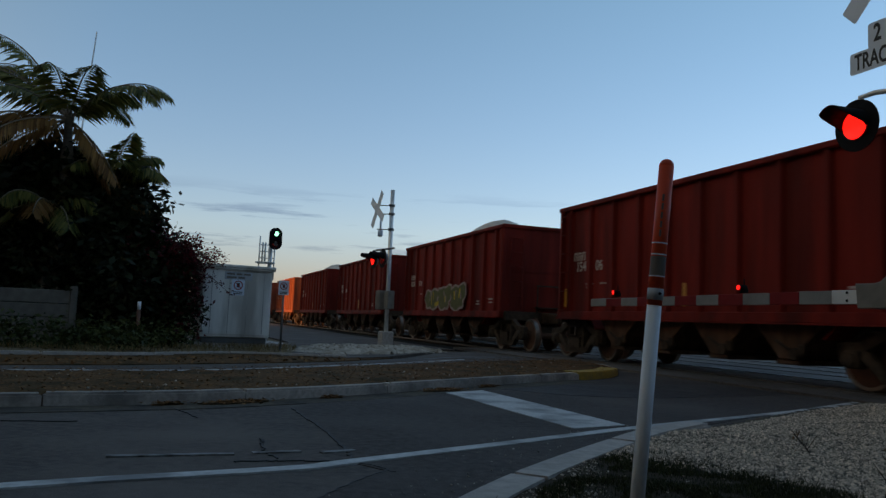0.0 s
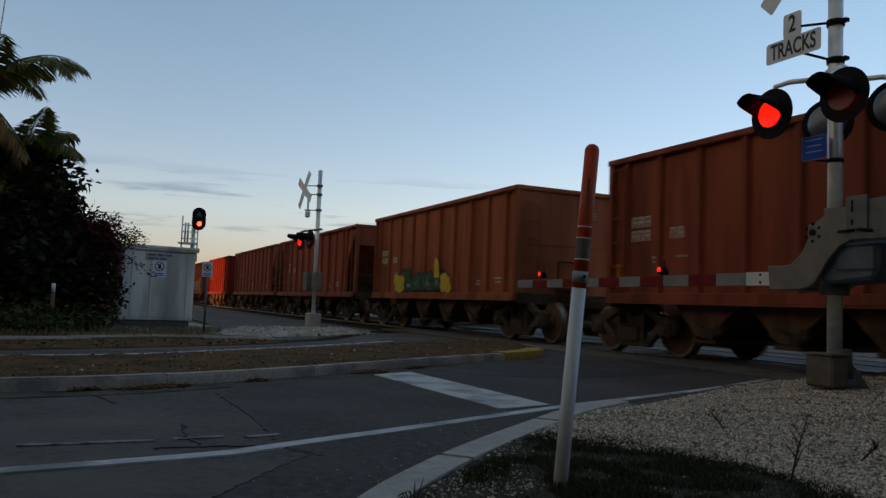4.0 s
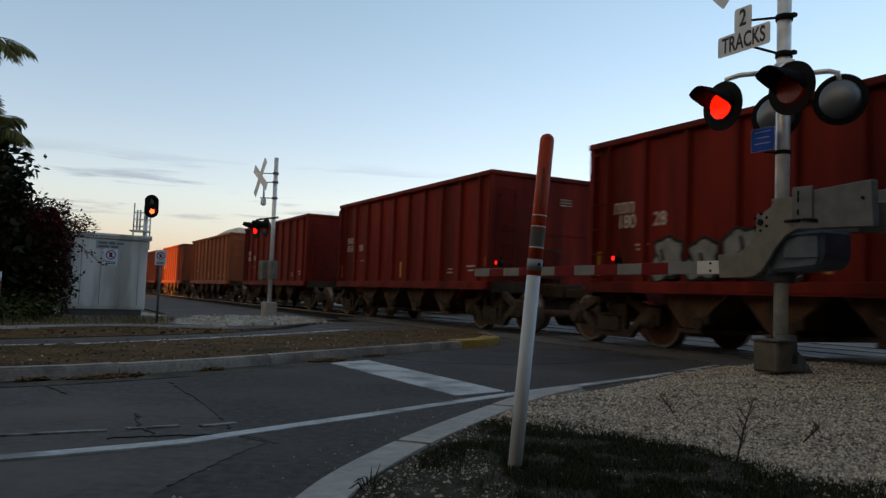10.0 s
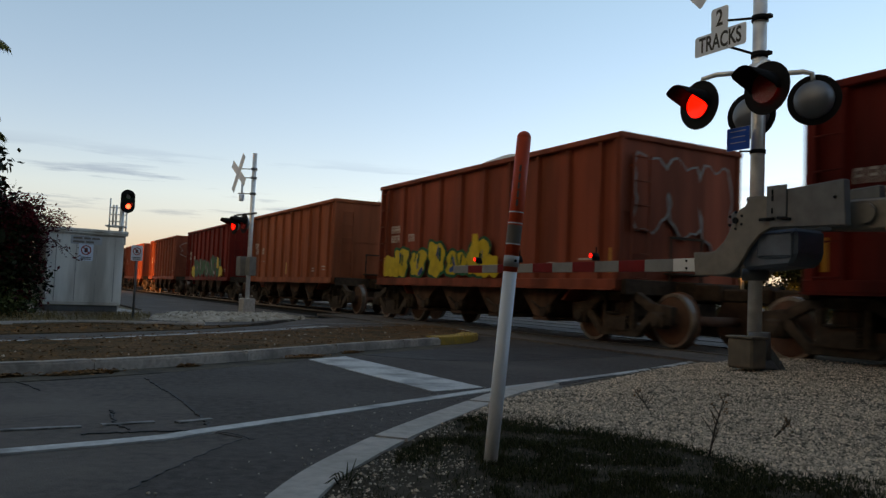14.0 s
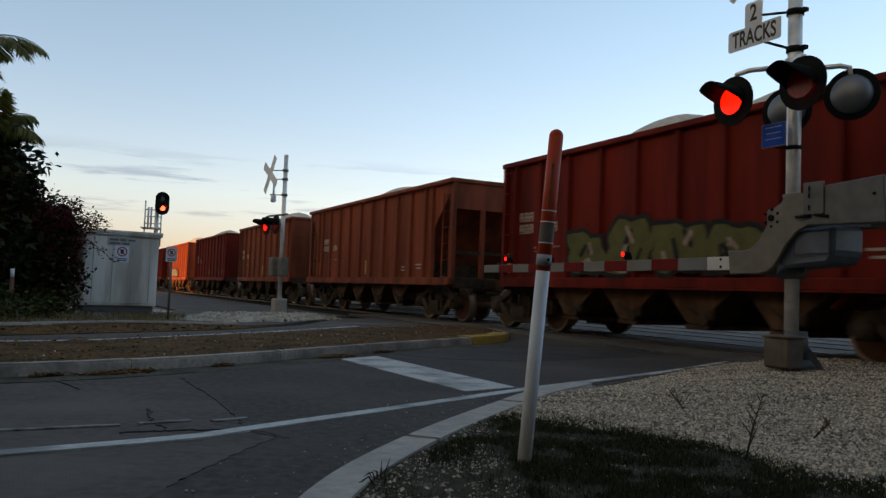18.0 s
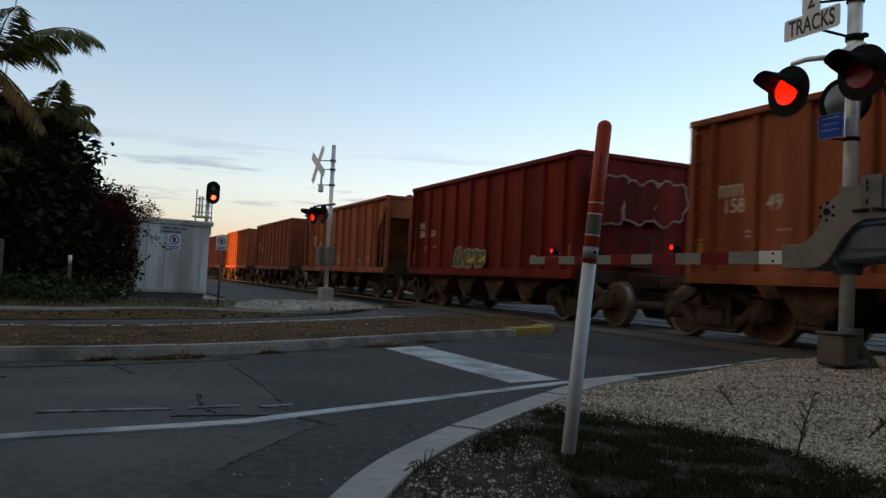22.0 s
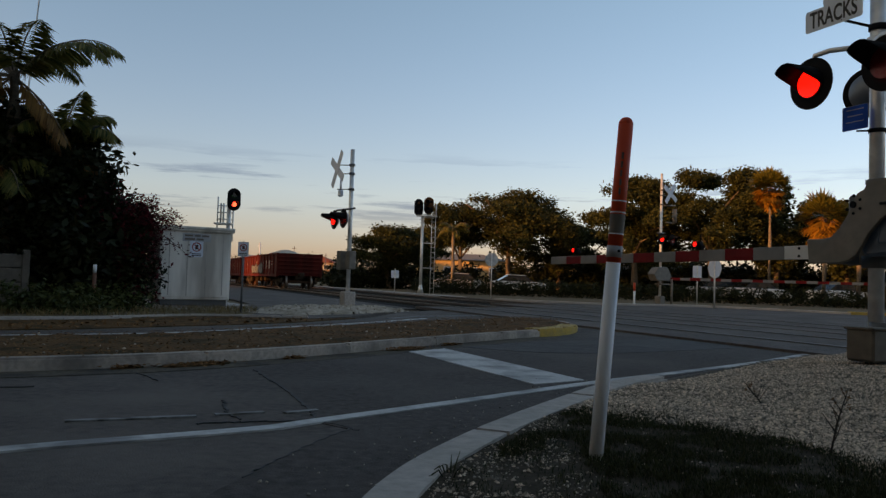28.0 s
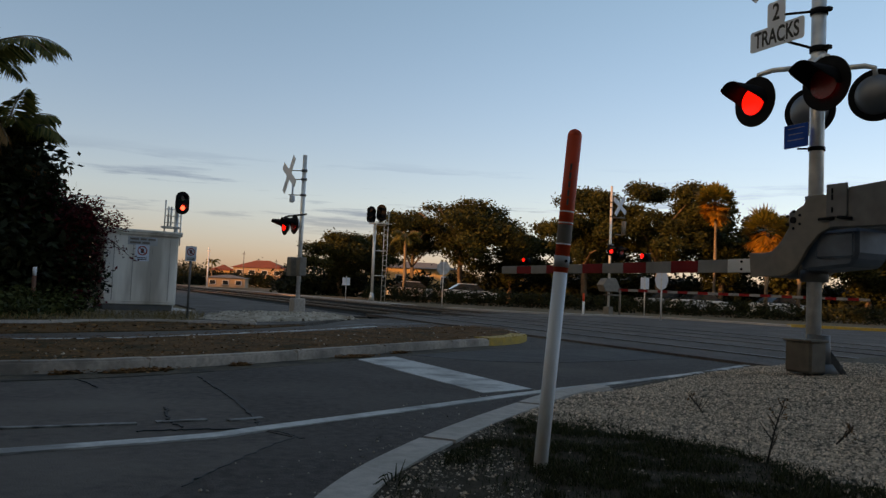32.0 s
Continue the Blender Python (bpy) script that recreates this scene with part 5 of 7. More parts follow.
RED_LENS = mat("unlit_red_lens", (0.3, 0.012, 0.012), 0.25, vary=0.15, scale=60, bump=0.4, bump_scale=120)
RED_GLOW = glow("lit_red_lens", (1.0, 0.014, 0.012), 2.0)
AMBER_GLOW = glow("lit_signal_red", (1.0, 0.06, 0.035), 6.0)
GREEN_GLOW = glow("lit_signal_green", (0.2, 1.0, 0.65), 2.5)
DARK_LENS = mat("unlit_signal_lens", (0.01, 0.012, 0.012), 0.2, bump=0)
LAMP_BACK = mat("aluminium_lamp_back", (0.19, 0.2, 0.215), 0.45, metal=0.6, vary=0.1, bump=0)
flashing = []


def flash_rows(base, lit_on_second):
    """A two-faced lens turns over twice a second: lit around each whole second, or around each half."""
    rows, turn = [], 0 if lit_on_second else 180
    rows.append((0.0, base @ pose(0, 0, 0, 0, 0, turn)))
    for k in range(1, 65):
        t = k / 2 - 0.12
        for j in (0, 1, 2, 3):
            rows.append((t + j / 30, base @ pose(0, 0, 0, 0, 0, turn + 60 * j)))
        turn += 180
    rows.append((32.0, base @ pose(0, 0, 0, 0, 0, turn)))
    return rows


def lens(parent, place, radius, lit, dark, name="lens", turn=0):
    """A thin round lens in its holder, one face lit, the other dark; local -y... the lit face looks along +y."""
    bm = bmesh.new()
    for y0, y1, mi, r in ((0.004, .009, 0, radius * .94), (-.012, .004, 1, radius)):
        rod(bm, (0, y0, 0), (0, y1, 0), r, n=24, smooth=False, mi=mi)
    ob = part(name, bm, (lit, dark), parent)
    ob.matrix_basis = pose(*place, 0, 0, turn)
    return ob


def lamp_unit(gate, x, y, z, facing, on_second, name="flasher", yaw=0):
    """A round crossing lamp: backing disc, hooded lens, domed back. facing: 1 looks along +y, -1 along -y."""
    f = facing
    bm = bmesh.new()
    rod(bm, (0, 0, 0), (0, .012, 0), .262, n=40, smooth=False)
    unit = part(name, bm, MATT_BLACK, gate)
    unit.matrix_basis = pose(x, y, z, 0, 0, (0 if f > 0 else 180) + yaw)
    bm = bmesh.new()
    bmesh.ops.create_uvsphere(bm, u_segments=24, v_segments=12, radius=.2, matrix=Matrix.Translation((0, -.002, 0)) @ Matrix.Diagonal((1, .62, 1, 1)))
    bmesh.ops.delete(bm, geom=[v for v in bm.verts if v.co.y > .0], context='VERTS')
    for fc in bm.faces:
        fc.smooth = True
    part("lamp_back", bm, LAMP_BACK, unit)
    bm = bmesh.new()      # hood: an open half tube over the lens, longer at the top
    n, R = 22, .165
    ring = []
    for k in range(n + 1):
        a = radians(-12 + 204 * k / n)
        L = .36 if math.sin(a) > .5 else .36 - .3 * min(1, (.5 - math.sin(a)) / .6)
        ring.append([bm.verts.new((math.cos(a) * q, yy - (0), math.sin(a) * q)) for q, yy in ((R, .012), (R * .97, L), (R * .97 - .006, L), (R - .006, .012))])
    for a, b in zip(ring, ring[1:]):
        for i in range(3):
            bm.faces.new((a[i], a[i + 1], b[i + 1], b[i])).smooth = True
    part("hood", bm, MATT_BLACK, unit)
    ln = lens(unit, (0, .03, 0), .15, RED_GLOW, RED_LENS, turn=0 if on_second is not None else 180)
    if on_second is not None:
        flashing.append((ln, flash_rows(pose(0, .03, 0), on_second)))
    return unit


MAST = (3.73, 7.78)
gate = thing("crossing_gate", "lowered crossing gate with striped arm, red flashers and signs", "crossing gate", pose(*MAST, 0, 0, 0, TRACK_TURN))
bm = bmesh.new()
rod(bm, (0, 0, .1), (0, 0, 5.0), .071, n=24)
rod(bm, (0, 0, 5.0), (0, 0, 5.04), .08, .03, n=24)
part("mast", bm, GALV, gate, "dull galvanised steel pipe")
bm = bmesh.new()
prism(bm, [(-.22, -.2), (.1, -.2), (.1, .2), (-.22, .2)], .05, .1, bevel=.015)
rod(bm, (-.06, 0, .1), (-.06, 0, .2), .2, .13, n=20)
rod(bm, (-.06, 0, .2), (-.06, 0, .48), .115, .105, n=20)
for a in range(4):
    bmx = pose(-.06, 0, 0, 0, 0, 45 + 90 * a)
    prism(bm, [(.1, .1), (.26, .1), (.24, .14), (.12, .32), (.1, .32)], -.015, .015, bmx @ Matrix.Rotation(radians(90), 4, 'X'))
    rod(bm, bmx @ Vector((.2, 0, .08)), bmx @ Vector((.2, 0, .2)), .02, n=6)
part("mast_foot", bm, CAST_DARK, gate)
bm = bmesh.new()
box(bm, (-.155, .3, .275), (.3, .22, .3), bevel=.02)
box(bm, (-.155, .3, .43), (.33, .25, .025), bevel=.008)
rod(bm, (-.1, .2, .12), (-.3, .35, .03), .02, n=8)
part("junction_box", bm, BOX_BROWN, gate, "grey cast junction box at the foot")
bm = bmesh.new()
box(bm, (.08, -.1, .75), (.08, .06, .6), bevel=.01)
part("conduit", bm, CAST, gate)
# arm mechanism
side = Matrix.Rotation(radians(90), 4, 'X')      # outline (x, z) pushed along -y
bracket = [(.56, 1.29), (.35, 1.285), (.27, 1.3), (.17, 1.38), (.1, 1.48), (.04, 1.58), (-.024, 1.706), (-.1, 1.74), (-.138, 1.812), (-.2, 1.83), (-.316, 1.825), (-.42, 1.79), (-.45, 1.52), (-.4, 1.5), (-.278, 1.447), (-.149, 1.311), (-.08, 1.2), (-.017, 1.115), (.06, 1.065), (.158, 1.045), (.535, 1.04)]
bm = bmesh.new()
prism(bm, bracket, -.3, -.25, side, bevel=.008)
part("arm_bracket", bm, CAST, gate, "dull grey curved arm bracket")
bm = bmesh.new()
prism(bm, bracket, .25, .3, side, bevel=.008)
part("arm_bracket", bm, CAST, gate)
part("hub", rod(bmesh.new(), (.009, .29, 1.6), (.009, .315, 1.6), .033, n=14), MATT_BLACK, gate)
for a in range(6):
    x, z = .009 + .085 * math.sin(a * 1.0472), 1.6 + .085 * math.cos(a * 1.0472)
    part("hub_bolt", rod(bmesh.new(), (x, .29, z), (x, .306, z), .015, n=8), MATT_BLACK, gate)
bm = bmesh.new()
prism(bm, [(.53, 1.05), (.53, 1.29), (.4, 1.29), (.4, 1.05)], -.25, .25, side)
box(bm, (.02, 0, 1.6), (.2, .5, .2), bevel=.02)
part("bracket_yoke", bm, CAST_DARK, gate)
bm = bmesh.new()
prism(bm, [(-.4, 1.85), (-1.18, 1.9), (-1.2, 1.48), (-.41, 1.5)], -.33, -.24, side, bevel=.01)
prism(bm, [(-.4, 1.85), (-1.18, 1.9), (-1.2, 1.48), (-.41, 1.5)], .2, .28, side, bevel=.01)
part("counterweight", bm, CAST_DARK, gate, "dark grey steel counterweight plates")
for z in (1.84, 1.78, 1.66):
    part("slot_bar", box(bmesh.new(), (-.46, .352, z), (.012, .012, .05)), MATT_BLACK, gate)
for a, b in (((-.3, .33, 1.585), (-.47, .345, 1.585)), ((-.52, .35, 1.59), (-.66, .35, 1.57)), ((-1.1, .33, 1.74), (-1.1, .345, 1.74))):
    part("bolt", rod(bmesh.new(), a, b, .014, n=8), MATT_BLACK, gate)
part("slot_plate", box(bmesh.new(), (-.5, .338, 1.75), (.22, .02, .31), bevel=.006), CAST_DARK, gate)
bm = bmesh.new()
prism(bm, [(-.9, 1.74), (-2.1, 1.72), (-2.1, 1.47), (-1.3, 1.45), (-.9, 1.47)], -.12, .12, side, bevel=.02)
rod(bm, (-1.27, .13, 1.6), (-1.27, .17, 1.6), .09, n=16)
part("counterweight_arm", bm, CAST, gate)
bm = bmesh.new()
prism(bm, [(-.14, 1.48), (-.63, 1.5), (-.63, 1.24), (-.56, 1.14), (-.04, 1.1), (.02, 1.2)], -.22, .22, side, bevel=.03)
box(bm, (-.4, .225, 1.34), (.4, .02, .24), bevel=.02)
part("motor_case", bm, CAST_BLUE, gate, "blue-grey motor case")
bm = bmesh.new()
part("mast_clamp", rod(bm, (0, 0, 1.0), (0, 0, 1.12), .13, n=20), CAST_DARK, gate)
part("mast_clamp", rod(bmesh.new(), (0, 0, 1.82), (0, 0, 1.86), .1, n=20), CAST_DARK, gate)
# arm
arm_edges = (.5, .86, 1.3, 1.74, 2.18, 2.62, 3.05, 3.5, 3.95, 4.4, 4.83, 5.25, 5.72)
arm = part("gate_arm", box(bmesh.new(), (3.1, .27, 1.155), (5.2, .03, .1), bevel=.004), ARM_GREY, gate)
for k, (a, b) in enumerate(zip(arm_edges, arm_edges[1:])):
    h0 = .142 - .0025 * k
    bm = box(bmesh.new(), ((a + b) / 2, .27, 1.157 - .0015 * k), (b - a - .002, .042, h0), bevel=.004)
    part("arm_stripe", bm, ARM_WHITE if k == 0 else ARM_RED if k % 2 == 0 else ARM_GREY, arm)
bm = bmesh.new()
for k, (x, z) in enumerate(((.66, 1.2), (.66, 1.12))):
    rod(bm, (x, .285, z), (x, .3, z), .014, n=8)
part("bolt_pair", bm, MATT_BLACK, arm)
for x, on in ((4.95, True), (3.85, False), (2.18, True)):
    bm = bmesh.new()
    box(bm, (x, .27, 1.255), (.09, .07, .055), bevel=.01)
    rod(bm, (x, .25, 1.29), (x, .34, 1.29), .036, n=16)
    rod(bm, (x, .27, 1.3), (x, .27, 1.4), .008, n=6)
    al = part("arm_lamp", bm, MATT_BLACK, arm)
    ln = lens(al, (x, .35, 1.29), .03, RED_GLOW, RED_LENS)
    flashing.append((ln, flash_rows(pose(x, .35, 1.29), on)))
# cross arm and four lamps
bm = bmesh.new()
for s in (1, -1):
    ex = .465 if s > 0 else .385
    tube(bm, [(0, s * .1, 3.17), (.3, s * .3, 3.17), (ex - .02, s * .34, 3.15), (ex, s * .345, 3.04)], .026, n=10)
    tube(bm, [(0, s * .1, 3.17), (-.3, s * .3, 3.17), (-.375, s * .34, 3.14), (-.385, s * .345, 3.05)], .026, n=10)
rod(bm, (0, 0, 3.06), (0, 0, 3.26), .1, n=20)
part("lamp_cross_arm", bm, GALV, gate)
lamp_unit(gate, .465, .36, 2.865, 1, True)
lamp_unit(gate, -.385, .36, 2.87, 1, False)
lamp_unit(gate, .385, -.36, 2.85, -1, None, yaw=22)
lamp_unit(gate, -.385, -.36, 2.87, -1, None, yaw=22)


def rounded(w, h, r, n=4):
    out = []
    for cx, cy, a0 in ((w / 2 - r, h / 2 - r, 0), (-w / 2 + r, h / 2 - r, 90), (-w / 2 + r, -h / 2 + r, 180), (w / 2 - r, -h / 2 + r, 270)):
        out += [(cx + r * math.cos(radians(a0 + 90 * k / n)), cy + r * math.sin(radians(a0 + 90 * k / n))) for k in range(n + 1)]
    return out


# the signs face along +y of the gate; seen from there +x lies to the viewer's left
FACE = pose(0, 0, 0, 90, 0, 180)
bm = bmesh.new()
prism(bm, rounded(.69, .229, .03), 0, .004, pose(.375, .17, 3.585) @ FACE)
prism(bm, rounded(.229, .26, .03), 0, .004, pose(.383, .169, 3.825) @ FACE)
sign = part("tracks_sign", bm, SIGN_WHITE, gate, "white sign reading 2 TRACKS")
text("sign_word", "TRACKS", .235, SIGN_BLACK, pose(.375, .176, 3.582) @ FACE, sign, .66, .022)
text("sign_numeral", "2", .25, SIGN_BLACK, pose(.383, .176, 3.83) @ FACE, sign, .75, .022)
for z, zs in ((3.36, 3.5), (3.75, 3.78)):
    bm = bmesh.new()
    rod(bm, (0, .05, z), (.28, .165, zs), .014, n=8)
    rod(bm, (0, 0, z - .03), (0, 0, z + .03), .085, n=20)
    box(bm, (-.1, 0, z), (.08, .06, .04), bevel=.005)
    part("sign_clamp", bm, MATT_BLACK, gate)
bm = bmesh.new()
for a in (45, -45):
    m = pose(.3, .17 + .006 * (a > 0), 4.52) @ FACE @ Matrix.Rotation(radians(a), 4, 'Z')
    prism(bm, rounded(1.22, .229, .025), 0, .004, m)
buck = part("crossbuck", bm, SIGN_WHITE, gate, "white crossbuck sign")
text("buck_word", "CROSSING", .17, SIGN_BLACK, pose(.3, .182, 4.52) @ FACE @ Matrix.Rotation(radians(45), 4, 'Z'), buck, .85)
bm = bmesh.new()
prism(bm, rounded(.285, .235, .012), 0, .003, pose(.115, .16, 2.475) @ FACE)
blue = part("blue_notice", bm, SIGN_BLUE, gate, "small blue notice plate with white lines")
bm = bmesh.new()
for k in range(3):
    box(bm, (.115, .165, 2.555 - .06 * k), (.2 - .03 * (k % 2), .002, .007))
prism(bm, rounded(.285, .235, .012), -.0005, .001, pose(.115, .161, 2.475) @ FACE @ Matrix.Diagonal((1.03, 1.03, 1, 1)))
part("notice_line", bm, SIGN_GREY, blue)
bm = bmesh.new()
rod(bm, (0, 0, 2.32), (0, 0, 2.36), .08, n=20)
rod(bm, (0, .05, 2.34), (.1, .16, 2.34), .01, n=6)
part("notice_clamp", bm, MATT_BLACK, gate)

# marker post
POST_WHITE = mat("white_plastic_post", (0.82, 0.86, 0.9), 0.45, vary=0.06, stain=(0.68, 0.67, 0.64), stain_amount=0.35, stain_scale=3, bump=0.03)
POST_ORANGE = mat("orange_plastic_sleeve", (0.8, 0.075, 0.02), 0.5, vary=0.1, spec=0.3, stain=(0.6, 0.055, 0.016), stain_scale=3, bump=0.03)
LABEL_GREY = mat("faded_post_label", (0.16, 0.13, 0.11), 0.6, vary=0.15, bump=0)
post = thing("marker_post", "white plastic cable marker post with an orange domed top, leaning slightly", "marker post", pose(.423, 3.11, 0, 0, 3.9, 0))
bm = bmesh.new()
rod(bm, (0, 0, -.1), (0, 0, .86), .028, n=28)
part("tube", bm, POST_WHITE, post)
bm = bmesh.new()
rod(bm, (0, 0, .84), (0, 0, 1.39), .029, n=28)
bmesh.ops.create_uvsphere(bm, u_segments=28, v_segments=12, radius=.029, matrix=Matrix.Translation((0, 0, 1.39)))
for f in bm.faces:
    f.smooth = True
part("sleeve", bm, POST_ORANGE, post, "orange sleeve with a domed top")
bm = bmesh.new()
rod(bm, (0, 0, .86), (0, 0, .905), .0312, n=28)
part("collar", bm, SIGN_GREY, post)
bm = bmesh.new()
part("post_label", rod(bm, (0, 0, .955), (0, 0, 1.03), .0296, n=28, caps=False), LABEL_GREY, post)
for k in range(5):
    part("writing_bar", box(bmesh.new(), (-.006, -.0296, 1.12 + .035 * k), (.008, .002, .026)), LABEL_GREY, post)
for z in (.95, 1.035, 1.08):
    part("white_band", rod(bmesh.new(), (0, 0, z), (0, 0, z + .005), .0298, n=28, caps=False), POST_WHITE, post)
bm = bmesh.new()
rod(bm, (.012, -.03, .885), (.012, -.036, .885), .006, n=8)
part("collar_screw", bm, MATT_BLACK, post)

# signal case (shed) with its slab
CASE = mat("aluminium_signal_case", (0.86, 0.84, 0.79), 0.4, metal=0.25, vary=0.12, scale=3, stain=(0.34, 0.31, 0.27), stain_amount=0.8, stain_scale=1.7, bump=0.06, bump_scale=12, stretch=(1, 1, 0.18))
CASE_SEAM = mat("dusty_grey_seam", (0.42, 0.4, 0.37), 0.7, vary=0.2, scale=6, bump=0)
c0, c1 = Vector((-6.5, 14.98)), Vector((-5.33, 15.75))
cdir = (c1 - c0).normalized()
cang = math.degrees(math.atan2(cdir.y, cdir.x))
W = (c1 - c0).length
case = thing("signal_case", "plain aluminium railway signal case with small signs, on a concrete slab", "signal case", pose(c0.x, c0.y, .12, 0, 0, cang))
bm = bmesh.new()
box(bm, (W / 2, .55, .82), (W, 1.1, 1.42), bevel=.012)
part("body", bm, CASE, case)
bm = bmesh.new()
box(bm, (W / 2, .52, 1.55), (W + .1, 1.22, .06), bevel=.012)
box(bm, (W / 2, -.04, 1.51), (W + .1, .05, .05), bevel=.006)
part("roof", bm, CASE, case)
for a, b in ((.03, .97),):
    bm = bmesh.new()
    box(bm, (W * (a + b) / 2, -.008, .81), (W * (b - a), .02, 1.3), bevel=.006)
    dr = part("door", bm, CASE, case)
    for f in (.13, .38, .64, .88):
        part("seam", box(bmesh.new(), (W * f, -.021, .81), (.014, .008, 1.24)), CASE_SEAM, dr)
    for z in (.25, .75, 1.25):
        part("hinge", rod(bmesh.new(), (W * (a if a < .2 else b), -.022, z), (W * (a if a < .2 else b), -.022, z + .1), .012, n=8), CASE, dr)
bm = bmesh.new()
box(bm, (W / 2, .55, .05), (W - .1, 1.0, .12))
part("plinth", bm, CAST_DARK, case)
bm = bmesh.new()
prism(bm, rounded(.56, .16, .01), 0, .006, pose(W * .5, -.022, 1.36) @ pose(0, 0, 0, 90))
nm = part("name_plate", bm, SIGN_GREY, case, "grey plate with two unreadable lines")
bm = bmesh.new()
for z, ws in ((1.395, (.16, .12, .14)), (1.325, (.2, .14))):
    x = -.24
    for w_ in ws:
        box(bm, (W * .5 + x + w_ / 2, -.03, z), (w_, .003, .035))
        x += w_ + .03
part("plate_line", bm, LABEL_GREY, nm)


def ban_sign(parent, m, w, h):
    """A white plate with a circled bar and two lines of unreadable writing."""
    s = part("ban_sign", prism(bmesh.new(), rounded(w, h, .015), 0, .004, m), SIGN_WHITE, parent, "white prohibition sign")
    bm = bmesh.new()
    n, r1, r0, cy = 24, w * .36, w * .28, h * .12
    for k in range(n):
        a, b = 6.2832 * k / n, 6.2832 * (k + 1) / n
        prism(bm, [(r0 * math.cos(a), cy + r0 * math.sin(a)), (r1 * math.cos(a), cy + r1 * math.sin(a)), (r1 * math.cos(b), cy + r1 * math.sin(b)), (r0 * math.cos(b), cy + r0 * math.sin(b))], .004, .006, m)
    prism(bm, [(-r0, cy + r0 * .85), (-r0 * .85, cy + r0), (r0, cy - r0 * .85), (r0 * .85, cy - r0)], .004, .006, m)
    part("ban_ring", bm, SIGN_RED, s)
    bm = bmesh.new()
    box(bm, (0, cy, .005), (w * .22, w * .34, .001), m)
    for y in (-.3, -.4):
        box(bm, (0, h * y, .005), (w * .7, h * .05, .001), m)
    tagged(part("sign_line", bm, SIGN_BLACK, s), kind="stuff")


ban_sign(case, pose(W * .5, -.024, 1.13) @ pose(0, 0, 0, 90), .26, .33)
tagged(slab("concrete_slab", [(-6.95, 14.75), (-5.0, 16.1), (-5.95, 17.6), (-7.9, 16.2)], -.05, .12, PALE_CONCRETE, "pale concrete slab under the signal case", "slab"))

# no-stopping sign on a thin post
np_ = thing("no_parking_sign", "small white prohibition sign on a thin dark post", "sign", pose(-4.74, 14.72, 0, 0, 0, 14))
part("pole", rod(bmesh.new(), (0, 0, -.05), (0, 0, 1.4), .022, n=10), CAST_DARK, np_)
ban_sign(np_, pose(0, -.025, 1.25) @ pose(0, 0, 0, 90), .2, .28)

# block signal on its mast behind the case


def signal_head(parent, x, y, z, turn, k=1.0, lit=None):
    """A colour-light head: black backing oval, two hooded lenses; the lit lens changes early on."""
    m = pose(x, y, z, 0, 0, turn) @ Matrix.Diagonal((k, k, k, 1))
    o = []
    for a in range(24):
        ang = 6.2832 * a / 24
        o.append((.3 * math.cos(ang), .3 * math.sin(ang) + (.2 if math.sin(ang) > 0 else -.2)))
    head = part("signal_head", prism(bmesh.new(), o, -.012, .012, m @ Matrix.Rotation(radians(90), 4, 'X')), MATT_BLACK, parent, "black signal head with hooded lenses")
    for zz in (.2, -.2):
        bm = bmesh.new()
        ring = []
        for q in range(19):
            a = radians(-20 + 220 * q / 18)
            L = .3 if math.sin(a) > -.2 else .1
            ring.append([bm.verts.new(m @ Vector((math.cos(a) * .13, -yy, zz + math.sin(a) * .13))) for yy in (.01, L)])
        for a, b in zip(ring, ring[1:]):
            bm.faces.new((a[0], a[1], b[1], b[0]))
        part("hood", bm, MATT_BLACK, head)
    bm = bmesh.new()
    box(bm, (0, .12, 0), (.36, .24, .75), m, bevel=.04)
    part("signal_case_back", bm, MATT_BLACK, head)
    return head


SIG = thing("block_signal", "railway block signal with black two-lens head above a platform", "railway signal", pose(-5.98, 16.9, 0, 0, 0, 10))
bm = bmesh.new()
rod(bm, (.16, .05, 0), (.16, .05, 2.3), .045, n=12)
part("mast", bm, GALV, SIG)
bm = bmesh.new()
box(bm, (.05, .1, 1.88), (.38, .35, .03))
for x in (-.12, .22):
    rod(bm, (x, .27, 1.5), (x, .27, 2.5 if x < 0 else 2.2), .016, n=6)
for z in (2.0, 2.15, 2.3):
    rod(bm, (-.12, .27, z), (.22, .27, z), .012, n=6)
for x in (-.04, .02):
    rod(bm, (x, .2, 1.9), (x, .2, 2.35), .02, n=8)
part("platform_rail", bm, GALV, SIG)
head = signal_head(SIG, .28, -.08, 2.42, 24, .5)
lg = lens(head, (.28, -.1, 2.53), .055, GREEN_GLOW, DARK_LENS, "green_lens", 188)
lr = lens(head, (.28, -.1, 2.31), .055, AMBER_GLOW, DARK_LENS, "red_lens", 188)
flashing.append((lg, [(t, pose(.295, -.105, 2.53, 0, 0, 204 + a)) for t, a in ((0, 0), (1.6, 0), (1.64, 60), (1.68, 120), (1.72, 180), (32, 180))]))
flashing.append((lr, [(t, pose(.295, -.105, 2.31, 0, 0, 24 + a)) for t, a in ((0, 0), (1.7, 0), (1.74, 60), (1.78, 120), (1.82, 180), (32, 180))]))


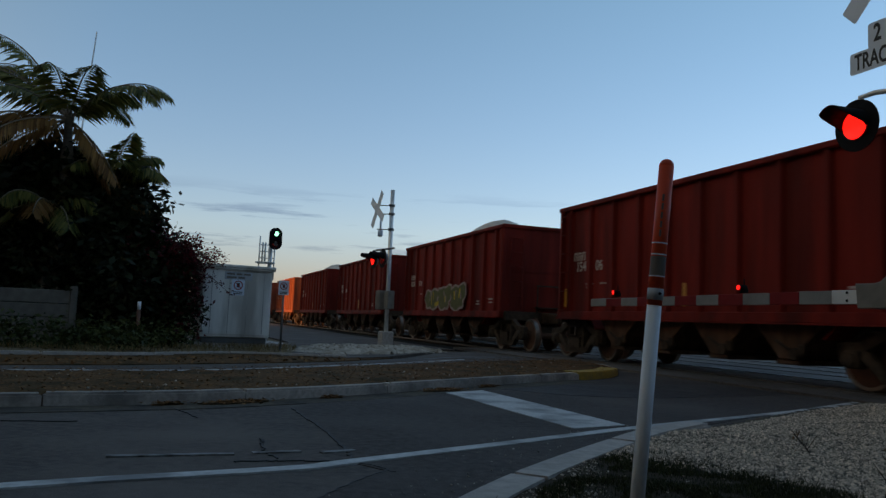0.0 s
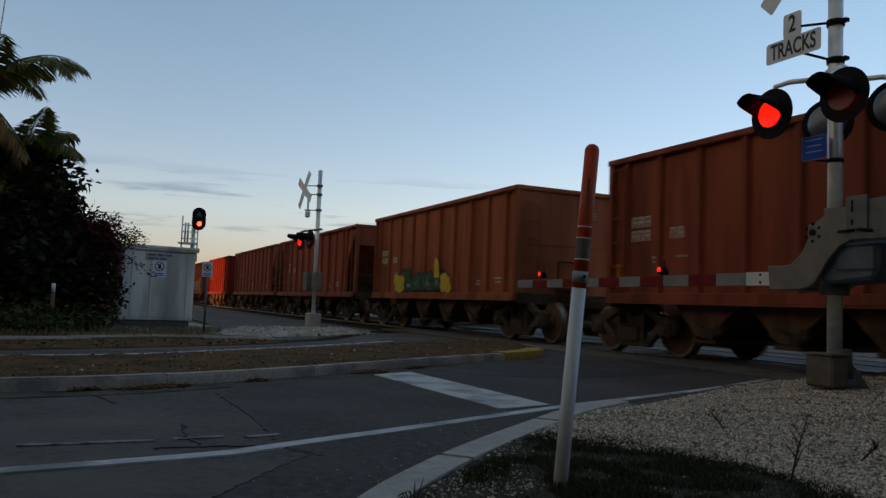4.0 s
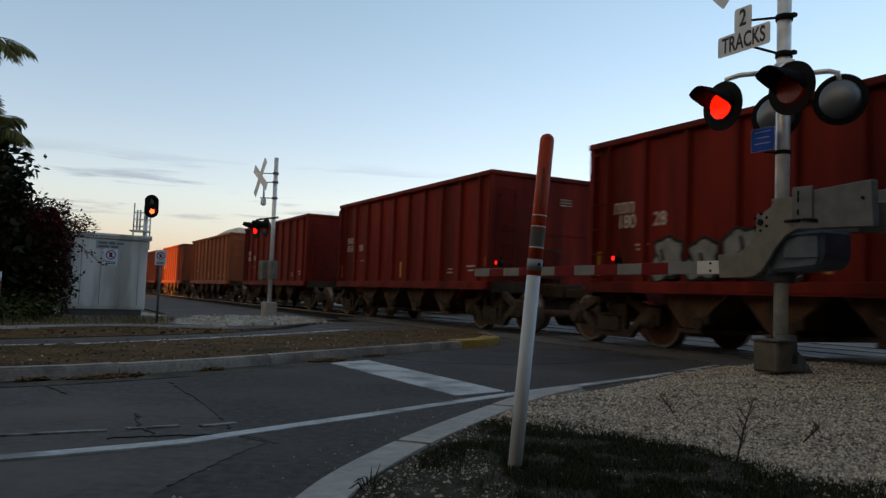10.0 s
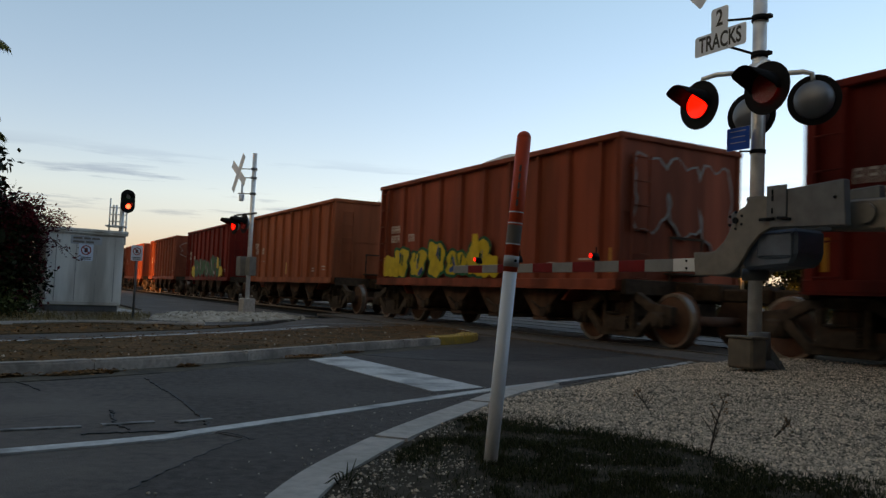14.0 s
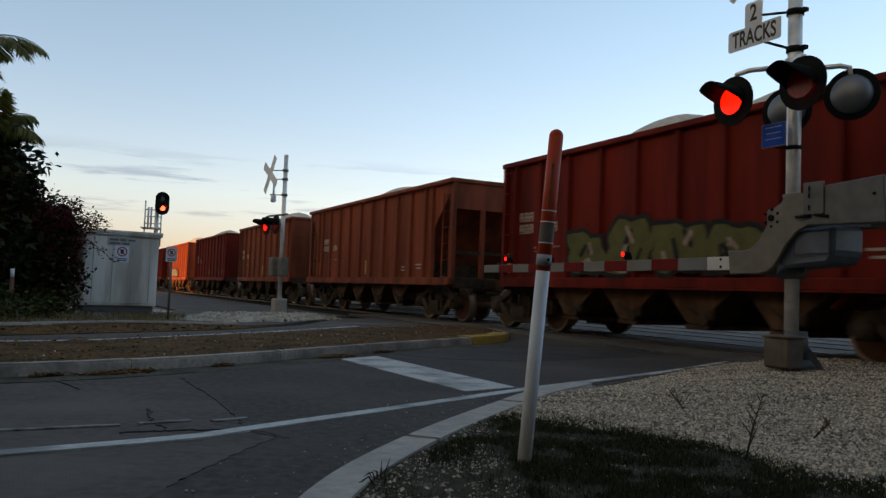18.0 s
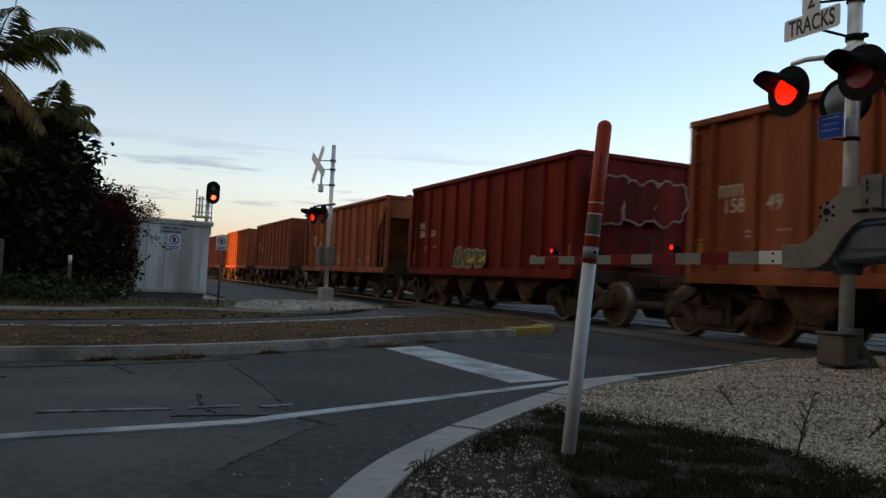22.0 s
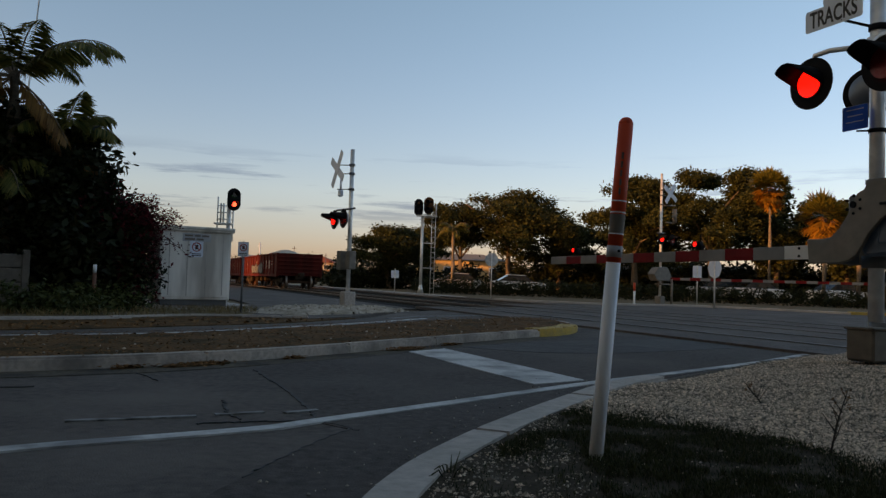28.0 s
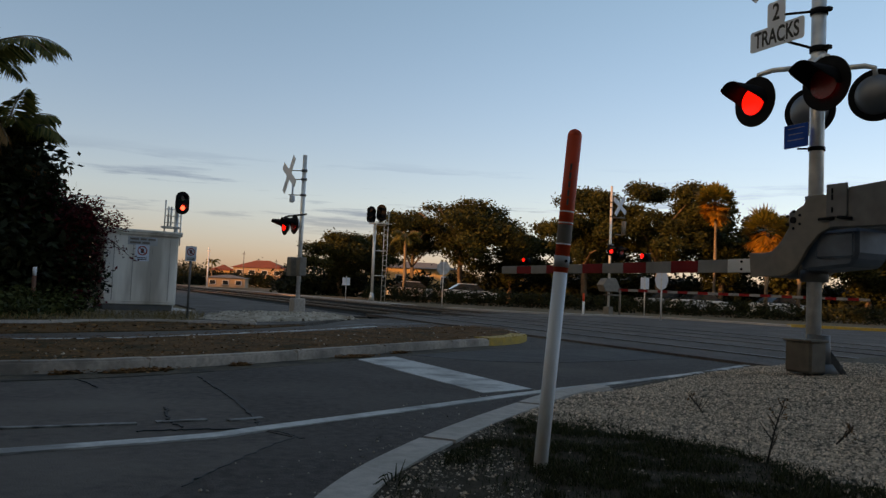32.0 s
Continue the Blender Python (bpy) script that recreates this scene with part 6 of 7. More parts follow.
def far_mast(name, label, place, turn, height, lamp_z, lamp_gap, buck_z, arm_len=0, buck_y=.13, buck_x=.25):
    g = thing(name, label, "crossing signal", pose(*place, 0, 0, 0, turn))
    part("mast", rod(bmesh.new(), (0, 0, 0), (0, 0, height), .058, n=16), GALV, g)
    bm = bmesh.new()
    box(bm, (0, 0, .2), (.34, .34, .4), bevel=.03)
    part("mast_foot", bm, PALE_CONCRETE if not arm_len else CAST, g)
    bm = bmesh.new()
    for a in (42, -42):
        m = pose(buck_x, buck_y + .006 * (a > 0), buck_z) @ FACE @ Matrix.Rotation(radians(a + 10), 4, 'Z')
        prism(bm, rounded(1.15, .22, .02), 0, .005, m)
    part("crossbuck", bm, SIGN_WHITE, g, "white crossbuck boards")
    bm = bmesh.new()
    for z in (buck_z + .12, buck_z - .12, buck_z - .55):
        rod(bm, (0, 0, z), (buck_x, buck_y - .01, z), .014, n=6)
        rod(bm, (0, 0, z - .03), (0, 0, z + .03), .082, n=14)
    rod(bm, (-.3, 0, lamp_z + .3), (.55, .2, lamp_z + .28), .028, n=8)
    part("sign_bracket", bm, CAST_DARK, g)
    lamp_unit(g, lamp_gap, .33, lamp_z, 1, True)
    lamp_unit(g, -lamp_gap, .33, lamp_z, 1, False)
    return g


fl = far_mast("crossing_mast", "galvanised crossing signal mast with crossbuck and two hooded flashers", (-3.85, 21.1), 122, 4.3, 2.36, .34, 3.75, buck_y=.33)
bm = bmesh.new()
box(bm, (.28, .1, 1.25), (.3, .2, .52), bevel=.02)
box(bm, (-.25, .05, 1.25), (.28, .2, .5), bevel=.02)
part("relay_box", bm, CAST, fl, "grey relay box on the mast")
bm = bmesh.new()
rod(bm, (.4, .15, 3.3), (.44, .15, 3.3), .012, n=6)
box(bm, (.42, .15, 3.12), (.16, .12, .2), bevel=.03)
rod(bm, (.42, .15, 3.2), (.42, .15, 3.55), .03, n=8)
part("bell", bm, SIGN_WHITE, fl)
fr = far_mast("crossing_mast", "sunlit crossing signal mast with crossbuck and flashers beyond the tracks", (7.91, 36.7), 222, 6.1, 3.02, .42, 5.2, arm_len=12, buck_x=-.5)
bm = bmesh.new()
box(bm, (-.7, 0, 3.85), (.5, .15, .04))
rod(bm, (-.9, .1, 3.85), (-.9, .1, 4.5), .1, n=12)
rod(bm, (0, 0, 5.5), (-1.1, 0, 5.65), .03, n=8)
rod(bm, (0, 0, 4.6), (-1.1, 0, 4.7), .03, n=8)
part("cantilever_stub", bm, CAST, fr)
bm = bmesh.new()
prism(bm, [(.4, 1.7), (-.3, 1.75), (-.7, 1.2), (-.7, 1.1), (.5, 1.1), (.7, 1.4)], -.2, .2, side, bevel=.02)
box(bm, (-.3, 0, .95), (1.0, .3, .06))
part("gate_motor", bm, CAST, fr)
arm2 = thing("far_gate_arm", "lowered red and white striped gate arm beyond the tracks", "gate arm", pose(8.3, 36.5, 0, 0, 0, -17))
for k in range(24):
    part("arm_stripe", box(bmesh.new(), (.25 + .44 * k, 0, 1.2), (.438, .04, .12)), ARM_RED if k % 2 == 0 else ARM_GREY, arm2)
part("arm_support", rod(bmesh.new(), (.1, 0, 0), (.1, 0, 1.2), .05), CAST, arm2)

# more gear beyond the tracks
tower = thing("double_signal", "two black signal heads on a galvanised mast with a ladder", "railway signal", pose(-4.4, 49.9, 0, 0, 0, 8))
part("mast", rod(bmesh.new(), (0, 0, 0), (0, 0, 5.0), .09, n=12), GALV, tower)
bm = bmesh.new()
for x in (.62, .86):
    rod(bm, (x, .2, 0), (x, .2, 5.8), .025, n=6)
for k in range(17):
    rod(bm, (.62, .2, .3 + .33 * k), (.86, .2, .3 + .33 * k), .014, n=6)
for z in (1.6, 3.2, 4.85):
    rod(bm, (0, 0, z), (.74, .2, z), .025, n=6)
part("ladder", bm, GALV, tower)
bm = bmesh.new()
box(bm, (.25, 0, 4.95), (1.3, .5, .06))
for x in (-.35, .9):
    rod(bm, (x, .2, 4.95), (x, .2, 5.75), .02, n=6)
rod(bm, (0, 0, 0), (0, 0, .5), .2, .1, n=12)
part("platform", bm, GALV, tower)
signal_head(tower, -.27, -.1, 5.48, 30, 1.1)
signal_head(tower, .37, -.12, 5.62, -20, 1.1)


def road_sign(label, place, turn, h, outline, face, name="road_sign"):
    t = thing(name, label, "sign", pose(*place, 0, 0, turn))
    part("pole", rod(bmesh.new(), (0, 0, 0), (0, 0, h), .03, n=8), GALV, t)
    part("plate", prism(bmesh.new(), outline, -.02, -.012, pose(0, 0, h - .35) @ pose(0, 0, 0, 90)), face, t)


octo = [(.38 * math.cos(radians(22.5 + 45 * k)), .38 * math.sin(radians(22.5 + 45 * k))) for k in range(8)]
road_sign("bare metal back of an eight-sided sign on a pole", (0.1, 41.3, 0), 20, 2.35, octo, SIGN_BACK)
road_sign("pale back of a sign on a pole", (8.75, 30.9, 0), -10, 1.95, [(.26 * math.cos(radians(45 * k)), .42 * math.sin(radians(45 * k))) for k in range(8)], SIGN_WHITE)
road_sign("small white rectangular sign", (10.6, 40.5, 0), 0, 2.0, [(-.22, -.3), (.22, -.3), (.22, .3), (-.22, .3)], SIGN_WHITE)
road_sign("small white rectangular sign by the track", (-6.2, 51.0, 0), 10, 1.5, [(-.25, -.25), (.25, -.25), (.25, .25), (-.25, .25)], SIGN_WHITE)
bol = thing("bollard", "thin white and orange roadside marker", "marker post", pose(6.1, 33.2, 0))
part("lower_tube", rod(bmesh.new(), (0, 0, 0), (0, 0, .6), .05), POST_WHITE, bol)
part("upper_tube", rod(bmesh.new(), (0, 0, .6), (0, 0, .95), .048), POST_ORANGE, bol)
WOOD_POST = mat("weathered_red_wood", (0.17, 0.07, 0.045), 0.8, vary=0.3, scale=9)
mk = thing("pipeline_marker", "weathered reddish marker post with a white top before the thicket", "marker post", pose(-6.95, 13.35, 0))
part("lower_tube", rod(bmesh.new(), (0, 0, 0), (0, 0, .71), .035), WOOD_POST, mk)
part("upper_tube", rod(bmesh.new(), (0, 0, .71), (0, 0, .86), .033), POST_WHITE, mk)
ant = thing("antenna_pole", "tall thin leaning pole behind the palm", "pole", pose(-10.25, 15.9, 0, 0, 4, 0))
part("pole", rod(bmesh.new(), (0, 0, 0), (0, 0, 6.85), .03, .014), GALV, ant)
for label, x, y, h, r, m in (("white pole beyond the tracks", -33.0, 110.0, 5.6, .12, SIGN_WHITE), ("thin dark utility pole by the far house", -36.4, 143.0, 6.6, .08, CAST_DARK), ("thin dark utility pole by the far house", -31.9, 150.0, 5.6, .08, CAST_DARK)):
    up = thing("utility_pole", label, "pole", pose(x, y, 0))
    part("pole", rod(bmesh.new(), (0, 0, -.1), (0, 0, h), r, r * .7, n=8), m, up)
    part("crossarm", box(bmesh.new(), (0, 0, h - .5), (.7, .08, .08)), m, up)

# ---- plants ----
BARK = mat("grey_brown_bark", (0.12, 0.09, 0.065), 0.95, vary=0.35, scale=10, bump=0.8, bump_scale=25)
PALM_BARK = mat("palm_trunk", (0.2, 0.16, 0.12), 0.9, vary=0.3, scale=6, bump=0.7, bump_scale=14, stretch=(1, 1, 4))
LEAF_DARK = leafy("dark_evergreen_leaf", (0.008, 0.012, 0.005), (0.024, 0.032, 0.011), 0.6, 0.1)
LEAF_FAR = leafy("broad_tree_leaf", (0.012, 0.019, 0.006), (0.07, 0.074, 0.02), 0.6, 0.12)
LEAF_HEDGE = leafy("hedge_leaf", (0.016, 0.022, 0.008), (0.042, 0.046, 0.016), 0.6, 0.12)
LEAF_SHRUB = leafy("shrub_leaf", (0.022, 0.034, 0.01), (0.085, 0.1, 0.03), 0.5, 0.15)
LEAF_FAN = leafy("green_fan_leaf", (0.05, 0.06, 0.015), (0.17, 0.14, 0.03))
# orange of the low sun is put into this leaf colour
LEAF_PALM = leafy("sun_orange_palm_leaf", (0.17, 0.095, 0.018), (0.48, 0.22, 0.04))
BOUGAIN = leafy("bougainvillea_bract", (0.035, 0.012, 0.014), (0.16, 0.014, 0.022), 0.6, 0.15)
FROND = leafy("palm_leaflet", (0.055, 0.075, 0.022), (0.22, 0.19, 0.05))
FROND_DRY = leafy("dry_palm_leaflet", (0.16, 0.075, 0.03), (0.34, 0.17, 0.055))


def leaves(blobs, n, size, seed, shell=0.55, squash=0.6):
    """Leaf quads in clumps spread through ellipsoids (cx, cy, cz, rx, ry, rz)."""
    g = np.random.default_rng(seed)
    vol = np.array([b[3] * b[4] * b[5] for b in blobs]) ** 0.75
    pick = g.choice(len(blobs), n // 9, p=vol / vol.sum())
    b = np.array(blobs)[pick]
    d = g.normal(size=(len(pick), 3))
    d /= np.linalg.norm(d, axis=1)[:, None]
    rad = shell + (1 - shell) * g.random(len(pick)) ** 0.5
    rad *= g.choice([1.0, 1.12, .8], len(pick))
    clump = b[:, :3] + d * b[:, 3:] * rad[:, None]
    c = np.repeat(clump, 9, 0) + g.normal(size=(len(pick) * 9, 3)) * size * 1.5
    m = len(c)
    u = g.normal(size=(m, 3))
    u[:, 2] *= squash
    u /= np.linalg.norm(u, axis=1)[:, None]
    w = np.cross(u, g.normal(size=(m, 3)))
    w /= np.linalg.norm(w, axis=1)[:, None]
    s = size * g.uniform(.6, 1.3, m)[:, None]
    return np.stack([c - u * s, c - w * s * .45, c + u * s, c + w * s * .45], 1)


def limbs(bm, base, top, r, seed, spread, n=5):
    """A tapered, slightly bent trunk with forking limbs."""
    g = random.Random(seed)
    base, top = Vector(base), Vector(top)
    mid = (base + top) / 2 + Vector((g.uniform(-.2, .2), g.uniform(-.2, .2), 0))
    tube(bm, [base, base.lerp(mid, .6), mid, top], [r * 1.25, r, r * .85, r * .6], 8)
    for k in range(n):
        a = 6.2832 * (k + g.random() * .6) / n
        s = mid.lerp(top, g.uniform(.2, 1))
        e = s + Vector((math.cos(a) * spread * g.uniform(.5, 1), math.sin(a) * spread * g.uniform(.5, 1), spread * g.uniform(.3, .9)))
        tube(bm, [s, s.lerp(e, .5) + Vector((0, 0, .12 * spread)), e], [r * .5, r * .32, r * .12], 6)


def tree(label, base, height, radius, seed, n, leaf, material, trunk=0.25, low=0.3, lobes=9, name="tree"):
    g = random.Random(seed)
    t = thing(name, label, "tree", pose(*base))
    bm = bmesh.new()
    limbs(bm, (0, 0, -.1), (g.uniform(-.3, .3), 0, height * .55), trunk, seed, radius * .8, 6)
    part("trunk", bm, BARK, t)
    blobs = [(0, 0, height * (low + .4 * (1 - low)), radius * .4, radius * .4, height * .25 * (1 - low))]
    for k in range(lobes * 4):      # flat cloudy tufts over a domed, uneven crown, some hanging low at the rim
        a, u = 6.2832 * g.random(), g.random() ** .55
        dome = (1 - u ** 2.4) ** .5
        z = height * (low + .1 + (1 - low - .17) * dome * g.choice((1, 1, .92, .8, .55)) + .07 * g.random())
        s = radius * g.uniform(.1, .22)
        blobs.append((radius * .95 * u * math.cos(a), radius * .95 * u * math.sin(a), z, s * 1.3, s * 1.3, s * g.uniform(.28, .5)))
    quads_mesh("crown", leaves(blobs, n, leaf, seed, shell=.35), material, t)
    return t


def feather_frond(out, root, yaw, rise, length, droop, g, leaflet=.55, pairs=56):
    """Quads of one arching feather frond; returns its midrib points."""
    pts, p = [], Vector(root)
    d = Vector((math.cos(yaw) * math.cos(rise), math.sin(yaw) * math.cos(rise), math.sin(rise)))
    steps = 14
    for k in range(steps + 1):
        pts.append(p.copy())
        p = p + d * length / steps
        d = (d + Vector((0, 0, -droop / steps * (0.4 + 1.6 * k / steps)))).normalized()
    for k in range(pairs):
        f = .12 + .87 * k / pairs
        i = min(int(f * steps), steps - 1)
        q = pts[i].lerp(pts[i + 1], f * steps - i)
        ax = (pts[i + 1] - pts[i]).normalized()
        sd = ax.cross(Vector((0, 0, 1))).normalized()
        L = leaflet * (math.sin(math.pi * min(1, .18 + f * .8)) ** .6) * g.uniform(.8, 1.1)
        for s in (1, -1):
            v = (sd * s * .8 + ax * .55 + Vector((0, 0, -.35 - .5 * g.random()))).normalized()
            tip = q + v * L + Vector((0, 0, -.12 * L))
            wd = ax * .022
            out.append([q - wd, q + v * L * .5 - wd * 1.2, tip, q + v * L * .5 + wd * 1.2])
    return pts


def feather_palm(label, base, height, seed, fronds, length, name="palm_tree", material=FROND):
    g = random.Random(seed)
    t = thing(name, label, "palm tree", pose(*base))
    bm = bmesh.new()
    tube(bm, [(0, 0, -.1), (.05, 0, height * .4), (.0, .05, height * .8), (0, 0, height)], [.2, .16, .13, .1], 10)
    part("trunk", bm, PALM_BARK, t)
    live, dry, ribs = [], [], bmesh.new()
    for k, (yaw, rise, L, droop, isdry) in enumerate(fronds):
        pts = feather_frond(dry if isdry else live, (0, 0, height - .1), radians(yaw), radians(rise), L * length, droop, g)
        tube(ribs, pts, [.025 * (1 - .85 * i / len(pts)) for i in range(len(pts))], 5)
    part("midrib", ribs, PALM_BARK, t)
    quads_mesh("frond_mass", [[list(v) for v in q] for q in live], material, t)
    if dry:
        quads_mesh("dry_frond_mass", [[list(v) for v in q] for q in dry], FROND_DRY, t)
    return t


def fan_palm(label, base, height, seed, radius, material, trunk=.16):
    g = random.Random(seed)
    t = thing("fan_palm", label, "palm tree", pose(*base))
    part("trunk", tube(bmesh.new(), [(0, 0, -.1), (.05, 0, height * .5), (0, 0, height)], [trunk * 1.2, trunk, trunk], 10), PALM_BARK, t)
    # lower leaves take the passed material, its sunlit orange painted in
    for name, count, lo, hi, stuff in (("crown", 52, -.05, 1.0, LEAF_FAN), ("sun_orange_skirt", 64, -1.0, .35, material)):
        out = []
        for k in range(count):
            yaw, rise = g.uniform(0, 6.2832), math.asin(g.uniform(lo, hi))
            d = Vector((math.cos(yaw) * math.cos(rise), math.sin(yaw) * math.cos(rise), math.sin(rise)))
            c = Vector((0, 0, height - (.35 * radius * g.random() if lo < -.5 else 0))) + d * radius * (g.uniform(.35, .6) if lo > -.5 else g.uniform(.05, .4))
            s1 = d.cross(Vector((g.uniform(-.4, .4), g.uniform(-.4, .4), 1))).normalized()
            s2 = s1.cross(d)
            for j in range(13):
                a = radians(-72 + 144 * j / 12)
                v = (d * math.cos(a) + s1 * math.sin(a) * .9 + s2 * .2 * (j % 2) + Vector((0, 0, -.2 if lo > -.5 else -.75))).normalized()
                L = radius * .5 * g.uniform(.8, 1.1)
                w = v.cross(s2).normalized() * .075
                out.append([c, c + v * L * .55 - w, c + v * L, c + v * L * .55 + w])
        quads_mesh(name, [[list(v) for v in q] for q in out], stuff, t)
    return t


# left group: feather palm over a dark thicket, bougainvillea at the signal case
feather_palm("feather palm with arching green and browning fronds above a thicket", (-8.9, 13.8, 0), 4.4, 3,
             [(182, 60, 1.3, 1.35, 0), (200, 45, 1.15, 1.6, 0), (10, 48, 1.0, 1.75, 0), (-12, 40, 1.02, 1.7, 0), (-38, 62, .7, 1.7, 0), (55, 55, .75, 1.7, 0), (80, 45, .9, 1.7, 0), (125, 48, 1.1, 1.8, 0), (172, 52, 1.2, 1.5, 0), (190, 46, 1.25, 1.5, 0),
              (178, 14, 1.1, 1.3, 0), (205, 8, 1.1, 1.3, 1), (240, 30, 1.0, 1.6, 0), (285, 50, .85, 1.7, 0), (150, 0, 1.0, 1.2, 1), (230, -25, .85, .9, 1), (-5, -35, .75, .8, 1), (20, -50, .7, .6, 1), (170, -25, .95, .9, 1), (250, -8, 1.0, 1.2, 1)], 2.3)
feather_palm("smaller dark feather palm close behind the larger one", (-8.4, 14.6, 0), 3.3, 4, [(75, 75, .9, 1.0, 0), (20, 60, .85, 1.7, 0), (-10, 38, 1.0, 1.7, 0), (-30, 70, .8, 1.3, 0), (130, 40, .9, 1.6, 0), (200, 30, .9, 1.6, 0), (260, 40, .9, 1.7, 0), (310, 45, .9, 1.7, 0), (0, -15, .8, 1.0, 1), (180, 65, .8, 1.4, 0)], 1.45)
feather_palm("low young palm with drooping fronds inside the thicket", (-9.1, 13.75, 0), 2.7, 5, [(k * 40 + 7, 35 - (k % 3) * 15, 1, 1.8, k % 4 == 3) for k in range(9)], 1.1)
thicket = thing("thicket", "dark dense evergreen thicket beside the signal case", "bush", pose(-8.0, 14.2, 0))
tb = [(-2.2, .2, 1.2, 1.3, 1.0, 1.5), (-1.2, .2, 1.7, 1.2, 1.0, 1.5), (-.2, .3, 1.4, 1.0, .9, 1.5), (.5, .3, .95, .7, .7, 1.0), (-1.5, .2, 2.7, .9, .8, .75), (-.1, .4, 2.5, .75, .7, .8), (-3.2, .2, 1.9, 1.3, 1, 1.6), (-2.6, .0, 2.9, 1.0, .9, .8), (-.6, 0.2, .5, 1.1, .6, .6), (-4.4, .2, 1.6, 1.4, 1, 1.6), (-.8, .2, 2.9, .7, .6, .55), (-1.0, .0, 3.25, .8, .6, .5), (-2.0, .0, 3.25, .9, .7, .6), (-3.0, .0, 3.3, 1, .8, .6), (-.7, -.2, 1.9, .9, .5, 1.0), (-1.7, -.3, 2.1, .9, .5, .9), (.4, -.4, .9, .7, .5, .8)]
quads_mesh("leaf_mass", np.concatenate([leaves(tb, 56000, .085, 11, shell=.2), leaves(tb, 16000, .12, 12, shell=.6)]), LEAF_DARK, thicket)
bm = bmesh.new()
for k in range(7):
    limbs(bm, (-2.6 + .5 * k, .9, -.05), (-2.4 + .5 * k, .9, 1.6), .05, k, .7, 4)
part("stem_tangle", bm, BARK, thicket)
boug = thing("bougainvillea", "dark red bougainvillea bush spilling over the signal case", "bush", pose(-6.85, 14.5, 0))
bb = [(-.3, 0, 1.2, .65, .5, .9), (.15, -.15, .7, .5, .4, .7), (.05, -.1, 1.35, .45, .4, .5), (0, .1, 1.75, .5, .4, .4), (-.5, .1, 2.0, .5, .4, .4), (-.9, -.3, 1.3, .6, .4, .9)]
quads_mesh("bract_mass", leaves(bb, 5000, .05, 21, shell=.35), BOUGAIN, boug)
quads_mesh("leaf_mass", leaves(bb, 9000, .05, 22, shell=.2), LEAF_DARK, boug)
bm = bmesh.new()
sprays = []
g = random.Random(8)
for k in range(30):
    a = Vector((g.uniform(-.3, .35), g.uniform(-.2, .2), g.uniform(1.3, 1.9)))
    e = a + Vector((g.uniform(.2, .85), g.uniform(-.35, .05), g.uniform(-.4, .55)))
    m_ = a.lerp(e, .5) + Vector((0, 0, .14))
    tube(bm, [a, m_, e], [.012, .008, .004], 5)
    for f in np.linspace(.3, 1, 10):
        sprays.append((*(a.lerp(m_, f * 2) if f < .5 else m_.lerp(e, f * 2 - 1)), .05, .05, .05))
tagged(part("twig_spray", bm, BARK, boug), kind="stuff")
quads_mesh("spray_bract_mass", leaves(sprays, 2600, .035, 23, shell=.2), BOUGAIN, boug)
for k in range(13):
    x, y = (-11.6 + .62 * k, 10.8 + .2 * k) if k < 9 else (-7.5 + .3 * (k - 9), 13.25 + .2 * (k - 9))
    hedge = thing("low_hedge", "low dark green leafy hedge shrub before a garden wall", "hedge", pose(x, y, 0), group="shrubs of the low hedge")
    tagged(quads_mesh("leaf_mass", leaves([(0, 0, .2, .48, .4, .3)], 760, .05, 310 + k, shell=.4), LEAF_SHRUB, hedge), kind="stuff")

# garden wall of cast planks between posts
WALL = mat("cast_concrete_plank", (0.15, 0.13, 0.11), 0.9, vary=0.2, scale=9, stain=(0.16, 0.14, 0.11), stain_scale=1.5, bump=0.5, bump_scale=30)
wall = thing("garden_wall", "plank-patterned concrete garden wall", "wall", pose(-8.15, 13.25, 0, 0, 0, 30), kind="structure")
for k in range(5):
    for row in range(4):
        bm = box(bmesh.new(), (-.9 - 1.8 * k, 0, .13 + .25 * row), (1.76, .06, .242), bevel=.012)
        part("plank", bm, WALL, wall)
    part("wall_post", box(bmesh.new(), (-1.8 * k, 0, .54), (.13, .13, 1.08), bevel=.02), WALL, wall)

# far trees beyond the tracks, houses, hedge
tree("broad dark green roadside tree with a wide cloudy crown", (1.6, 65, 0), 8.1, 5.6, 41, 42160, .125, LEAF_FAR, .26, .26, 16)
tree("dark green roadside tree with a low spreading crown", (6.2, 70, 0), 6.6, 3.6, 40, 17918, .125, LEAF_FAR, .2, .14, 9)
tree("dark tree filling the gap between taller ones", (9.2, 75, 0), 6.4, 3.6, 37, 15810, .125, LEAF_FAR, .2, .1, 9)
tree("low dark tree behind the signal tower", (-6.2, 79, 0), 6.0, 3.2, 36, 14756, .125, LEAF_FAR, .2, .42, 9)
tree("dark green roadside tree beside a broader one", (-2.6, 66, 0), 7.4, 3.4, 42, 16864, .125, LEAF_FAR, .2, .4, 9)
tree("spreading green tree behind the signal masts", (-9.2, 72, 0), 5.5, 4.2, 43, 27404, .125, LEAF_FAR, .22, .14, 12)
tree("tall loose-crowned tree lit by the low sun", (11.6, 63, 0), 9.5, 4.4, 44, 33728, .125, LEAF_FAR, .26, .26, 12)
tree("tall loose-crowned tree lit by the low sun", (17.4, 62, 0), 10.4, 4.8, 45, 35836, .125, LEAF_FAR, .26, .26, 13)
tree("dark tree filling the gap between taller ones", (14.4, 67, 0), 8.6, 4.4, 38, 25296, .125, LEAF_FAR, .26, .12, 12)
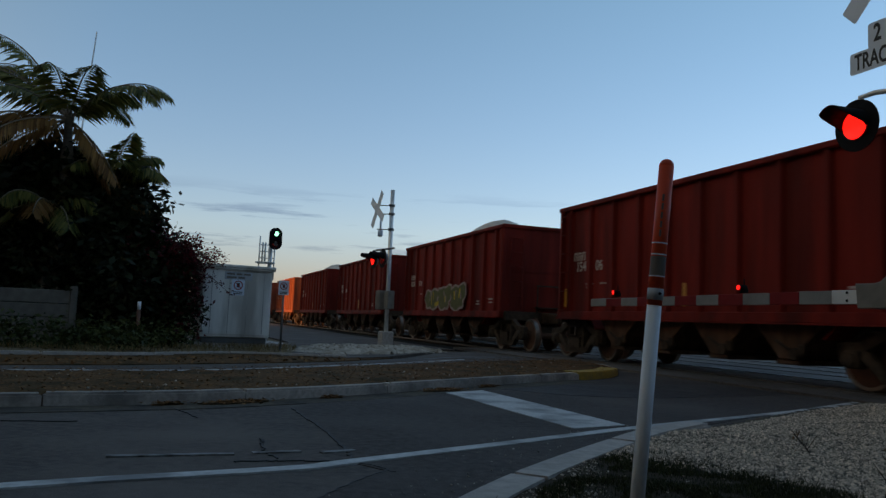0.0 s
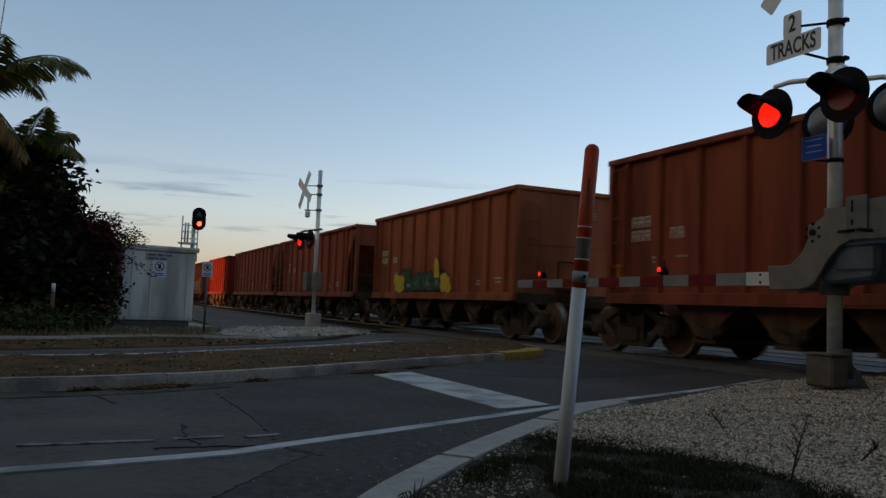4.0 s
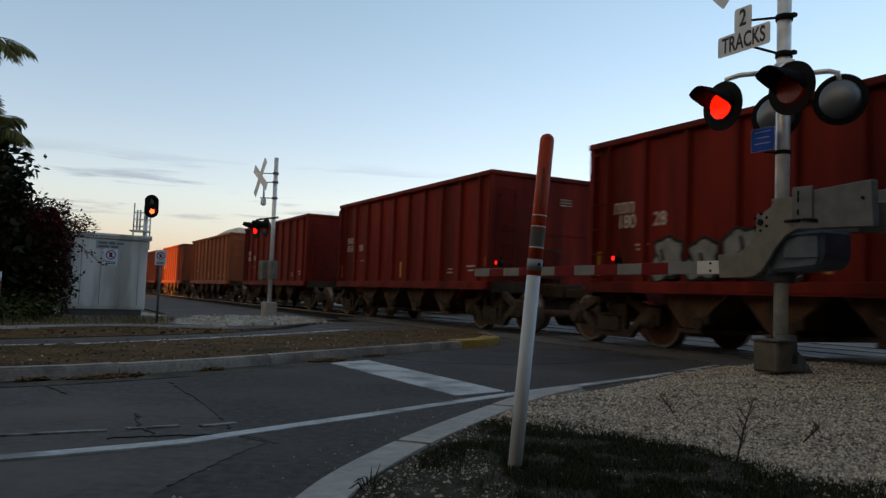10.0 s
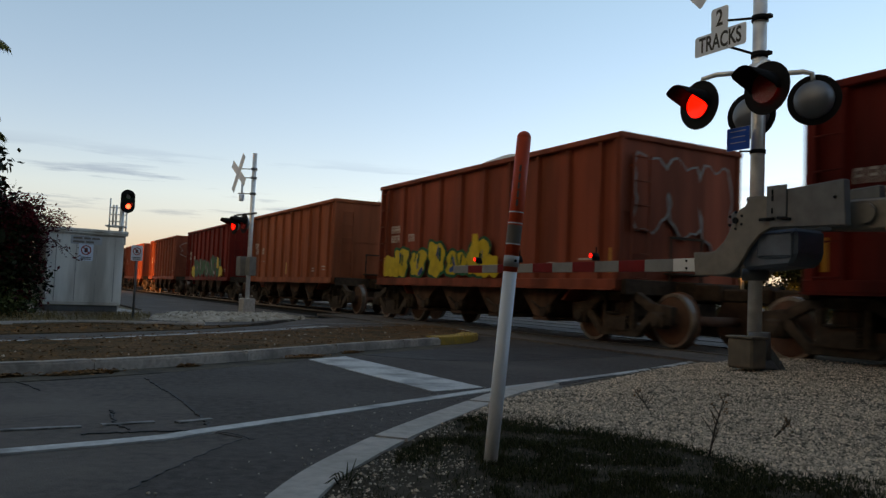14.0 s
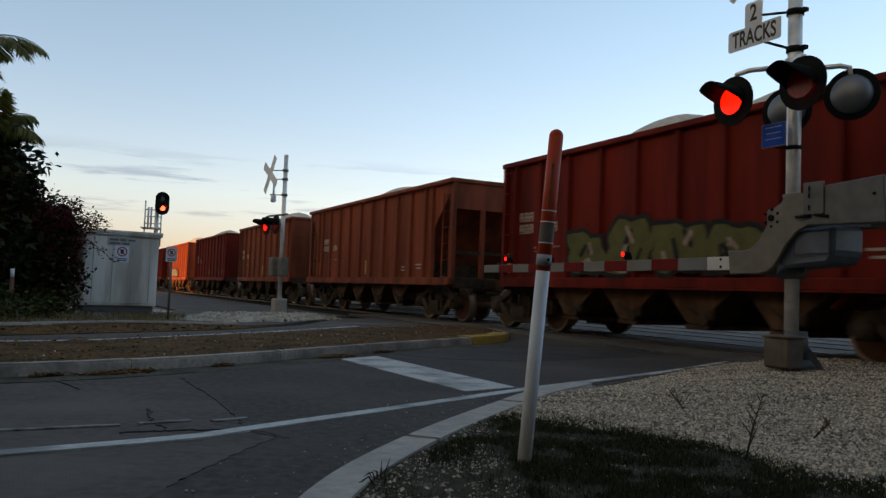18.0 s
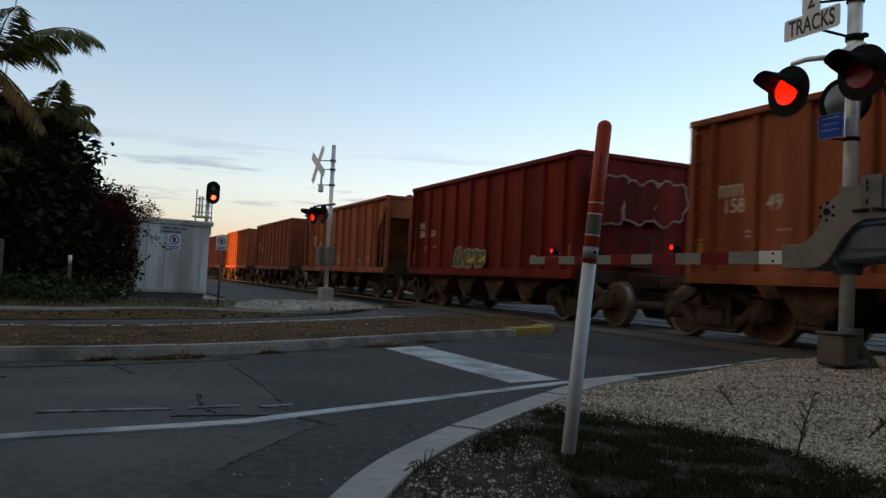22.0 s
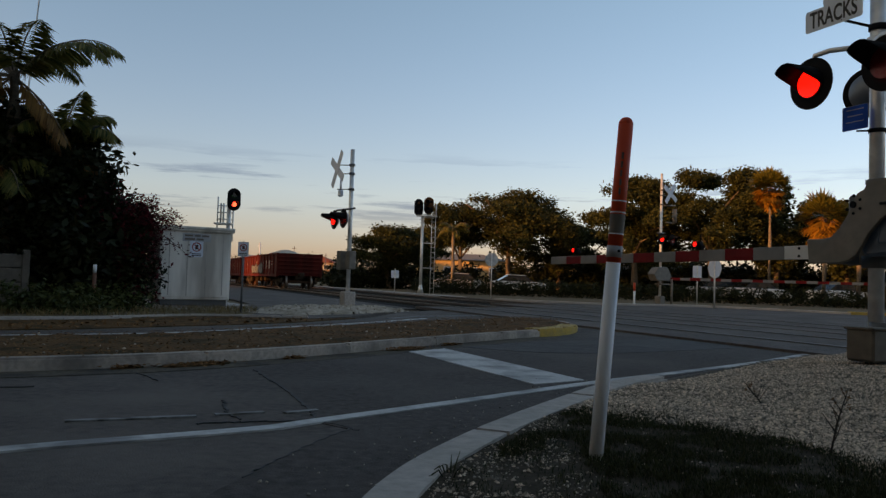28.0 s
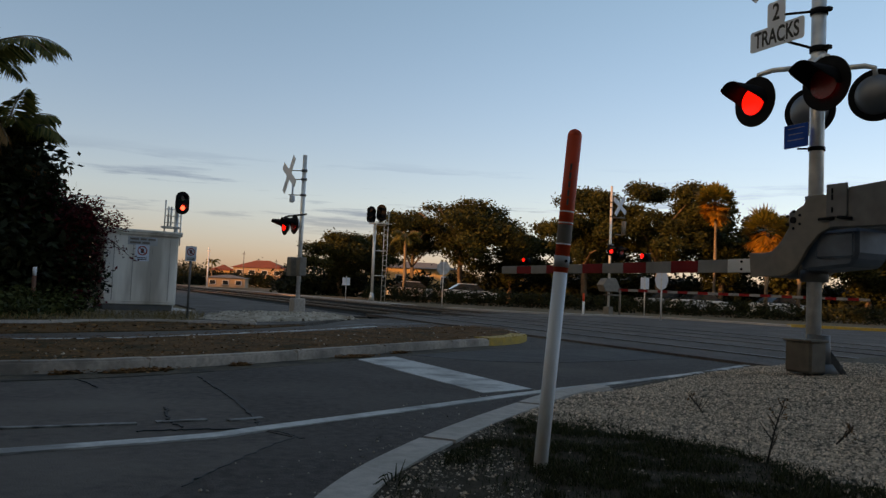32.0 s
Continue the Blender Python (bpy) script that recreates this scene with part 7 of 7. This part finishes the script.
feather_palm("small distant palm near the far houses", (-46, 156, 0), 5.0, 34, [(k * 40, 40 - (k % 3) * 22, 1, 1.7, 0) for k in range(10)], 1.9)
feather_palm("small far palm beside the signal tower", (-2.9, 60.5, 0), 5.0, 33, [(k * 36, 45 - (k % 3) * 20, 1, 1.7, 0) for k in range(11)], 1.5)
for k, (x, y, h) in enumerate(((23.5, 66, 9.4), (29, 65, 8.4), (34.0, 62, 7.8), (40.0, 58, 8.0), (46.0, 53, 7.8), (52, 46, 8.0))):
    tree("dark green tree in a row behind the car park", (x, y, 0), h, 4.8, 46 + k, 22000, .18, LEAF_FAR, .24, .1, 10)
wood = thing("far_wood", "continuous dark belt of trees closing the distance", "wood", kind="stuff")
wg = random.Random(3)
wb = [(-62 + 2.4 * k + wg.uniform(-1, 1), 96 - .0 * k + wg.uniform(-5, 5), wg.uniform(1.0, 2.4), wg.uniform(1.8, 3.2), 2.0, wg.uniform(1.2, 2.2)) for k in range(68) if not -41 < -62 + 2.4 * k < -18]
wb += [(-70 + 3.2 * k, 190 + wg.uniform(-8, 8), wg.uniform(1.5, 3), 3.2, 3, wg.uniform(2, 3.5)) for k in range(26)]
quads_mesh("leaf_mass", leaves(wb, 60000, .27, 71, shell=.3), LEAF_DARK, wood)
shrub = thing("understorey", "dark shrubs under the roadside trees", "bush", kind="stuff")
ub = [(x + wg.uniform(-.6, .6), 73 - .16 * max(0, x - 10) + wg.uniform(-2, 2), wg.uniform(.5, 1.3) + .5 * (x > 9), wg.uniform(1.0, 1.8), 1.2, wg.uniform(.7, 1.4) + .3 * (x > 2)) for x in np.arange(-14, 56, 1.15) if not (-8.5 < x < .6 and wg.random() < .6)]
ub += [(-70 + 2.2 * k, 158 + wg.uniform(-3, 3), wg.uniform(.8, 2.0), 1.8, 1.5, wg.uniform(1.0, 1.8)) for k in range(26)]
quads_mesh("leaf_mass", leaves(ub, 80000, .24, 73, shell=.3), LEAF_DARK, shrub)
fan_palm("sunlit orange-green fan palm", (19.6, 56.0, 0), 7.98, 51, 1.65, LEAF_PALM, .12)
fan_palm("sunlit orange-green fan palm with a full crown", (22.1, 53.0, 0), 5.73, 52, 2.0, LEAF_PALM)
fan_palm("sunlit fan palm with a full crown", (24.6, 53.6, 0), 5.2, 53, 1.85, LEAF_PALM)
for k in range(22):
    f = k / 21
    hd = thing("hedge_shrub", "dark clipped shrub in a long low hedge", "hedge", pose(-4 + 38 * f, 53 - 12 * f * f - 2 * f, 0), group="shrubs of the far hedge")
    quads_mesh("leaf_mass", leaves([(-.5, .25, .42, .85, .6, .5), (.5, -.1, .45, .85, .6, .5)], 1500, .085, 600 + k, shell=.5), LEAF_HEDGE, hd)

CAR_SILVER = mat("silver_car_paint", (0.5, 0.51, 0.52), 0.3, metal=0.5, vary=0.05, bump=0)
CAR_WHITE = mat("white_car_paint", (0.75, 0.75, 0.74), 0.3, vary=0.05, bump=0)
TYRE = mat("tyre_rubber", (0.02, 0.02, 0.02), 0.9, bump=0)
CAR_GLASS = mat("car_window_glass", (0.02, 0.025, 0.03), 0.1, bump=0)


def parked_car(label, x, y, turn, paint):
    c = thing("parked_car", label, "car", pose(x, y, 0, 0, 0, turn), group="cars parked behind the hedge")
    bm = prism(bmesh.new(), [(-2.2, .3), (2.2, .3), (2.25, .62), (2.1, .82), (1.2, .95), (-1.75, .98), (-2.2, .9)], -.86, .86, SIDE, bevel=.06)
    part("body", bm, paint, c)
    bm = prism(bmesh.new(), [(-1.7, .97), (1.15, .94), (.45, 1.42), (-.9, 1.45)], -.74, .74, SIDE, bevel=.05)
    part("cabin", bm, CAR_GLASS, c)
    part("roof", prism(bmesh.new(), [(-.95, 1.43), (.48, 1.4), (.4, 1.48), (-.85, 1.5)], -.72, .72, SIDE, bevel=.02), paint, c)
    for wx in (-1.35, 1.4):
        for wy in (-.78, .78):
            part("wheel", rod(bmesh.new(), (wx, wy - .1, .31), (wx, wy + .1, .31), .31, n=16), TYRE, c)


for label, x, y, turn, paint in (("silver car parked behind the far hedge", 16.6, 57.4, 15, CAR_SILVER), ("white car parked behind the far hedge", 18.9, 56.2, 20, CAR_WHITE),
                                 ("white car parked behind the far hedge", 2.3, 62.2, 10, CAR_WHITE), ("silver car parked behind the far hedge", -2.2, 62.4, 12, CAR_SILVER), ("white car parked behind the far hedge", 24.0, 55.0, 25, CAR_WHITE)):
    parked_car(label, x, y, turn, paint)

HOUSE_WALL = mat("cream_stucco", (0.7, 0.5, 0.26), 0.9, vary=0.08, scale=3, bump=0.2)
HOUSE_PINK = mat("tan_stucco", (0.42, 0.31, 0.22), 0.9, vary=0.08, scale=3, bump=0.2)
ROOF_TILE = mat("terracotta_roof_tile", (0.3, 0.075, 0.035), 0.8, vary=0.25, scale=4, bump=0.6, bump_scale=6)
ROOF_GREY = mat("grey_roof", (0.2, 0.19, 0.175), 0.8, vary=0.15, scale=3)
# tan wall, made brighter and warmer to carry the low sunlight
HOUSE_TAN_SUN = mat("tan_stucco", (0.6, 0.4, 0.2), 0.9, vary=0.1, scale=3, bump=0.2)
GLASS = mat("dark_window_glass", (0.02, 0.025, 0.03), 0.08, bump=0)


def house(label, place, turn, w, d, h, roof_h, wall_m, roof_m, n_win, storeys=1):
    o = thing("house", label, "house", pose(*place, 0, 0, turn))
    part("wall", box(bmesh.new(), (0, d / 2, h / 2), (w, d, h)), wall_m, o)
    bm = bmesh.new()
    e = .5
    v = [bm.verts.new(p) for p in ((-w / 2 - e, -e, h), (w / 2 + e, -e, h), (w / 2 + e, d + e, h), (-w / 2 - e, d + e, h), (-w / 2 + d * .45, d / 2, h + roof_h), (w / 2 - d * .45, d / 2, h + roof_h))]
    for f in ((0, 1, 5, 4), (1, 2, 5), (2, 3, 4, 5), (3, 0, 4), (3, 2, 1, 0)):
        bm.faces.new([v[i] for i in f])
    part("roof", bm, roof_m, o)
    for s in range(storeys):
        for k in range(n_win):
            x = -w / 2 + w * (k + .5) / n_win
            z = h * (s + .52) / storeys
            bm = box(bmesh.new(), (x, -.03, z), (w / n_win * .5, .08, h / storeys * .5), bevel=.01)
            win = part("window", bm, SIGN_WHITE, o)
            part("pane", box(bmesh.new(), (x, -.075, z), (w / n_win * .42, .02, h / storeys * .42)), GLASS, win)
    return o


house("house with a red tiled hip roof behind shrubs", (-40.0, 170, 0), 0, 11, 9, 4.2, 1.8, HOUSE_PINK, ROOF_TILE, 4, 2)
house("low house with a red tiled roof", (-48.5, 172, 0), 10, 5, 6, 3.4, 1.3, HOUSE_WALL, ROOF_TILE, 3)
house("low pale flat-roofed building by the road", (-31.5, 114, 0), 8, 5.5, 5, 1.4, .5, HOUSE_PINK, ROOF_GREY, 3)
house("low cream building behind trees", (-3.2, 86, 0), 0, 10, 6, 3.2, .8, HOUSE_WALL, ROOF_GREY, 4)
house("long low tan building behind the car park", (16, 80, 0), -15, 22, 6, 2.6, .6, HOUSE_TAN_SUN, ROOF_GREY, 9)
# unseen houses added out of view to the west, to keep the low sun off the crossing
for x, y, w, h in ((-42.0, -18.0, 30, 11.6), (-28.0, -40.0, 28, 11.8), (-12.0, -58.0, 26, 11.4)):
    house("plain unseen two-storey house added to shade the crossing", (x, y, 0), 124 + 180, w, 9, h, 1.8, HOUSE_PINK, ROOF_GREY, 8, 2)
# two more unseen houses, added to shade the far line and the tracks
house("plain unseen two-storey house added to shade the line far off", (-63.6, 48.8, 0), 124 + 180, 34, 8, 9.4, 1.4, HOUSE_PINK, ROOF_GREY, 7, 2)
house("plain unseen low house added to shade the tracks", (-31, 19, 0), 124 + 180, 24, 8, 5.6, 1.4, HOUSE_PINK, ROOF_GREY, 7)
# hidden tree row, added to keep western sky glow off the far cars
for k in range(2, 8):
    sx, sy = tk(18.5 + 3.6 * k, -3.4)
    tree("dense hidden tree in a row added to block the western sky", (sx, sy, 0), 0.6 + 0.145 * math.hypot(sx, sy), 2.3, 120 + k, 7000, .2, LEAF_DARK, .14, .02, 10)
# unseen blocker: its length sets where sunlight starts along the train
house("plain unseen two-storey house added west of the thicket to shade far cars", (-27.2, 28.2, 0), 124, 25, 9, 8.4, 1.6, HOUSE_PINK, ROOF_GREY, 8, 2)
# unseen house, added to darken the car ends that face south
house("plain unseen low house added to block the southern sky", (17, -27, 0), 200, 30, 9, 6.5, 2.0, HOUSE_PINK, ROOF_GREY, 8)
# unseen trees, added behind the viewer to cut skylight on train and ground
for k, (x, y, h, r) in enumerate(((-17, -9, 13, 7), (-6, -16, 14, 7.5), (7, -13, 13, 7), (5, -5.5, 10, 4.3), (-25, 3, 12, 6))):
    tree("large dense unseen tree added behind the viewer to block the sky", (x, y, 0), h, r, 80 + k, 9000, .5, LEAF_DARK, .4, .12, 14)

motions()
